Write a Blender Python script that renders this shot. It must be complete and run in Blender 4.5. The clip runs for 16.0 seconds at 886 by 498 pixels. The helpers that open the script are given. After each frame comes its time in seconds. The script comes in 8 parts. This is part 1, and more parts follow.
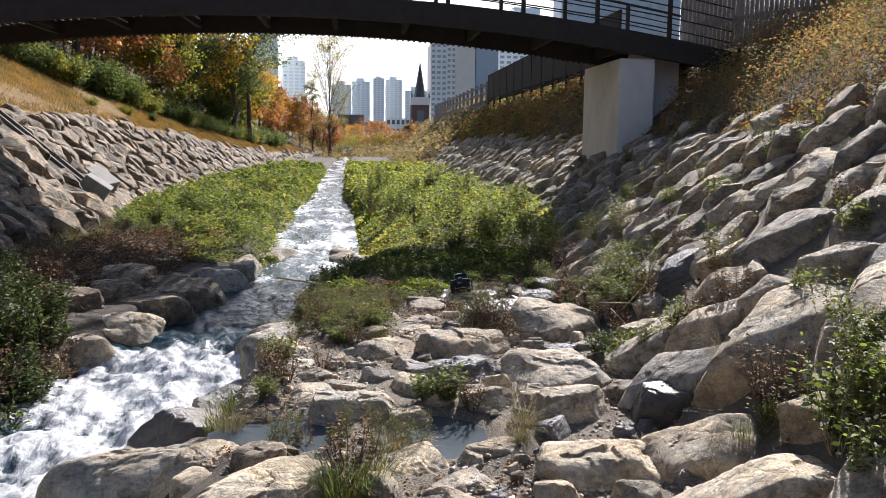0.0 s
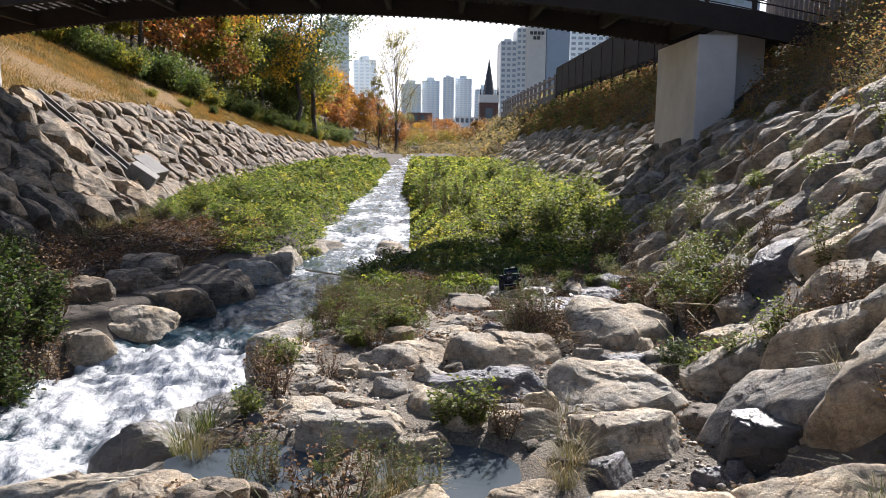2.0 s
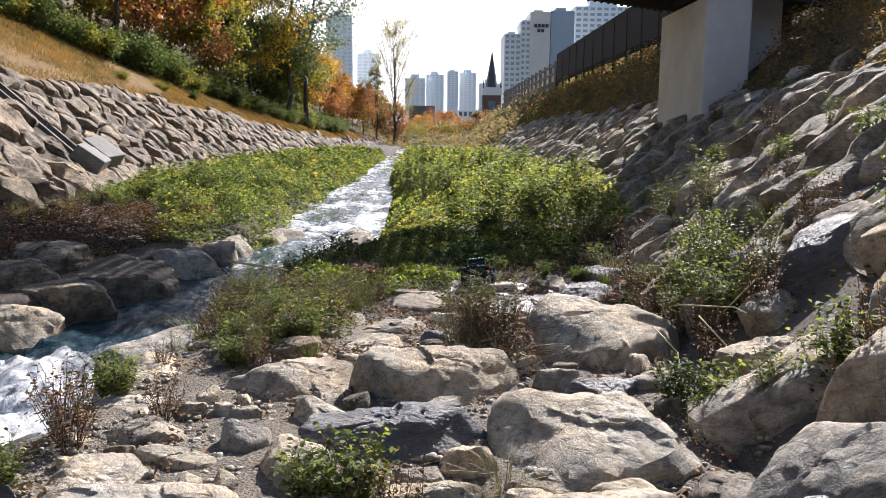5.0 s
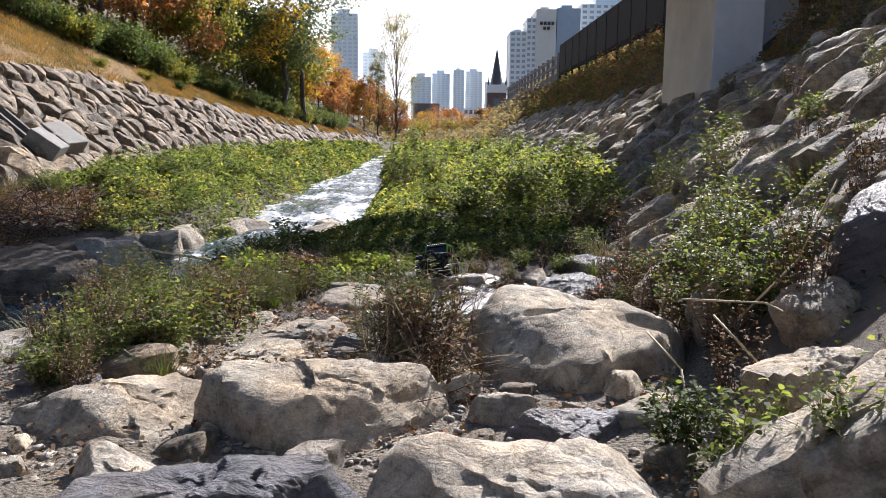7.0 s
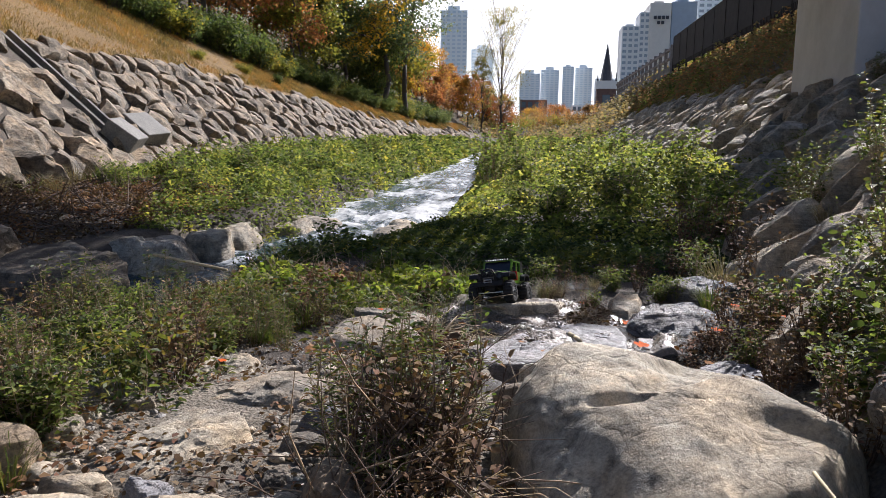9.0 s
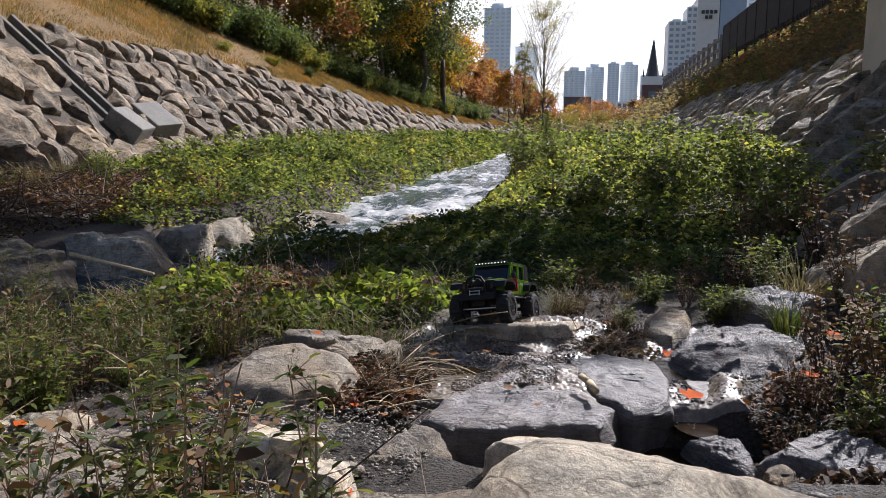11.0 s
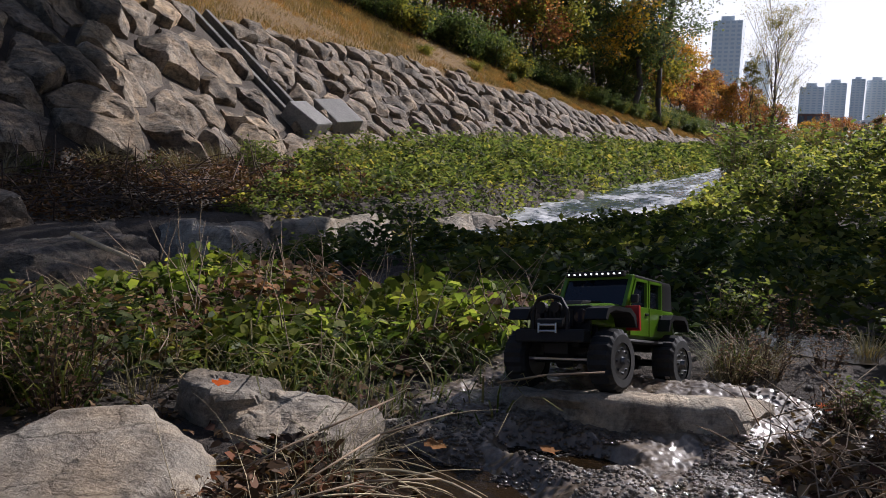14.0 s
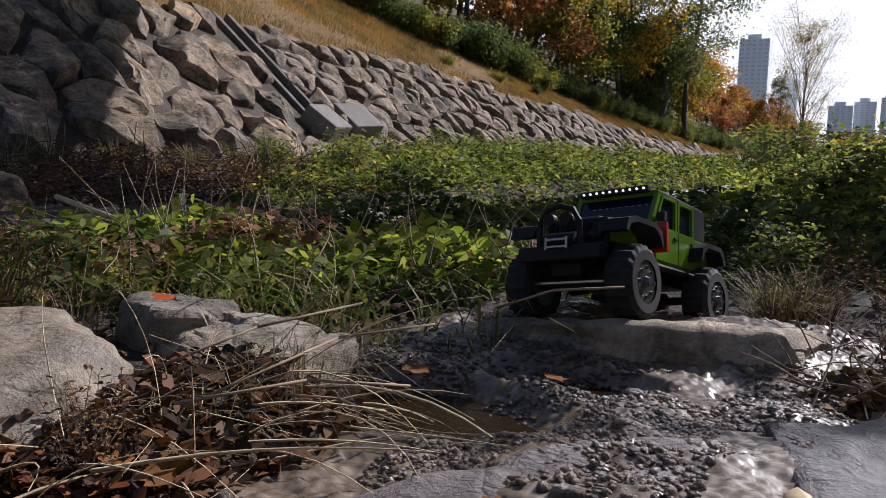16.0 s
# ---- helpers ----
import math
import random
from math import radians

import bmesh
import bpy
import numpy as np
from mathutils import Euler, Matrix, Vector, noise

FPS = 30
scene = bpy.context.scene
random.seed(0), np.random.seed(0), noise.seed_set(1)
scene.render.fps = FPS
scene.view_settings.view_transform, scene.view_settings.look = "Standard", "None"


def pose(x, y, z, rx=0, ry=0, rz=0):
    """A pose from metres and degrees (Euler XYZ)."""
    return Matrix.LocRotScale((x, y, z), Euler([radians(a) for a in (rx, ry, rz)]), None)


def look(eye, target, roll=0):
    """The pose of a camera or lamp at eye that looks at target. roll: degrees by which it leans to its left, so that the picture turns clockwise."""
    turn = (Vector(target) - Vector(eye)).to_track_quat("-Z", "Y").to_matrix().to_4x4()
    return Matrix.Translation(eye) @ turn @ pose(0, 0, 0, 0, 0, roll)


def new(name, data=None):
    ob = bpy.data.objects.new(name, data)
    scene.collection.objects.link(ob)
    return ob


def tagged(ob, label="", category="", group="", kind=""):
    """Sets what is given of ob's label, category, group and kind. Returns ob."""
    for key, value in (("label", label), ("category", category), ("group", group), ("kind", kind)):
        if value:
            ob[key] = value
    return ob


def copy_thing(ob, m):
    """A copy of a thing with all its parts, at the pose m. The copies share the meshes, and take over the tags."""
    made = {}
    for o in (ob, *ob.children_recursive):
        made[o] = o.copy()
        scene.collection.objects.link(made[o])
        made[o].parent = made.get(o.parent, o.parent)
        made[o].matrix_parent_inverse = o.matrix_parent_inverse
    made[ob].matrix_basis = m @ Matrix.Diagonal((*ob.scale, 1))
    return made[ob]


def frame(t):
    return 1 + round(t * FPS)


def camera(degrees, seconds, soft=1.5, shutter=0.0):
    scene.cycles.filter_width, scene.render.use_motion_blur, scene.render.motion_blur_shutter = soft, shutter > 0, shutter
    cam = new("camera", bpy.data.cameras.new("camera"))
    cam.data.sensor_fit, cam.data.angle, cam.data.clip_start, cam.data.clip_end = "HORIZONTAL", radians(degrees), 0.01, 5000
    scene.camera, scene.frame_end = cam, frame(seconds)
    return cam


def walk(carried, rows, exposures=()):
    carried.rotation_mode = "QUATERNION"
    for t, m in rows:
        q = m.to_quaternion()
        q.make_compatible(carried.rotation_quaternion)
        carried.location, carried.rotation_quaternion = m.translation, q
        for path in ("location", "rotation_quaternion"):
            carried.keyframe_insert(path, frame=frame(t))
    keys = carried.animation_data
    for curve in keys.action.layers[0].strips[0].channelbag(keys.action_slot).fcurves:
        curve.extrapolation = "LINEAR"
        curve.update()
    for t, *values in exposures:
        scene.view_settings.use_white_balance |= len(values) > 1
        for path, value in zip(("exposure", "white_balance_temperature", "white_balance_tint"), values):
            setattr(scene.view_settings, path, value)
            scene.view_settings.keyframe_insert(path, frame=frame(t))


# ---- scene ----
cam = camera(57.4, 16.0, soft=0.35)
PATH = [
    (0, (0.023, -0.062, 1.879), (0.222, 1.909, 1.61), 0.6),
    (0.5, (0.113, 0.251, 1.813), (0.209, 2.23, 1.539), 0.6),
    (1, (0.188, 0.561, 1.737), (0.225, 2.542, 1.462), 0.6),
    (1.5, (0.276, 0.846, 1.678), (0.311, 2.826, 1.404), 0.6),
    (2, (0.371, 1.137, 1.617), (0.402, 3.118, 1.344), 0.6),
    (2.5, (0.463, 1.392, 1.577), (0.489, 3.373, 1.304), 0.5),
    (3, (0.551, 1.676, 1.517), (0.58, 3.657, 1.243), 0.6),
    (3.5, (0.642, 1.962, 1.486), (0.67, 3.942, 1.207), 0.6),
    (4, (0.724, 2.255, 1.433), (0.75, 4.235, 1.151), 0.7),
    (6.5, (1.196, 3.806, 1.085), (1.205, 5.785, 0.796), 0.3),
    (7, (1.305, 4.152, 1.01), (1.309, 6.131, 0.722), 0.5),
    (7.5, (1.396, 4.514, 0.97), (1.377, 6.493, 0.682), 0.6),
    (8, (1.467, 4.852, 0.947), (1.367, 6.829, 0.656), 0.6),
    (8.5, (1.517, 5.172, 0.933), (1.316, 7.14, 0.639), 0.6),
    (9, (1.538, 5.48, 0.932), (1.285, 7.441, 0.634), 0.8),
    (11.5, (1.698, 7.011, 0.728), (1.309, 8.949, 0.427), 0.6),
    (12, (1.718, 7.307, 0.719), (1.285, 9.237, 0.422), 0.9),
    (12.5, (1.733, 7.604, 0.677), (1.219, 9.515, 0.38), 1.0),
    (13, (1.737, 7.855, 0.626), (1.11, 9.732, 0.333), 1.1),
    (13.5, (1.734, 8.075, 0.556), (1.012, 9.918, 0.269), 1.3),
    (14, (1.719, 8.249, 0.485), (0.87, 10.039, 0.212), 1.5),
    (14.5, (1.687, 8.393, 0.407), (0.794, 10.164, 0.152), 1.7),
    (15, (1.675, 8.477, 0.338), (0.771, 10.244, 0.086), 1.7),
    (15.5, (1.672, 8.495, 0.282), (0.763, 10.26, 0.04), 1.7),
    (16, (1.679, 8.486, 0.252), (0.773, 10.254, 0.022), 1.6),
]
EXPOSURES = [(0, 0.95, 6250, 15), (4, 1.02, 6250, 15), (7, 1.05, 6150, 16), (9, 0.78, 6150, 16), (11.5, 0.52, 6100, 17), (13, 0.27, 6100, 18), (14, 0.13, 6050, 19), (16, 0.13, 6050, 19)]
walk(cam, [(t, look(eye, target, roll)) for t, eye, target, roll in PATH], EXPOSURES)

# ---- daylight ----
SUN_AZ, SUN_EL = 24.0, 35.0
world = bpy.data.worlds.new("sky")
scene.world = world
world.use_nodes = True
_n = world.node_tree.nodes
_sky = _n.new("ShaderNodeTexSky")
_sky.sky_type, _sky.sun_disc = "NISHITA", False
_sky.sun_elevation, _sky.sun_rotation = radians(SUN_EL), radians(SUN_AZ)
_sky.air_density, _sky.dust_density, _sky.ozone_density = 1.0, 1.6, 1.6
world.node_tree.links.new(_sky.outputs[0], _n["Background"].inputs[0])
_n["Background"].inputs[1].default_value = 0.07
_sun = bpy.data.lights.new("sun", "SUN")
_sun.energy, _sun.angle, _sun.color = 5.0, radians(0.6), (1.0, 0.965, 0.91)
sun = new("sun", _sun)
_to_sun = Vector((math.cos(radians(SUN_EL)) * math.sin(radians(SUN_AZ)), math.cos(radians(SUN_EL)) * math.cos(radians(SUN_AZ)), math.sin(radians(SUN_EL))))
sun.matrix_world = look(_to_sun * 100, (0, 0, 0))


# ---- materials ----
def material(name, rough=0.8, metal=0.0, spec=0.5):
    m = bpy.data.materials.new(name)
    m.use_nodes = True
    b = m.node_tree.nodes["Principled BSDF"]
    b.inputs["Roughness"].default_value, b.inputs["Metallic"].default_value = rough, metal
    b.inputs["Specular IOR Level"].default_value = spec
    return m, m.node_tree.nodes, m.node_tree.links, b


def ramp(nodes, stops):
    r = nodes.new("ShaderNodeValToRGB")
    e = r.color_ramp.elements
    while len(e) < len(stops):
        e.new(0.5)
    for k, (p, c) in zip(e, stops):
        k.position, k.color = p, (*c, 1)
    return r


def coords(nodes, links, object_space=True, shift=True, scale=(1, 1, 1)):
    tc = nodes.new("ShaderNodeTexCoord")
    mp = nodes.new("ShaderNodeMapping")
    mp.inputs["Scale"].default_value = scale
    links.new(tc.outputs["Object"], mp.inputs["Vector"])
    if shift:
        oi = nodes.new("ShaderNodeObjectInfo")
        mul = nodes.new("ShaderNodeMath")
        mul.operation = "MULTIPLY"
        mul.inputs[1].default_value = 57.0
        links.new(oi.outputs["Random"], mul.inputs[0])
        links.new(mul.outputs[0], mp.inputs["Location"])
    return mp.outputs["Vector"]


def noise_tex(nodes, links, vec, scale, detail=6.0, rough=0.6, distort=0.0):
    t = nodes.new("ShaderNodeTexNoise")
    t.inputs["Scale"].default_value, t.inputs["Detail"].default_value = scale, detail
    t.inputs["Roughness"].default_value, t.inputs["Distortion"].default_value = rough, distort
    links.new(vec, t.inputs["Vector"])
    return t.outputs["Fac"]


def mixed(nodes, links, fac, a, b, mode="MIX"):
    x = nodes.new("ShaderNodeMix")
    x.data_type, x.blend_type = "RGBA", mode
    for sock, v in ((x.inputs[0], fac), (x.inputs[6], a), (x.inputs[7], b)):
        if isinstance(v, (int, float)):
            sock.default_value = v
        elif isinstance(v, tuple):
            sock.default_value = (*v, 1)
        else:
            links.new(v, sock)
    return x.outputs[2]


def bump(nodes, links, b, fac, strength, distance, before=None):
    n = nodes.new("ShaderNodeBump")
    n.inputs["Strength"].default_value, n.inputs["Distance"].default_value = strength, distance
    links.new(fac, n.inputs["Height"])
    if before is not None:
        links.new(before, n.inputs["Normal"])
    links.new(n.outputs[0], b.inputs["Normal"])
    return n.outputs[0]


def stone_material(name, light, mid, dark, rough=0.85, island=False, strata=1.0, wet=0.0, coat=0.0, mottle=0.0):
    m, n, l, b = material(name, rough)
    b.inputs["Coat Weight"].default_value, b.inputs["Coat Roughness"].default_value = coat, 0.11 if island else 0.3
    soft = 0.75 if coat and not island else 1.0
    v = coords(n, l)
    big = noise_tex(n, l, v, 2.3, 4, 0.6, 0.4)
    fine = noise_tex(n, l, v, 26, 8, 0.75)
    grain = noise_tex(n, l, v, 120, 4, 0.7)
    lay = noise_tex(n, l, coords(n, l, scale=(1.2, 2.0, 9.0)), 2.6, 6, 0.65, 0.9)
    base = ramp(n, [(0.30, dark), (0.48, mid), (0.68, light)])
    l.new(big, base.inputs[0])
    r2 = ramp(n, [(0.34, (0.42, 0.41, 0.40)), (0.45, (1.0, 0.99, 0.97)), (0.70, (1.34, 1.31, 1.26))])
    l.new(fine, r2.inputs[0])
    c = mixed(n, l, 0.8, base.outputs[0], r2.outputs[0], "MULTIPLY")
    r3 = ramp(n, [(0.36, (0.62, 0.60, 0.58)), (0.5, (1, 1, 1)), (0.62, (1, 0.98, 0.95))])
    l.new(lay, r3.inputs[0])
    c = mixed(n, l, 0.55 * strata, c, r3.outputs[0], "MULTIPLY")
    src = n.new("ShaderNodeNewGeometry").outputs["Random Per Island"] if island else n.new("ShaderNodeObjectInfo").outputs["Random"]
    tint = ramp(n, [(0.0, (0.70, 0.72, 0.76)), (0.25, (1.05, 1.03, 1.0)), (0.45, (0.76, 0.74, 0.70)), (0.65, (1.22, 1.17, 1.08)), (0.85, (0.92, 0.89, 0.84)), (1.0, (0.72, 0.73, 0.75))])
    l.new(src, tint.inputs[0])
    c = mixed(n, l, 1.0, c, tint.outputs[0], "MULTIPLY")
    moss = noise_tex(n, l, v, 5.0, 5, 0.7)
    mr = ramp(n, [(0.60, (0, 0, 0)), (0.72, (1, 1, 1))])
    l.new(moss, mr.inputs[0])
    mm = n.new("ShaderNodeMath")
    mm.operation = "MULTIPLY"
    mm.inputs[1].default_value = 0.4
    l.new(mr.outputs[0], mm.inputs[0])
    c = mixed(n, l, mm.outputs[0], c, (0.12, 0.115, 0.07))
    gr = ramp(n, [(0.34, (0.62, 0.60, 0.58)), (0.5, (1, 1, 1)), (0.66, (1.25, 1.24, 1.2))])
    l.new(grain, gr.inputs[0])
    c = mixed(n, l, 0.65, c, gr.outputs[0], "MULTIPLY")
    thin = noise_tex(n, l, coords(n, l, scale=(1.0, 1.6, 14.0)), 7.0, 7, 0.7, 0.6)
    tr_ = ramp(n, [(0.39, (0.40, 0.385, 0.37)), (0.46, (1, 1, 1)), (0.62, (1.22, 1.2, 1.16))])
    l.new(thin, tr_.inputs[0])
    c = mixed(n, l, min(1.0, 0.45 * strata), c, tr_.outputs[0], "MULTIPLY")
    if mottle:
        mo = ramp(n, [(0.40, (0.35, 0.34, 0.33)), (0.5, (0.95, 0.95, 0.95)), (0.62, (1.35, 1.33, 1.3))])
        l.new(noise_tex(n, l, v, 9.0, 8, 0.72, 0.6), mo.inputs[0])
        c = mixed(n, l, mottle, c, mo.outputs[0], "MULTIPLY")
    warm = noise_tex(n, l, v, 3.4, 5, 0.65, 0.5)
    wr_ = ramp(n, [(0.42, (0.95, 0.975, 1.0)), (0.62, (1.10, 1.0, 0.87))])
    l.new(warm, wr_.inputs[0])
    c = mixed(n, l, 1.0, c, wr_.outputs[0], "MULTIPLY")
    warp = n.new("ShaderNodeVectorMath")
    warp.operation = "MULTIPLY_ADD"
    wn = n.new("ShaderNodeTexNoise")
    wn.inputs["Scale"].default_value, wn.inputs["Detail"].default_value = 4.0, 5.0
    l.new(v, wn.inputs["Vector"])
    warp.inputs[1].default_value = (0.28, 0.28, 0.28)
    l.new(wn.outputs["Color"], warp.inputs[0])
    l.new(v, warp.inputs[2])
    vo = n.new("ShaderNodeTexVoronoi")
    vo.feature = "DISTANCE_TO_EDGE"
    vo.inputs["Scale"].default_value = 3.6
    l.new(warp.outputs[0], vo.inputs["Vector"])
    cr = ramp(n, [(0.0, (0.34, 0.32, 0.30)), (0.012, (0.8, 0.79, 0.77)), (0.035, (1, 1, 1))])
    l.new(vo.outputs["Distance"], cr.inputs[0])
    cm = ramp(n, [(0.46, (0, 0, 0)), (0.60, (0.8, 0.8, 0.8))])
    l.new(big, cm.inputs[0])
    c = mixed(n, l, cm.outputs[0], c, cr.outputs[0], "MULTIPLY")
    l.new(c, b.inputs["Base Color"])
    k = bump(n, l, b, cr.outputs[0], 0.35, 0.02)
    k = bump(n, l, b, lay, 0.75 * strata, 0.06, k)
    k = bump(n, l, b, thin, 0.6 * min(1.0, strata), 0.03, k)
    k = bump(n, l, b, fine, 0.6 * soft, 0.03, k)
    k = bump(n, l, b, grain, 0.45 * soft, 0.008, k)
    l.new(k, b.inputs["Coat Normal"])
    if wet:
        wr = ramp(n, [(0.4, (0.12,) * 3), (0.6, (rough,) * 3)])
        l.new(big, wr.inputs[0])
        l.new(wr.outputs[0], b.inputs["Roughness"])
    return m


def ground_material(name, stops, scale, detail_scale, bump_d, rough=0.95, pebbles=0.0, wet=False):
    m, n, l, b = material(name, rough)
    v = coords(n, l, shift=False)
    a = noise_tex(n, l, v, scale, 8, 0.65, 0.3)
    f = noise_tex(n, l, v, detail_scale, 6, 0.75)
    r = ramp(n, stops)
    l.new(a, r.inputs[0])
    r2 = ramp(n, [(0.3, (0.5, 0.5, 0.5)), (0.7, (1.25, 1.22, 1.18))])
    l.new(f, r2.inputs[0])
    c = mixed(n, l, 0.85, r.outputs[0], r2.outputs[0], "MULTIPLY")
    k = bump(n, l, b, f, 0.8, bump_d)
    top = k
    if pebbles:
        vo = n.new("ShaderNodeTexVoronoi")
        vo.inputs["Scale"].default_value = pebbles
        l.new(v, vo.inputs["Vector"])
        pr = ramp(n, [(0.0, (1.2, 1.18, 1.15)), (0.45, (0.9, 0.9, 0.9)), (0.75, (0.35, 0.34, 0.33))])
        l.new(vo.outputs["Distance"], pr.inputs[0])
        c = mixed(n, l, 0.5, c, pr.outputs[0], "MULTIPLY")
        bw = n.new("ShaderNodeRGBToBW")
        l.new(vo.outputs["Color"], bw.inputs[0])
        pt = ramp(n, [(0.0, (0.6, 0.6, 0.62)), (0.6, (1, 0.97, 0.93)), (1.0, (1.5, 1.45, 1.38))])
        l.new(bw.outputs[0], pt.inputs[0])
        c = mixed(n, l, 0.6, c, pt.outputs[0], "MULTIPLY")
        inv = n.new("ShaderNodeMath")
        inv.operation = "SUBTRACT"
        inv.inputs[0].default_value = 1.0
        l.new(vo.outputs["Distance"], inv.inputs[1])
        top = bump(n, l, b, inv.outputs[0], 0.9, 0.6 / pebbles, k)
    l.new(c, b.inputs["Base Color"])
    if wet:
        b.inputs["Specular IOR Level"].default_value = 0.2
        wr = ramp(n, [(0.42, (0.42,) * 3), (0.58, (0.75,) * 3)])
        l.new(a, wr.inputs[0])
        l.new(wr.outputs[0], b.inputs["Roughness"])
    return m


def leaf_material(name, colors, rough=0.55, through_light=0.5):
    m, n, l, b = material(name, rough, spec=0.22)
    g = n.new("ShaderNodeNewGeometry")
    r = ramp(n, [(i / max(1, len(colors) - 1), c) for i, c in enumerate(colors)])
    l.new(g.outputs["Random Per Island"], r.inputs[0])
    pv = noise_tex(n, l, coords(n, l, shift=False), 1.3, 3, 0.6)
    pr = ramp(n, [(0.34, (0.48, 0.55, 0.58)), (0.5, (0.95, 0.97, 0.95)), (0.66, (1.5, 1.18, 0.9))])
    l.new(pv, pr.inputs[0])
    col = mixed(n, l, 1.0, r.outputs[0], pr.outputs[0], "MULTIPLY")
    t = n.new("ShaderNodeBsdfTranslucent")
    mx = n.new("ShaderNodeMixShader")
    mx.inputs[0].default_value = through_light
    l.new(col, b.inputs["Base Color"])
    bright = mixed(n, l, 1.0, col, (1.35, 1.45, 0.9), "MULTIPLY")
    l.new(bright, t.inputs["Color"])
    l.new(b.outputs[0], mx.inputs[1])
    l.new(t.outputs[0], mx.inputs[2])
    l.new(mx.outputs[0], n["Material Output"].inputs["Surface"])
    return m


def plain(name, color, rough=0.6, metal=0.0, vary=0.25, scale=8.0, relief=0.0, spec=0.5):
    m, n, l, b = material(name, rough, metal, spec)
    v = coords(n, l)
    f = noise_tex(n, l, v, scale, 7, 0.7)
    lo, hi = tuple(c * (1 - vary) for c in color), tuple(min(1, c * (1 + vary)) for c in color)
    r = ramp(n, [(0.3, lo), (0.7, hi)])
    l.new(f, r.inputs[0])
    l.new(r.outputs[0], b.inputs["Base Color"])
    if relief:
        bump(n, l, b, f, 0.6, relief)
    return m


M_STONE = stone_material("grey_stone", (0.67, 0.60, 0.49), (0.47, 0.42, 0.345), (0.22, 0.20, 0.17), strata=0.6, mottle=0.65)
M_PITTED = stone_material("pitted_grey_stone", (0.60, 0.54, 0.445), (0.42, 0.378, 0.31), (0.20, 0.182, 0.152), strata=0.15, mottle=0.75)
M_DULL = stone_material("dull_tan_stone", (0.42, 0.37, 0.30), (0.295, 0.26, 0.212), (0.15, 0.133, 0.11), strata=0.4, mottle=0.6)
M_WALL = stone_material("wall_stone", (0.40, 0.335, 0.258), (0.225, 0.187, 0.143), (0.066, 0.057, 0.046), strata=0.7, mottle=0.75)
M_WALL_FAR = stone_material("wall_stone_far", (0.40, 0.335, 0.258), (0.225, 0.187, 0.143), (0.066, 0.057, 0.046), island=True, strata=0.7, mottle=0.75)
M_SLOPE = stone_material("slope_stone", (0.58, 0.52, 0.43), (0.40, 0.36, 0.30), (0.18, 0.16, 0.135), strata=0.9, mottle=0.6)
M_SLOPE_FAR = stone_material("slope_stone_far", (0.58, 0.52, 0.43), (0.40, 0.36, 0.30), (0.18, 0.16, 0.135), island=True, strata=0.9, mottle=0.6)
M_TAN = stone_material("tan_stone", (0.57, 0.51, 0.42), (0.40, 0.355, 0.295), (0.20, 0.18, 0.152), strata=0.55, mottle=0.6)
M_CREAM = stone_material("cream_stone", (0.74, 0.66, 0.53), (0.55, 0.49, 0.395), (0.28, 0.25, 0.20), strata=0.7, mottle=0.5)
M_SLATE = stone_material("blue_grey_slate", (0.26, 0.26, 0.29), (0.17, 0.17, 0.195), (0.08, 0.08, 0.09), 0.55, strata=1.4)
M_WETSLATE = stone_material("wet_slate", (0.205, 0.19, 0.20), (0.125, 0.116, 0.123), (0.05, 0.047, 0.05), 0.55, strata=0.6, coat=0.14, mottle=0.45)
M_WET = stone_material("wet_dark_stone", (0.125, 0.12, 0.118), (0.07, 0.068, 0.067), (0.03, 0.03, 0.03), 0.4, strata=0.6, coat=0.5)
M_GRAVEL = ground_material("gravel", [(0.3, (0.14, 0.12, 0.092)), (0.62, (0.31, 0.268, 0.21))], 1.7, 70, 0.02, pebbles=75)
M_SOIL = ground_material("dark_soil", [(0.3, (0.045, 0.035, 0.027)), (0.65, (0.12, 0.097, 0.075))], 1.3, 30, 0.04)
M_BANKSOIL = ground_material("bank_soil", [(0.3, (0.085, 0.07, 0.054)), (0.65, (0.19, 0.16, 0.13))], 1.6, 40, 0.03)
M_DRYGRASS = ground_material("dry_grass_ground", [(0.3, (0.19, 0.115, 0.042)), (0.7, (0.34, 0.215, 0.085))], 1.6, 30, 0.08)
M_HILL = ground_material("hill_floor", [(0.3, (0.05, 0.042, 0.02)), (0.7, (0.14, 0.10, 0.045))], 0.5, 9, 0.1)
M_WETGRAVEL = ground_material("wet_gravel", [(0.35, (0.03, 0.025, 0.02)), (0.65, (0.085, 0.07, 0.055))], 5.0, 90, 0.02, rough=0.3, pebbles=95, wet=True)
M_CONCRETE = plain("concrete", (0.60, 0.59, 0.565), 0.85, 0, 0.14, 1.6, 0.002)
M_STEEL = plain("brown_painted_steel", (0.045, 0.037, 0.034), 0.85, 0.0, 0.2, 3.0, spec=0.12)
M_WOODFENCE = plain("weathered_wood", (0.22, 0.19, 0.17), 0.8, 0, 0.35, 6.0, 0.004)
M_BARK = plain("bark", (0.09, 0.07, 0.055), 0.9, 0, 0.4, 14.0, 0.03)
M_TWIG = plain("dry_twig", (0.30, 0.22, 0.14), 0.85, 0, 0.4, 20.0)
M_STRAW = plain("straw", (0.50, 0.40, 0.24), 0.75, 0, 0.35, 25.0)


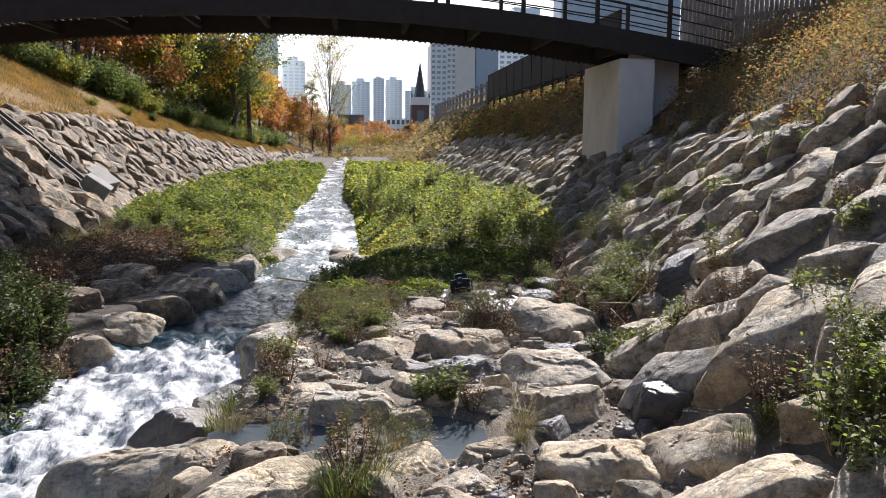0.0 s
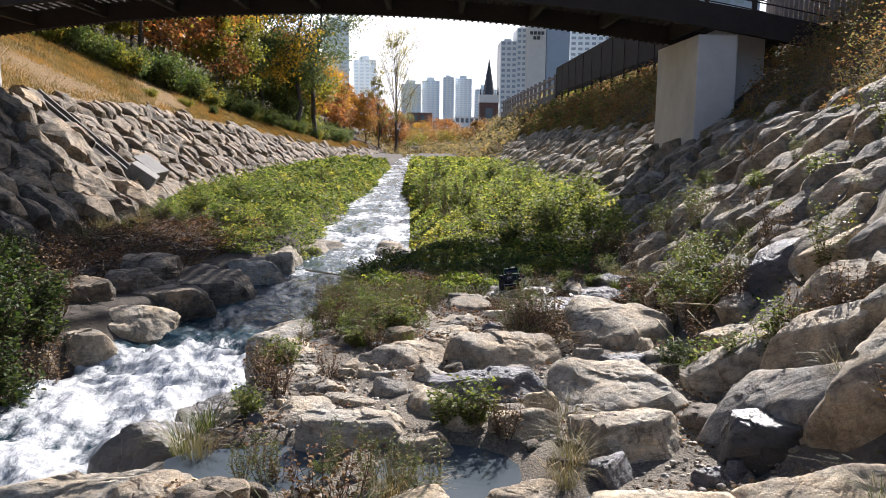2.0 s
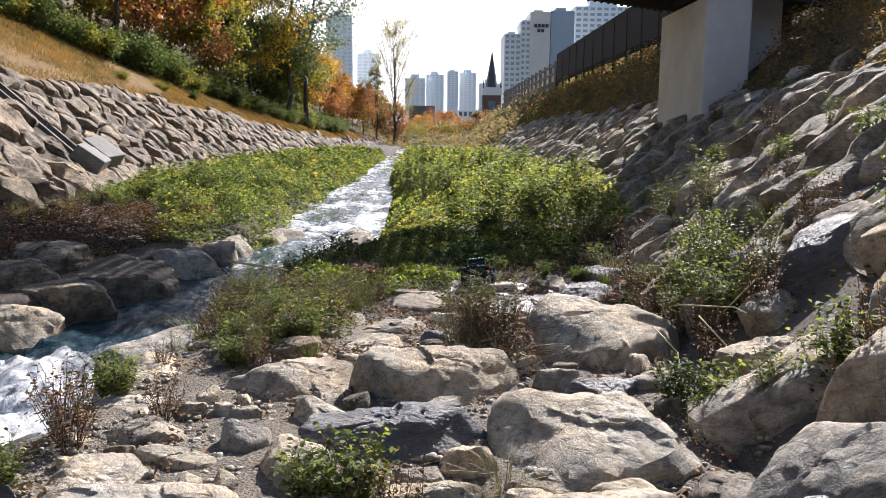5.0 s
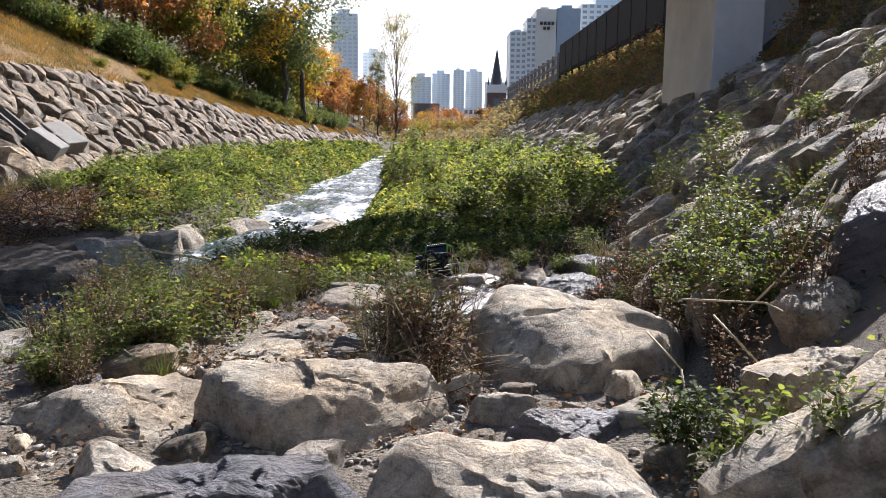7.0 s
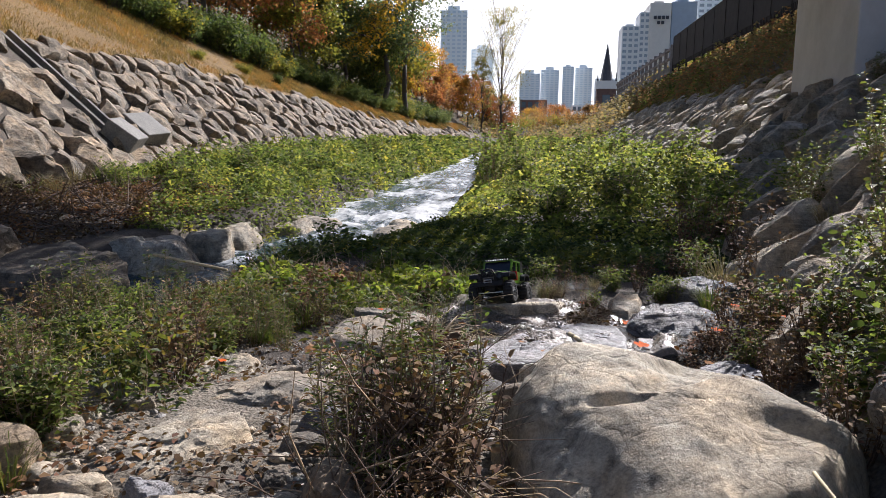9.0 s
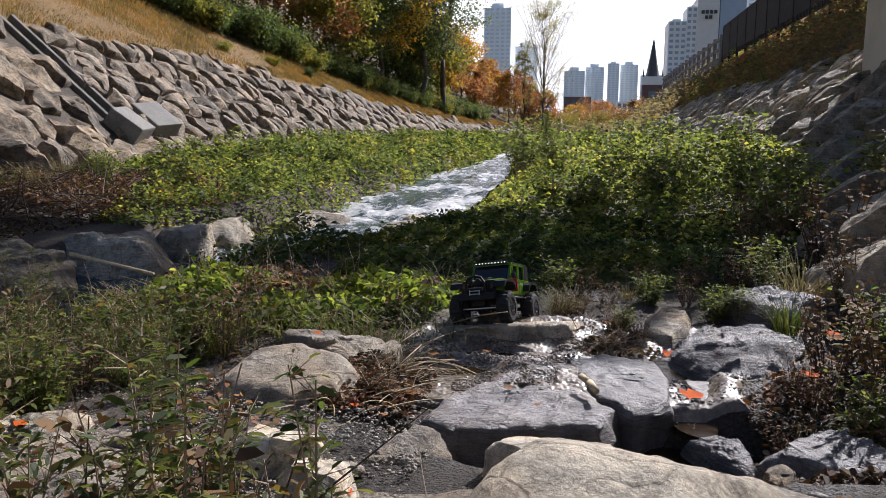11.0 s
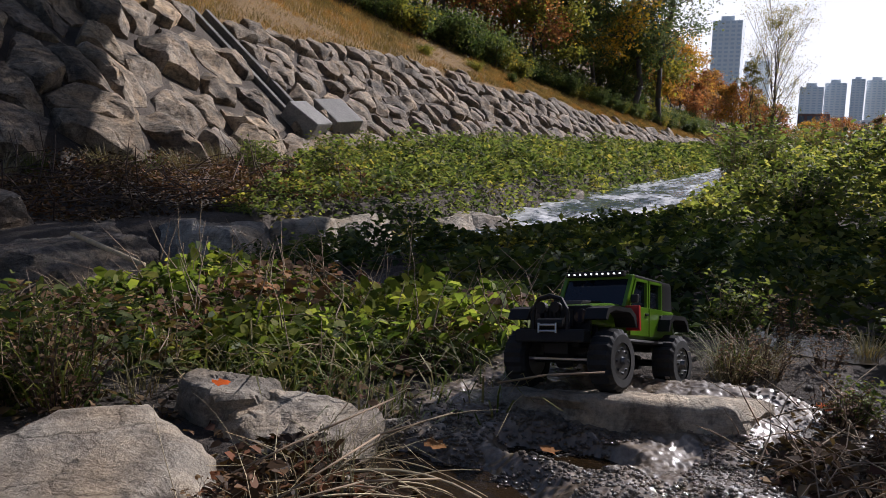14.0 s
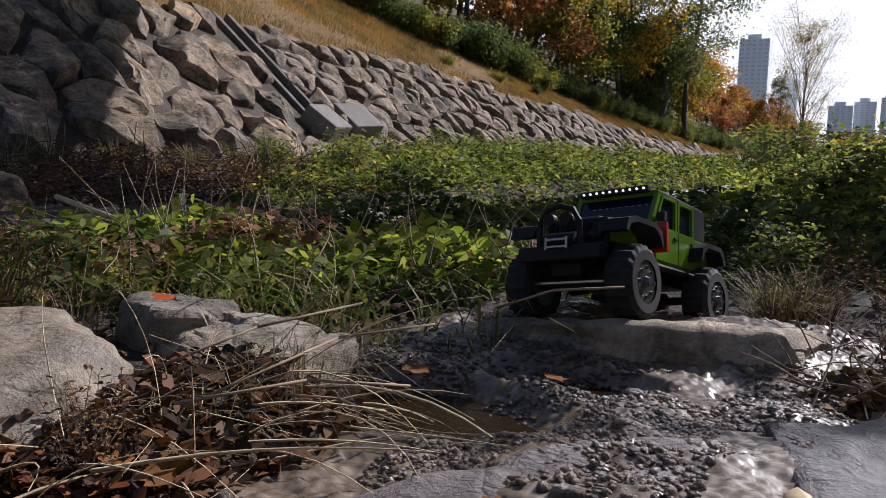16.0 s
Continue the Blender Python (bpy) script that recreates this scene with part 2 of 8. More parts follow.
M_HAZE = bpy.data.materials.new("bright_haze")
M_HAZE.use_nodes = True
_hb = M_HAZE.node_tree.nodes["Principled BSDF"]
_hb.inputs["Base Color"].default_value = (0, 0, 0, 1)
_hb.inputs["Emission Color"].default_value, _hb.inputs["Emission Strength"].default_value = (0.97, 0.985, 1.0, 1), 0.95


# ---- mesh helpers ----
def mesh(name, verts, faces, mat=None, smooth=False):
    me = bpy.data.meshes.new(name)
    me.from_pydata([tuple(v) for v in verts], [], [tuple(f) for f in faces])
    for k in (mat if isinstance(mat, (list, tuple)) else [mat] if mat else []):
        me.materials.append(k)
    if smooth:
        me.polygons.foreach_set("use_smooth", [True] * len(me.polygons))
    me.update()
    return me


def part(name, bm, mat, parent=None, label="", smooth=False):
    me = bpy.data.meshes.new(name)
    bm.to_mesh(me)
    bm.free()
    me.materials.append(mat)
    if smooth:
        me.polygons.foreach_set("use_smooth", [True] * len(me.polygons))
    ob = new(name, me)
    ob.parent = parent
    return tagged(ob, label)


def add_box(bm, x0, y0, z0, x1, y1, z1, bevel=0.0, m=None):
    r = bmesh.ops.create_cube(bm, size=1.0)
    vs = r["verts"]
    for v in vs:
        v.co = Vector(((x0 + x1) / 2 + v.co.x * (x1 - x0), (y0 + y1) / 2 + v.co.y * (y1 - y0), (z0 + z1) / 2 + v.co.z * (z1 - z0)))
    if bevel:
        es = list({e for v in vs for e in v.link_edges})
        r = bmesh.ops.bevel(bm, geom=es, offset=bevel, segments=2, profile=0.6, affect="EDGES")
        vs = list({v for f in r["faces"] for v in f.verts} | {v for v in vs if v.is_valid})
    if m is not None:
        bmesh.ops.transform(bm, matrix=m, verts=vs)
    return vs


def add_rod(bm, a, b, r0, r1=None, seg=8):
    a, b = Vector(a), Vector(b)
    r1 = r0 if r1 is None else r1
    m = Matrix.Translation((a + b) / 2) @ (b - a).to_track_quat("Z", "Y").to_matrix().to_4x4()
    return bmesh.ops.create_cone(bm, cap_ends=True, segments=seg, radius1=r0, radius2=r1, depth=(b - a).length, matrix=m)["verts"]


def empty(name, loc=(0, 0, 0)):
    ob = new(name)
    ob.location = loc
    ob.empty_display_size = 0.1
    return ob


def n3(x, y, z=0.0):
    return noise.noise(Vector((x, y, z)))


def chips(p, seed):
    """Relief of broken stone: each piece of space has a facet of its own tilt."""
    c = noise.voronoi(p, distance_metric="DISTANCE")[1][0]
    d = p - c
    return d.dot(noise.noise_vector(c * 3.1 + Vector((seed, seed * 0.7, 1.3))))


# ---- the lie of the land ----
def table(tab, y):
    if y <= tab[0][0]:
        return tab[0][1]
    for (a, u), (b, v) in zip(tab, tab[1:]):
        if y <= b:
            return u + (v - u) * (y - a) / (b - a)
    return tab[-1][1]


def step(a, b, x):
    k = max(0.0, min(1.0, (x - a) / (b - a)))
    return k * k * (3 - 2 * k)


TOE_L = [(-10, -6.5), (0, -5.3), (10, -4.9), (15, -5.0), (18, -5.4), (21, -5.75), (32, -5.95), (60, -5.3), (90, -4)]
TOE_R = [(-10, 0.9), (0, 1.5), (5.5, 2.0), (7.5, 2.25), (9.5, 2.65), (13, 3.2), (18, 3.5), (23, 3.7), (60, 4.1), (90, 4.5)]
STREAM_X = [(-10, -3.6), (0, -3.0), (5, -2.6), (6.5, -2.5), (7.7, -2.20), (10, -1.80), (12, -1.70), (13.7, -1.38), (15, -1.05), (18, -1.12), (22, -1.28), (32, -1.4), (51, -1.75), (90, -1.8)]
STREAM_W = [(-10, 1.0), (5, 0.82), (6.5, 0.80), (7.7, 0.72), (10, 0.6), (12, 0.58), (13.7, 0.62), (15, 0.68), (22, 0.75), (32, 0.65), (51, 0.6), (90, 0.5)]
STREAM_Z = [(-10, -0.8), (4, -0.66), (7.0, -0.58), (8.6, -0.51), (9.8, -0.46), (12, -0.45), (60, -0.40), (90, -0.3)]
FLOOR_Z = [(-10, -0.1), (3, -0.02), (6, 0.03), (7.5, 0.03), (9, -0.065), (9.6, -0.085), (10.3, -0.085), (12, -0.06), (20, 0.0), (60, 0.05)]
WALL_TOP_L = [(22, 2.75), (30, 2.55), (35, 2.35), (43, 1.55), (58, 0.8), (90, 0.4)]
GRASS_W = [(15, 6.0), (22, 5.0), (30, 3.5), (34, 2.0), (40, 1.75), (48, 1.3), (62, 0.7), (90, 0.5)]
ROCK_TOP_R = [(0, 2.9), (15, 2.6), (30, 2.35), (45, 2.35), (60, 1.7), (90, 1.0)]


def height(x, y):
    """Height of the bare ground."""
    tl, tr = table(TOE_L, y), table(TOE_R, y)
    far = step(95, 150, y)
    if x < tl:
        d = tl - x
        wt, gw = table(WALL_TOP_L, y), table(GRASS_W, y)
        z = 0.05 + 0.86 * min(d, wt) + 0.6 * max(0, min(d - wt, gw)) + 0.5 * max(0, min(d - wt - gw, 26))
    elif x > tr:
        d = x - tr
        z = 0.0 + 0.82 * min(d, 5.0)
    else:
        c, w, wz = table(STREAM_X, y), table(STREAM_W, y), table(STREAM_Z, y)
        d = abs(x - c)
        bank = table(FLOOR_Z, y) + (-0.1 if x < c else 0.0) * (1 - step(0.5, 2.5, d - w))
        bed = wz - 0.25
        z = bed + (bank - bed) * step(w - 0.1, w + (0.4 + 0.3 * step(10, 8, y) if x < c else 0.4 + 0.7 * step(9.5, 7.5, y) + 0.5 * step(8.6, 9.4, y) * step(13, 11.5, y) + 1.0 * step(11, 13, y) * step(30, 24, y)), d)
        z += 0.05 * step(0.8, 0.0, min(x - tl, tr - x))
        for hx, hy, rx, ry in ((0.46, 4.97, 0.48, 0.50), (-0.48, 5.04, 0.54, 0.36), (1.18, 9.42, 0.22, 0.15), (1.32, 9.62, 0.17, 0.08), (1.05, 9.47, 0.12, 0.10), (1.98, 9.45, 0.13, 0.5), (1.90, 8.76, 0.85, 0.32)):
            z -= (0.12 if hy < 9 else 0.035) * step(1.0, 0.5, math.hypot((x - hx) / rx, (y - hy) / ry))
    return z + (1.2 - z) * far


def build_ground():
    def lines(marks):
        out = []
        for a, b, s in marks:
            k = max(1, round((b - a) / s))
            out += [a + (b - a) * i / k for i in range(k)]
        return out + [marks[-1][1]]
    xs = lines([(-3000, -400, 400), (-400, -60, 40), (-60, -20, 4), (-20, -12, 0.5), (-12, -3.5, 0.2), (-3.5, 0.9, 0.085), (0.9, 2.4, 0.035), (2.4, 3.6, 0.085), (3.6, 9, 0.3), (9, 30, 2), (30, 400, 40), (400, 3000, 400)])
    ys = lines([(-400, -20, 40), (-20, -2, 2), (-2, 2, 0.25), (2, 8.8, 0.085), (8.8, 10.4, 0.035), (10.4, 12, 0.085), (12, 24, 0.2), (24, 60, 0.6), (60, 160, 4), (160, 400, 40), (400, 4000, 400)])
    verts = []
    for y in ys:
        for x in xs:
            z = height(x, y)
            if -9 < x < 9 and -3 < y < 60:
                z += 0.035 * n3(x * 1.3, y * 1.3, 3) + 0.02 * n3(x * 5, y * 5, 7) + 0.012 * n3(x * 14, y * 14, 9)
            elif y < 95 and x < -8:
                z += 0.3 * n3(x * 0.2, y * 0.2)
            if 0.8 < x < 2.5 and 8.7 < y < 10.5:
                z += 0.010 * n3(x * 26, y * 26, 5) + 0.006 * n3(x * 60, y * 60, 5)
            verts.append((x, y, z))
    nx = len(xs)
    faces, slots = [], []
    for j in range(len(ys) - 1):
        y = (ys[j] + ys[j + 1]) / 2
        tl, tr = table(TOE_L, y), table(TOE_R, y)
        for i in range(nx - 1):
            x = (xs[i] + xs[i + 1]) / 2
            faces.append((j * nx + i, j * nx + i + 1, (j + 1) * nx + i + 1, (j + 1) * nx + i))
            if y > 100:
                slots.append(3)
            elif x < tl - table(WALL_TOP_L, y) - table(GRASS_W, y):
                slots.append(3)
            elif x < tl - table(WALL_TOP_L, y) + 0.1:
                slots.append(2)
            elif x < tl or (x > tr + 0.15 and y > 45) or (x < tr and (y > 10.15 or x < -0.6 or (y > 8.5 + 0.3 * n3(x * 2, 1) and x < 0.95))):
                slots.append(1)
            elif x > tr + 0.15:
                slots.append(5)
            elif 8.3 < y < 10.15 and x > 1.0 + 0.3 * n3(x * 2, y * 2):
                slots.append(4)
            else:
                slots.append(0)
    me = mesh("ground", verts, faces, [M_GRAVEL, M_SOIL, M_DRYGRASS, M_HILL, M_WETGRAVEL, M_BANKSOIL], True)
    me.polygons.foreach_set("material_index", slots)
    return tagged(new("ground", me), "gravel stream bed, earth banks and dry grass hillside", "ground", kind="structure")


build_ground()


# ---- the stream ----
def water_material(name, foam_bias, deep=(0.022, 0.046, 0.058), ripple=0.05, rscale=7.0, stretch=(1.0, 0.55, 1.0), smooth=0.05):
    m, n, l, b = material(name, 0.06, spec=0.5)
    b.inputs["IOR"].default_value = 1.33
    v = coords(n, l, shift=False, scale=stretch)
    w = noise_tex(n, l, v, rscale, 6, 0.6, 0.15)
    f = noise_tex(n, l, v, 5.5, 10, 0.7, 0.2)
    at = n.new("ShaderNodeAttribute")
    at.attribute_name = "foam_glitter"
    add = n.new("ShaderNodeMath")
    l.new(f, add.inputs[0])
    l.new(at.outputs["Fac"], add.inputs[1])
    r = ramp(n, [(0.62 - foam_bias, (0, 0, 0)), (0.82 - foam_bias, (1, 1, 1))])
    l.new(add.outputs[0], r.inputs[0])
    fo = ramp(n, [(0.36, (0.27, 0.285, 0.292)), (0.47, (0.44, 0.447, 0.45)), (0.62, (0.60, 0.602, 0.60))])
    l.new(noise_tex(n, l, v, 11.0, 8, 0.7, 0.3), fo.inputs[0])
    c = mixed(n, l, r.outputs[0], deep, fo.outputs[0])
    l.new(c, b.inputs["Base Color"])
    rr = ramp(n, [(0.0, (smooth,) * 3), (1.0, (0.65,) * 3)])
    l.new(r.outputs[0], rr.inputs[0])
    l.new(rr.outputs[0], b.inputs["Roughness"])
    k = bump(n, l, b, w, 0.9, ripple)
    k = bump(n, l, b, f, 0.45, ripple * 0.5, k)
    bump(n, l, b, noise_tex(n, l, v, 26.0, 4, 0.6, 0.2), 0.35, ripple * 0.14, k)
    return m


M_STREAM = water_material("rushing_water", 0.0)
M_POOL = water_material("still_water", -0.6, (0.022, 0.013, 0.005), 0.006, 20.0, (1, 1, 1))


# The blue-grey base colour carries the sky's reflection in these pools.
M_SKYPOOL = water_material("sky_tinted_pool_water", -0.6, (0.07, 0.085, 0.095), 0.004, 14.0, (1, 1, 1))
M_MUD, _mn, _ml, _mb = material("wet_mud", 0.55, spec=0.3)
_mb.inputs["Coat Weight"].default_value, _mb.inputs["Coat Roughness"].default_value = 1.0, 0.13
_mv = coords(_mn, _ml, shift=False)
_mr = ramp(_mn, [(0.3, (0.055, 0.038, 0.022)), (0.5, (0.155, 0.114, 0.074)), (0.7, (0.30, 0.235, 0.165))])
_ml.new(noise_tex(_mn, _ml, _mv, 22, 8, 0.7), _mr.inputs[0])
_ml.new(_mr.outputs[0], _mb.inputs["Base Color"])
bump(_mn, _ml, _mb, noise_tex(_mn, _ml, _mv, 420, 3, 0.6), 0.25, 0.002)


def build_stream():
    ys = [-12 + 0.5 * i for i in range(32)] + [4 + 0.035 * i for i in range(230)] + [12.05 + 0.2 * i for i in range(120)] + [36 + i for i in range(60)]
    nx = 72
    verts, faces, foam_glitter = [], [], []
    for j, y in enumerate(ys):
        c, w, wz = table(STREAM_X, y), table(STREAM_W, y), table(STREAM_Z, y)
        rough = 0.055 + 0.075 * step(10.2, 8.8, y)
        # Past y 12 extra foam white also stands for sky reflection and sparkle.
        fo = 0.345 * step(9.6, 8.7, y) - 0.22 * step(9.3, 10, y) * step(12.6, 11, y) + 0.17 * step(12.2, 13.5, y)
        for i in range(nx + 1):
            u = i / nx * 2 - 1
            x = c + u * (w + 0.35)
            h = n3(x * 2.6, y * 1.5, 1) * rough + n3(x * 7, y * 5, 2) * rough * 0.5 + n3(x * 17, y * 13, 2) * rough * 0.24 + abs(n3(x * 27, y * 21, 4)) * rough * 0.16
            verts.append((x, y, wz + h))
            foam_glitter.append(fo + 0.25 * n3(x * 1.2, y * 0.7, 5) + h * 1.2)
    for j in range(len(ys) - 1):
        for i in range(nx):
            a = j * (nx + 1) + i
            faces.append((a, a + 1, a + nx + 2, a + nx + 1))
    me = mesh("stream_water", verts, faces, M_STREAM, True)
    at = me.attributes.new("foam_glitter", "FLOAT", "POINT")
    at.data.foreach_set("value", foam_glitter)
    return tagged(new("stream_water", me), "clear shallow stream breaking into white rapids", "water", kind="structure")


build_stream()


def pool(name, x, y, z, rx, ry, label, seed, mat=None):
    verts, faces = [(x, y, z)], []
    k = 28
    for i in range(k):
        a = i / k * math.tau
        r = 1 + 0.3 * n3(math.cos(a) * 1.5 + seed, math.sin(a) * 1.5, seed)
        verts.append((x + rx * r * math.cos(a), y + ry * r * math.sin(a), z))
        faces.append((0, 1 + i, 1 + (i + 1) % k))
    return tagged(new(name, mesh(name, verts, faces, mat or M_POOL)), label, "water", kind="structure")


def mud_z(x, y):
    z = height(x, y) + 0.035 * n3(x * 1.3, y * 1.3, 3) + 0.02 * n3(x * 5, y * 5, 7) + 0.012 * n3(x * 14, y * 14, 9)
    lap = 0.022 * step(1.32, 1.44, x) * step(1.74, 1.62, x) * step(9.02, 9.12, y) * step(9.7, 9.5, y)
    return z + 0.020 + 0.022 * step(9.5, 9.74, y) * step(1.75, 1.6, x) + lap


def build_mud():
    """Wet, lumpy mud and grit before the toy car."""
    x0, x1, y0, y1, s = 0.96, 2.2, 8.98, 10.1, 0.0038
    nx, ny = int((x1 - x0) / s), int((y1 - y0) / s)
    verts = []
    for j in range(ny + 1):
        for i in range(nx + 1):
            x, y = x0 + i * s, y0 + j * s
            edge = min(x - x0, x1 - x, y - y0, y1 - y) + 0.07 * n3(x * 5, y * 5, 8)
            z = mud_z(x, y)
            lump = 0.004 * n3(x * 14, y * 14, 1) + 0.0042 * n3(x * 84, y * 84, 2) + 0.0022 * n3(x * 130, y * 130, 3)
            verts.append((x, y, z + lump - 0.07 * step(0.06, 0.0, edge)))
    faces = [(j * (nx + 1) + i, j * (nx + 1) + i + 1, (j + 1) * (nx + 1) + i + 1, (j + 1) * (nx + 1) + i) for j in range(ny) for i in range(nx)]
    tagged(new("wet_mud", mesh("wet_mud", verts, faces, M_MUD, True)), "dark wet mud and grit glistening before the toy car", "mud", kind="structure")


build_mud()


# ---- fitted rubble: each stone fills one cell of the slope ----
def cells(seeds, reach, sx=1.0):
    """Polygons round the seeds on a plane, clipped against their neighbours."""
    out = []
    pts = np.array(seeds)
    for i, p in enumerate(pts):
        poly = [(p[0] - reach, p[1] - reach), (p[0] + reach, p[1] - reach), (p[0] + reach, p[1] + reach), (p[0] - reach, p[1] + reach)]
        dd = pts - p
        near = np.argsort((dd ** 2).sum(1))[1:22]
        for q in pts[near]:
            mx, my, nx_, ny_ = (p[0] + q[0]) / 2, (p[1] + q[1]) / 2, q[0] - p[0], q[1] - p[1]
            res = []
            for a, b in zip(poly, poly[1:] + poly[:1]):
                da, db = (a[0] - mx) * nx_ + (a[1] - my) * ny_, (b[0] - mx) * nx_ + (b[1] - my) * ny_
                if da <= 0:
                    res.append(a)
                if (da < 0 < db) or (db < 0 < da):
                    k = da / (da - db)
                    res.append((a[0] + (b[0] - a[0]) * k, a[1] + (b[1] - a[1]) * k))
            poly = res
            if len(poly) < 3:
                break
        out.append(poly)
    return out


def stone_on(poly, centre, lift, gap, seed, fine=0.2, tilt=0.25):
    """Rings of a fitted stone in plane coordinates (u, v, w): rounded edge, uneven face, tail in the ground."""
    rnd = random.Random(seed)
    ring = []
    for a, b in zip(poly, poly[1:] + poly[:1]):
        ln = math.hypot(b[0] - a[0], b[1] - a[1])
        k = max(1, int(ln / fine))
        for i in range(k):
            ring.append((a[0] + (b[0] - a[0]) * i / k, a[1] + (b[1] - a[1]) * i / k))
    cx, cy = centre
    size = sum(math.hypot(p[0] - cx, p[1] - cy) for p in ring) / len(ring)
    tu, tv = rnd.uniform(-tilt, tilt), rnd.uniform(-tilt, tilt) - 0.05
    planes = [(lift * rnd.uniform(0.85, 1.25), tu, tv)]
    for i in range(4):
        an, sl = rnd.uniform(0, math.tau), rnd.uniform(0.25, 0.8)
        planes.append((lift * rnd.uniform(1.15, 1.6) + 0.10 * size, sl * math.cos(an), sl * math.sin(an)))
    prof = [(1.0, -0.30 * lift), (1.0, 0.0), (0.985, 0.55 * lift), (0.95, 0.95 * lift), (0.86, 1.5 * lift)] + [(k, 9.0) for k in ((0.72, 0.56, 0.38, 0.19) if fine < 0.2 else (0.6, 0.3))]
    verts = []

    def face(u, v):
        w = min(a_ + (u - cx) * b_ + (v - cy) * c_ for a_, b_, c_ in planes)
        w += 0.05 * size * max(-0.5, 1 - ((u - cx) ** 2 + (v - cy) ** 2) / size ** 2)
        if fine < 0.2:
            q = Vector((u * 2.4, v * 2.4, seed * 1.7))
            w += 0.16 * size * chips(q, seed) + 0.07 * size * chips(q * 3.1, seed + 5)
        return w + 0.05 * size * n3(u * 7, v * 7, seed) + 0.02 * size * n3(u * 19, v * 19, seed)
    for s, h in prof:
        for p in ring:
            dx, dy = p[0] - cx, p[1] - cy
            k = max(0.3, 1 - gap / max(0.05, math.hypot(dx, dy)))
            # corners are rounded by pulling far points in
            k *= 1 - 0.10 * max(0, math.hypot(dx, dy) / size - 1.0)
            u, v = cx + dx * s * k, cy + dy * s * k
            w = h if h <= 0 else max(0.15 * lift, min(h, face(u, v)))
            if h > 0:
                u += 0.09 * size * n3(u * 4, v * 4, seed + 9.1)
                v += 0.09 * size * n3(u * 4, v * 4, seed + 4.3)
            verts.append((u, v, w))
    n = len(ring)
    faces = []
    for r in range(len(prof) - 1):
        for i in range(n):
            j = (i + 1) % n
            faces.append((r * n + i, r * n + j, (r + 1) * n + j, (r + 1) * n + i))
    top = len(verts)
    verts.append((cx, cy, face(cx, cy)))
    o = (len(prof) - 1) * n
    for i in range(n):
        faces.append((o + i, o + (i + 1) % n, top))
    return verts, faces


def fitted_slope(name, label, to_world, y0, y1, s1, cell, stretch, skew, lift, gap, mat, mat_far, y_parts, seed, jitter=0.42, fine=0.18, skip=None, tilt=0.25, most=300):
    rnd = random.Random(seed)
    seeds = []
    rows = max(2, round(s1 / cell))
    dv = s1 / rows
    du = dv * stretch
    for r in range(-1, rows + 1):
        u = y0 - 2 * du + (r % 2) * du / 2
        while u < y1 + du:
            seeds.append((u + rnd.uniform(-jitter, jitter) * du + skew * (r + 0.5) * dv, (r + 0.5) * dv + rnd.uniform(-jitter, jitter) * dv))
            u += du * rnd.uniform(0.7, 1.35)
    polys = cells([(a / stretch, b) for a, b in seeds], dv * 1.3)
    holder = tagged(empty(name), label, "stone wall", kind="structure")
    rest_v, rest_f = [], []
    count = 0
    order = sorted(range(len(seeds)), key=lambda i: seeds[i][0])
    for i in order:
        (u, s), poly = seeds[i], [(a * stretch, b) for a, b in polys[i]]
        if not (0 < s < s1) or len(poly) < 3 or not (y0 < u < y1):
            continue
        if skip and skip(u, s):
            continue
        ctr = (sum(p[0] for p in poly) / len(poly), sum(p[1] for p in poly) / len(poly))
        near = u < y_parts
        vs, fs = stone_on(poly, ctr, lift * rnd.uniform(0.6, 1.7), gap * rnd.uniform(0.5, 1.7), seed * 100 + i, fine if near else 0.4, tilt)
        vs = [to_world(*v) for v in vs]
        if near and count < most:
            c = to_world(ctr[0], ctr[1], 0)
            me = mesh("stone", [(v[0] - c[0], v[1] - c[1], v[2] - c[2]) for v in vs], fs, mat, True)
            me.set_sharp_from_angle(angle=radians(34))
            ob = new("stone", me)
            ob.location, ob.parent = c, holder
            count += 1
        else:
            o = len(rest_v)
            rest_v += vs
            rest_f += [tuple(k + o for k in f) for f in fs]
    if rest_v:
        ob = new("far_stones", mesh("far_stones", rest_v, rest_f, mat_far, True))
        ob.parent = holder
        tagged(ob, kind="stuff")
    return holder


def left_wall(u, s, w):
    t = table(TOE_L, u)
    c, k = 0.758, 0.652
    return (t - s * c + w * k, u, 0.05 + s * k + w * c)


def right_slope(u, s, w):
    t = table(TOE_R, u)
    c, k = 0.773, 0.634
    return (t + s * c - w * k, u, 0.0 + s * k + w * c)

# ---- stone banks ----
def off_left(u, s):
    return s * 0.758 > table(WALL_TOP_L, u) + 0.1 or (abs(u - 19.45) < 0.3 and s > 0.9)


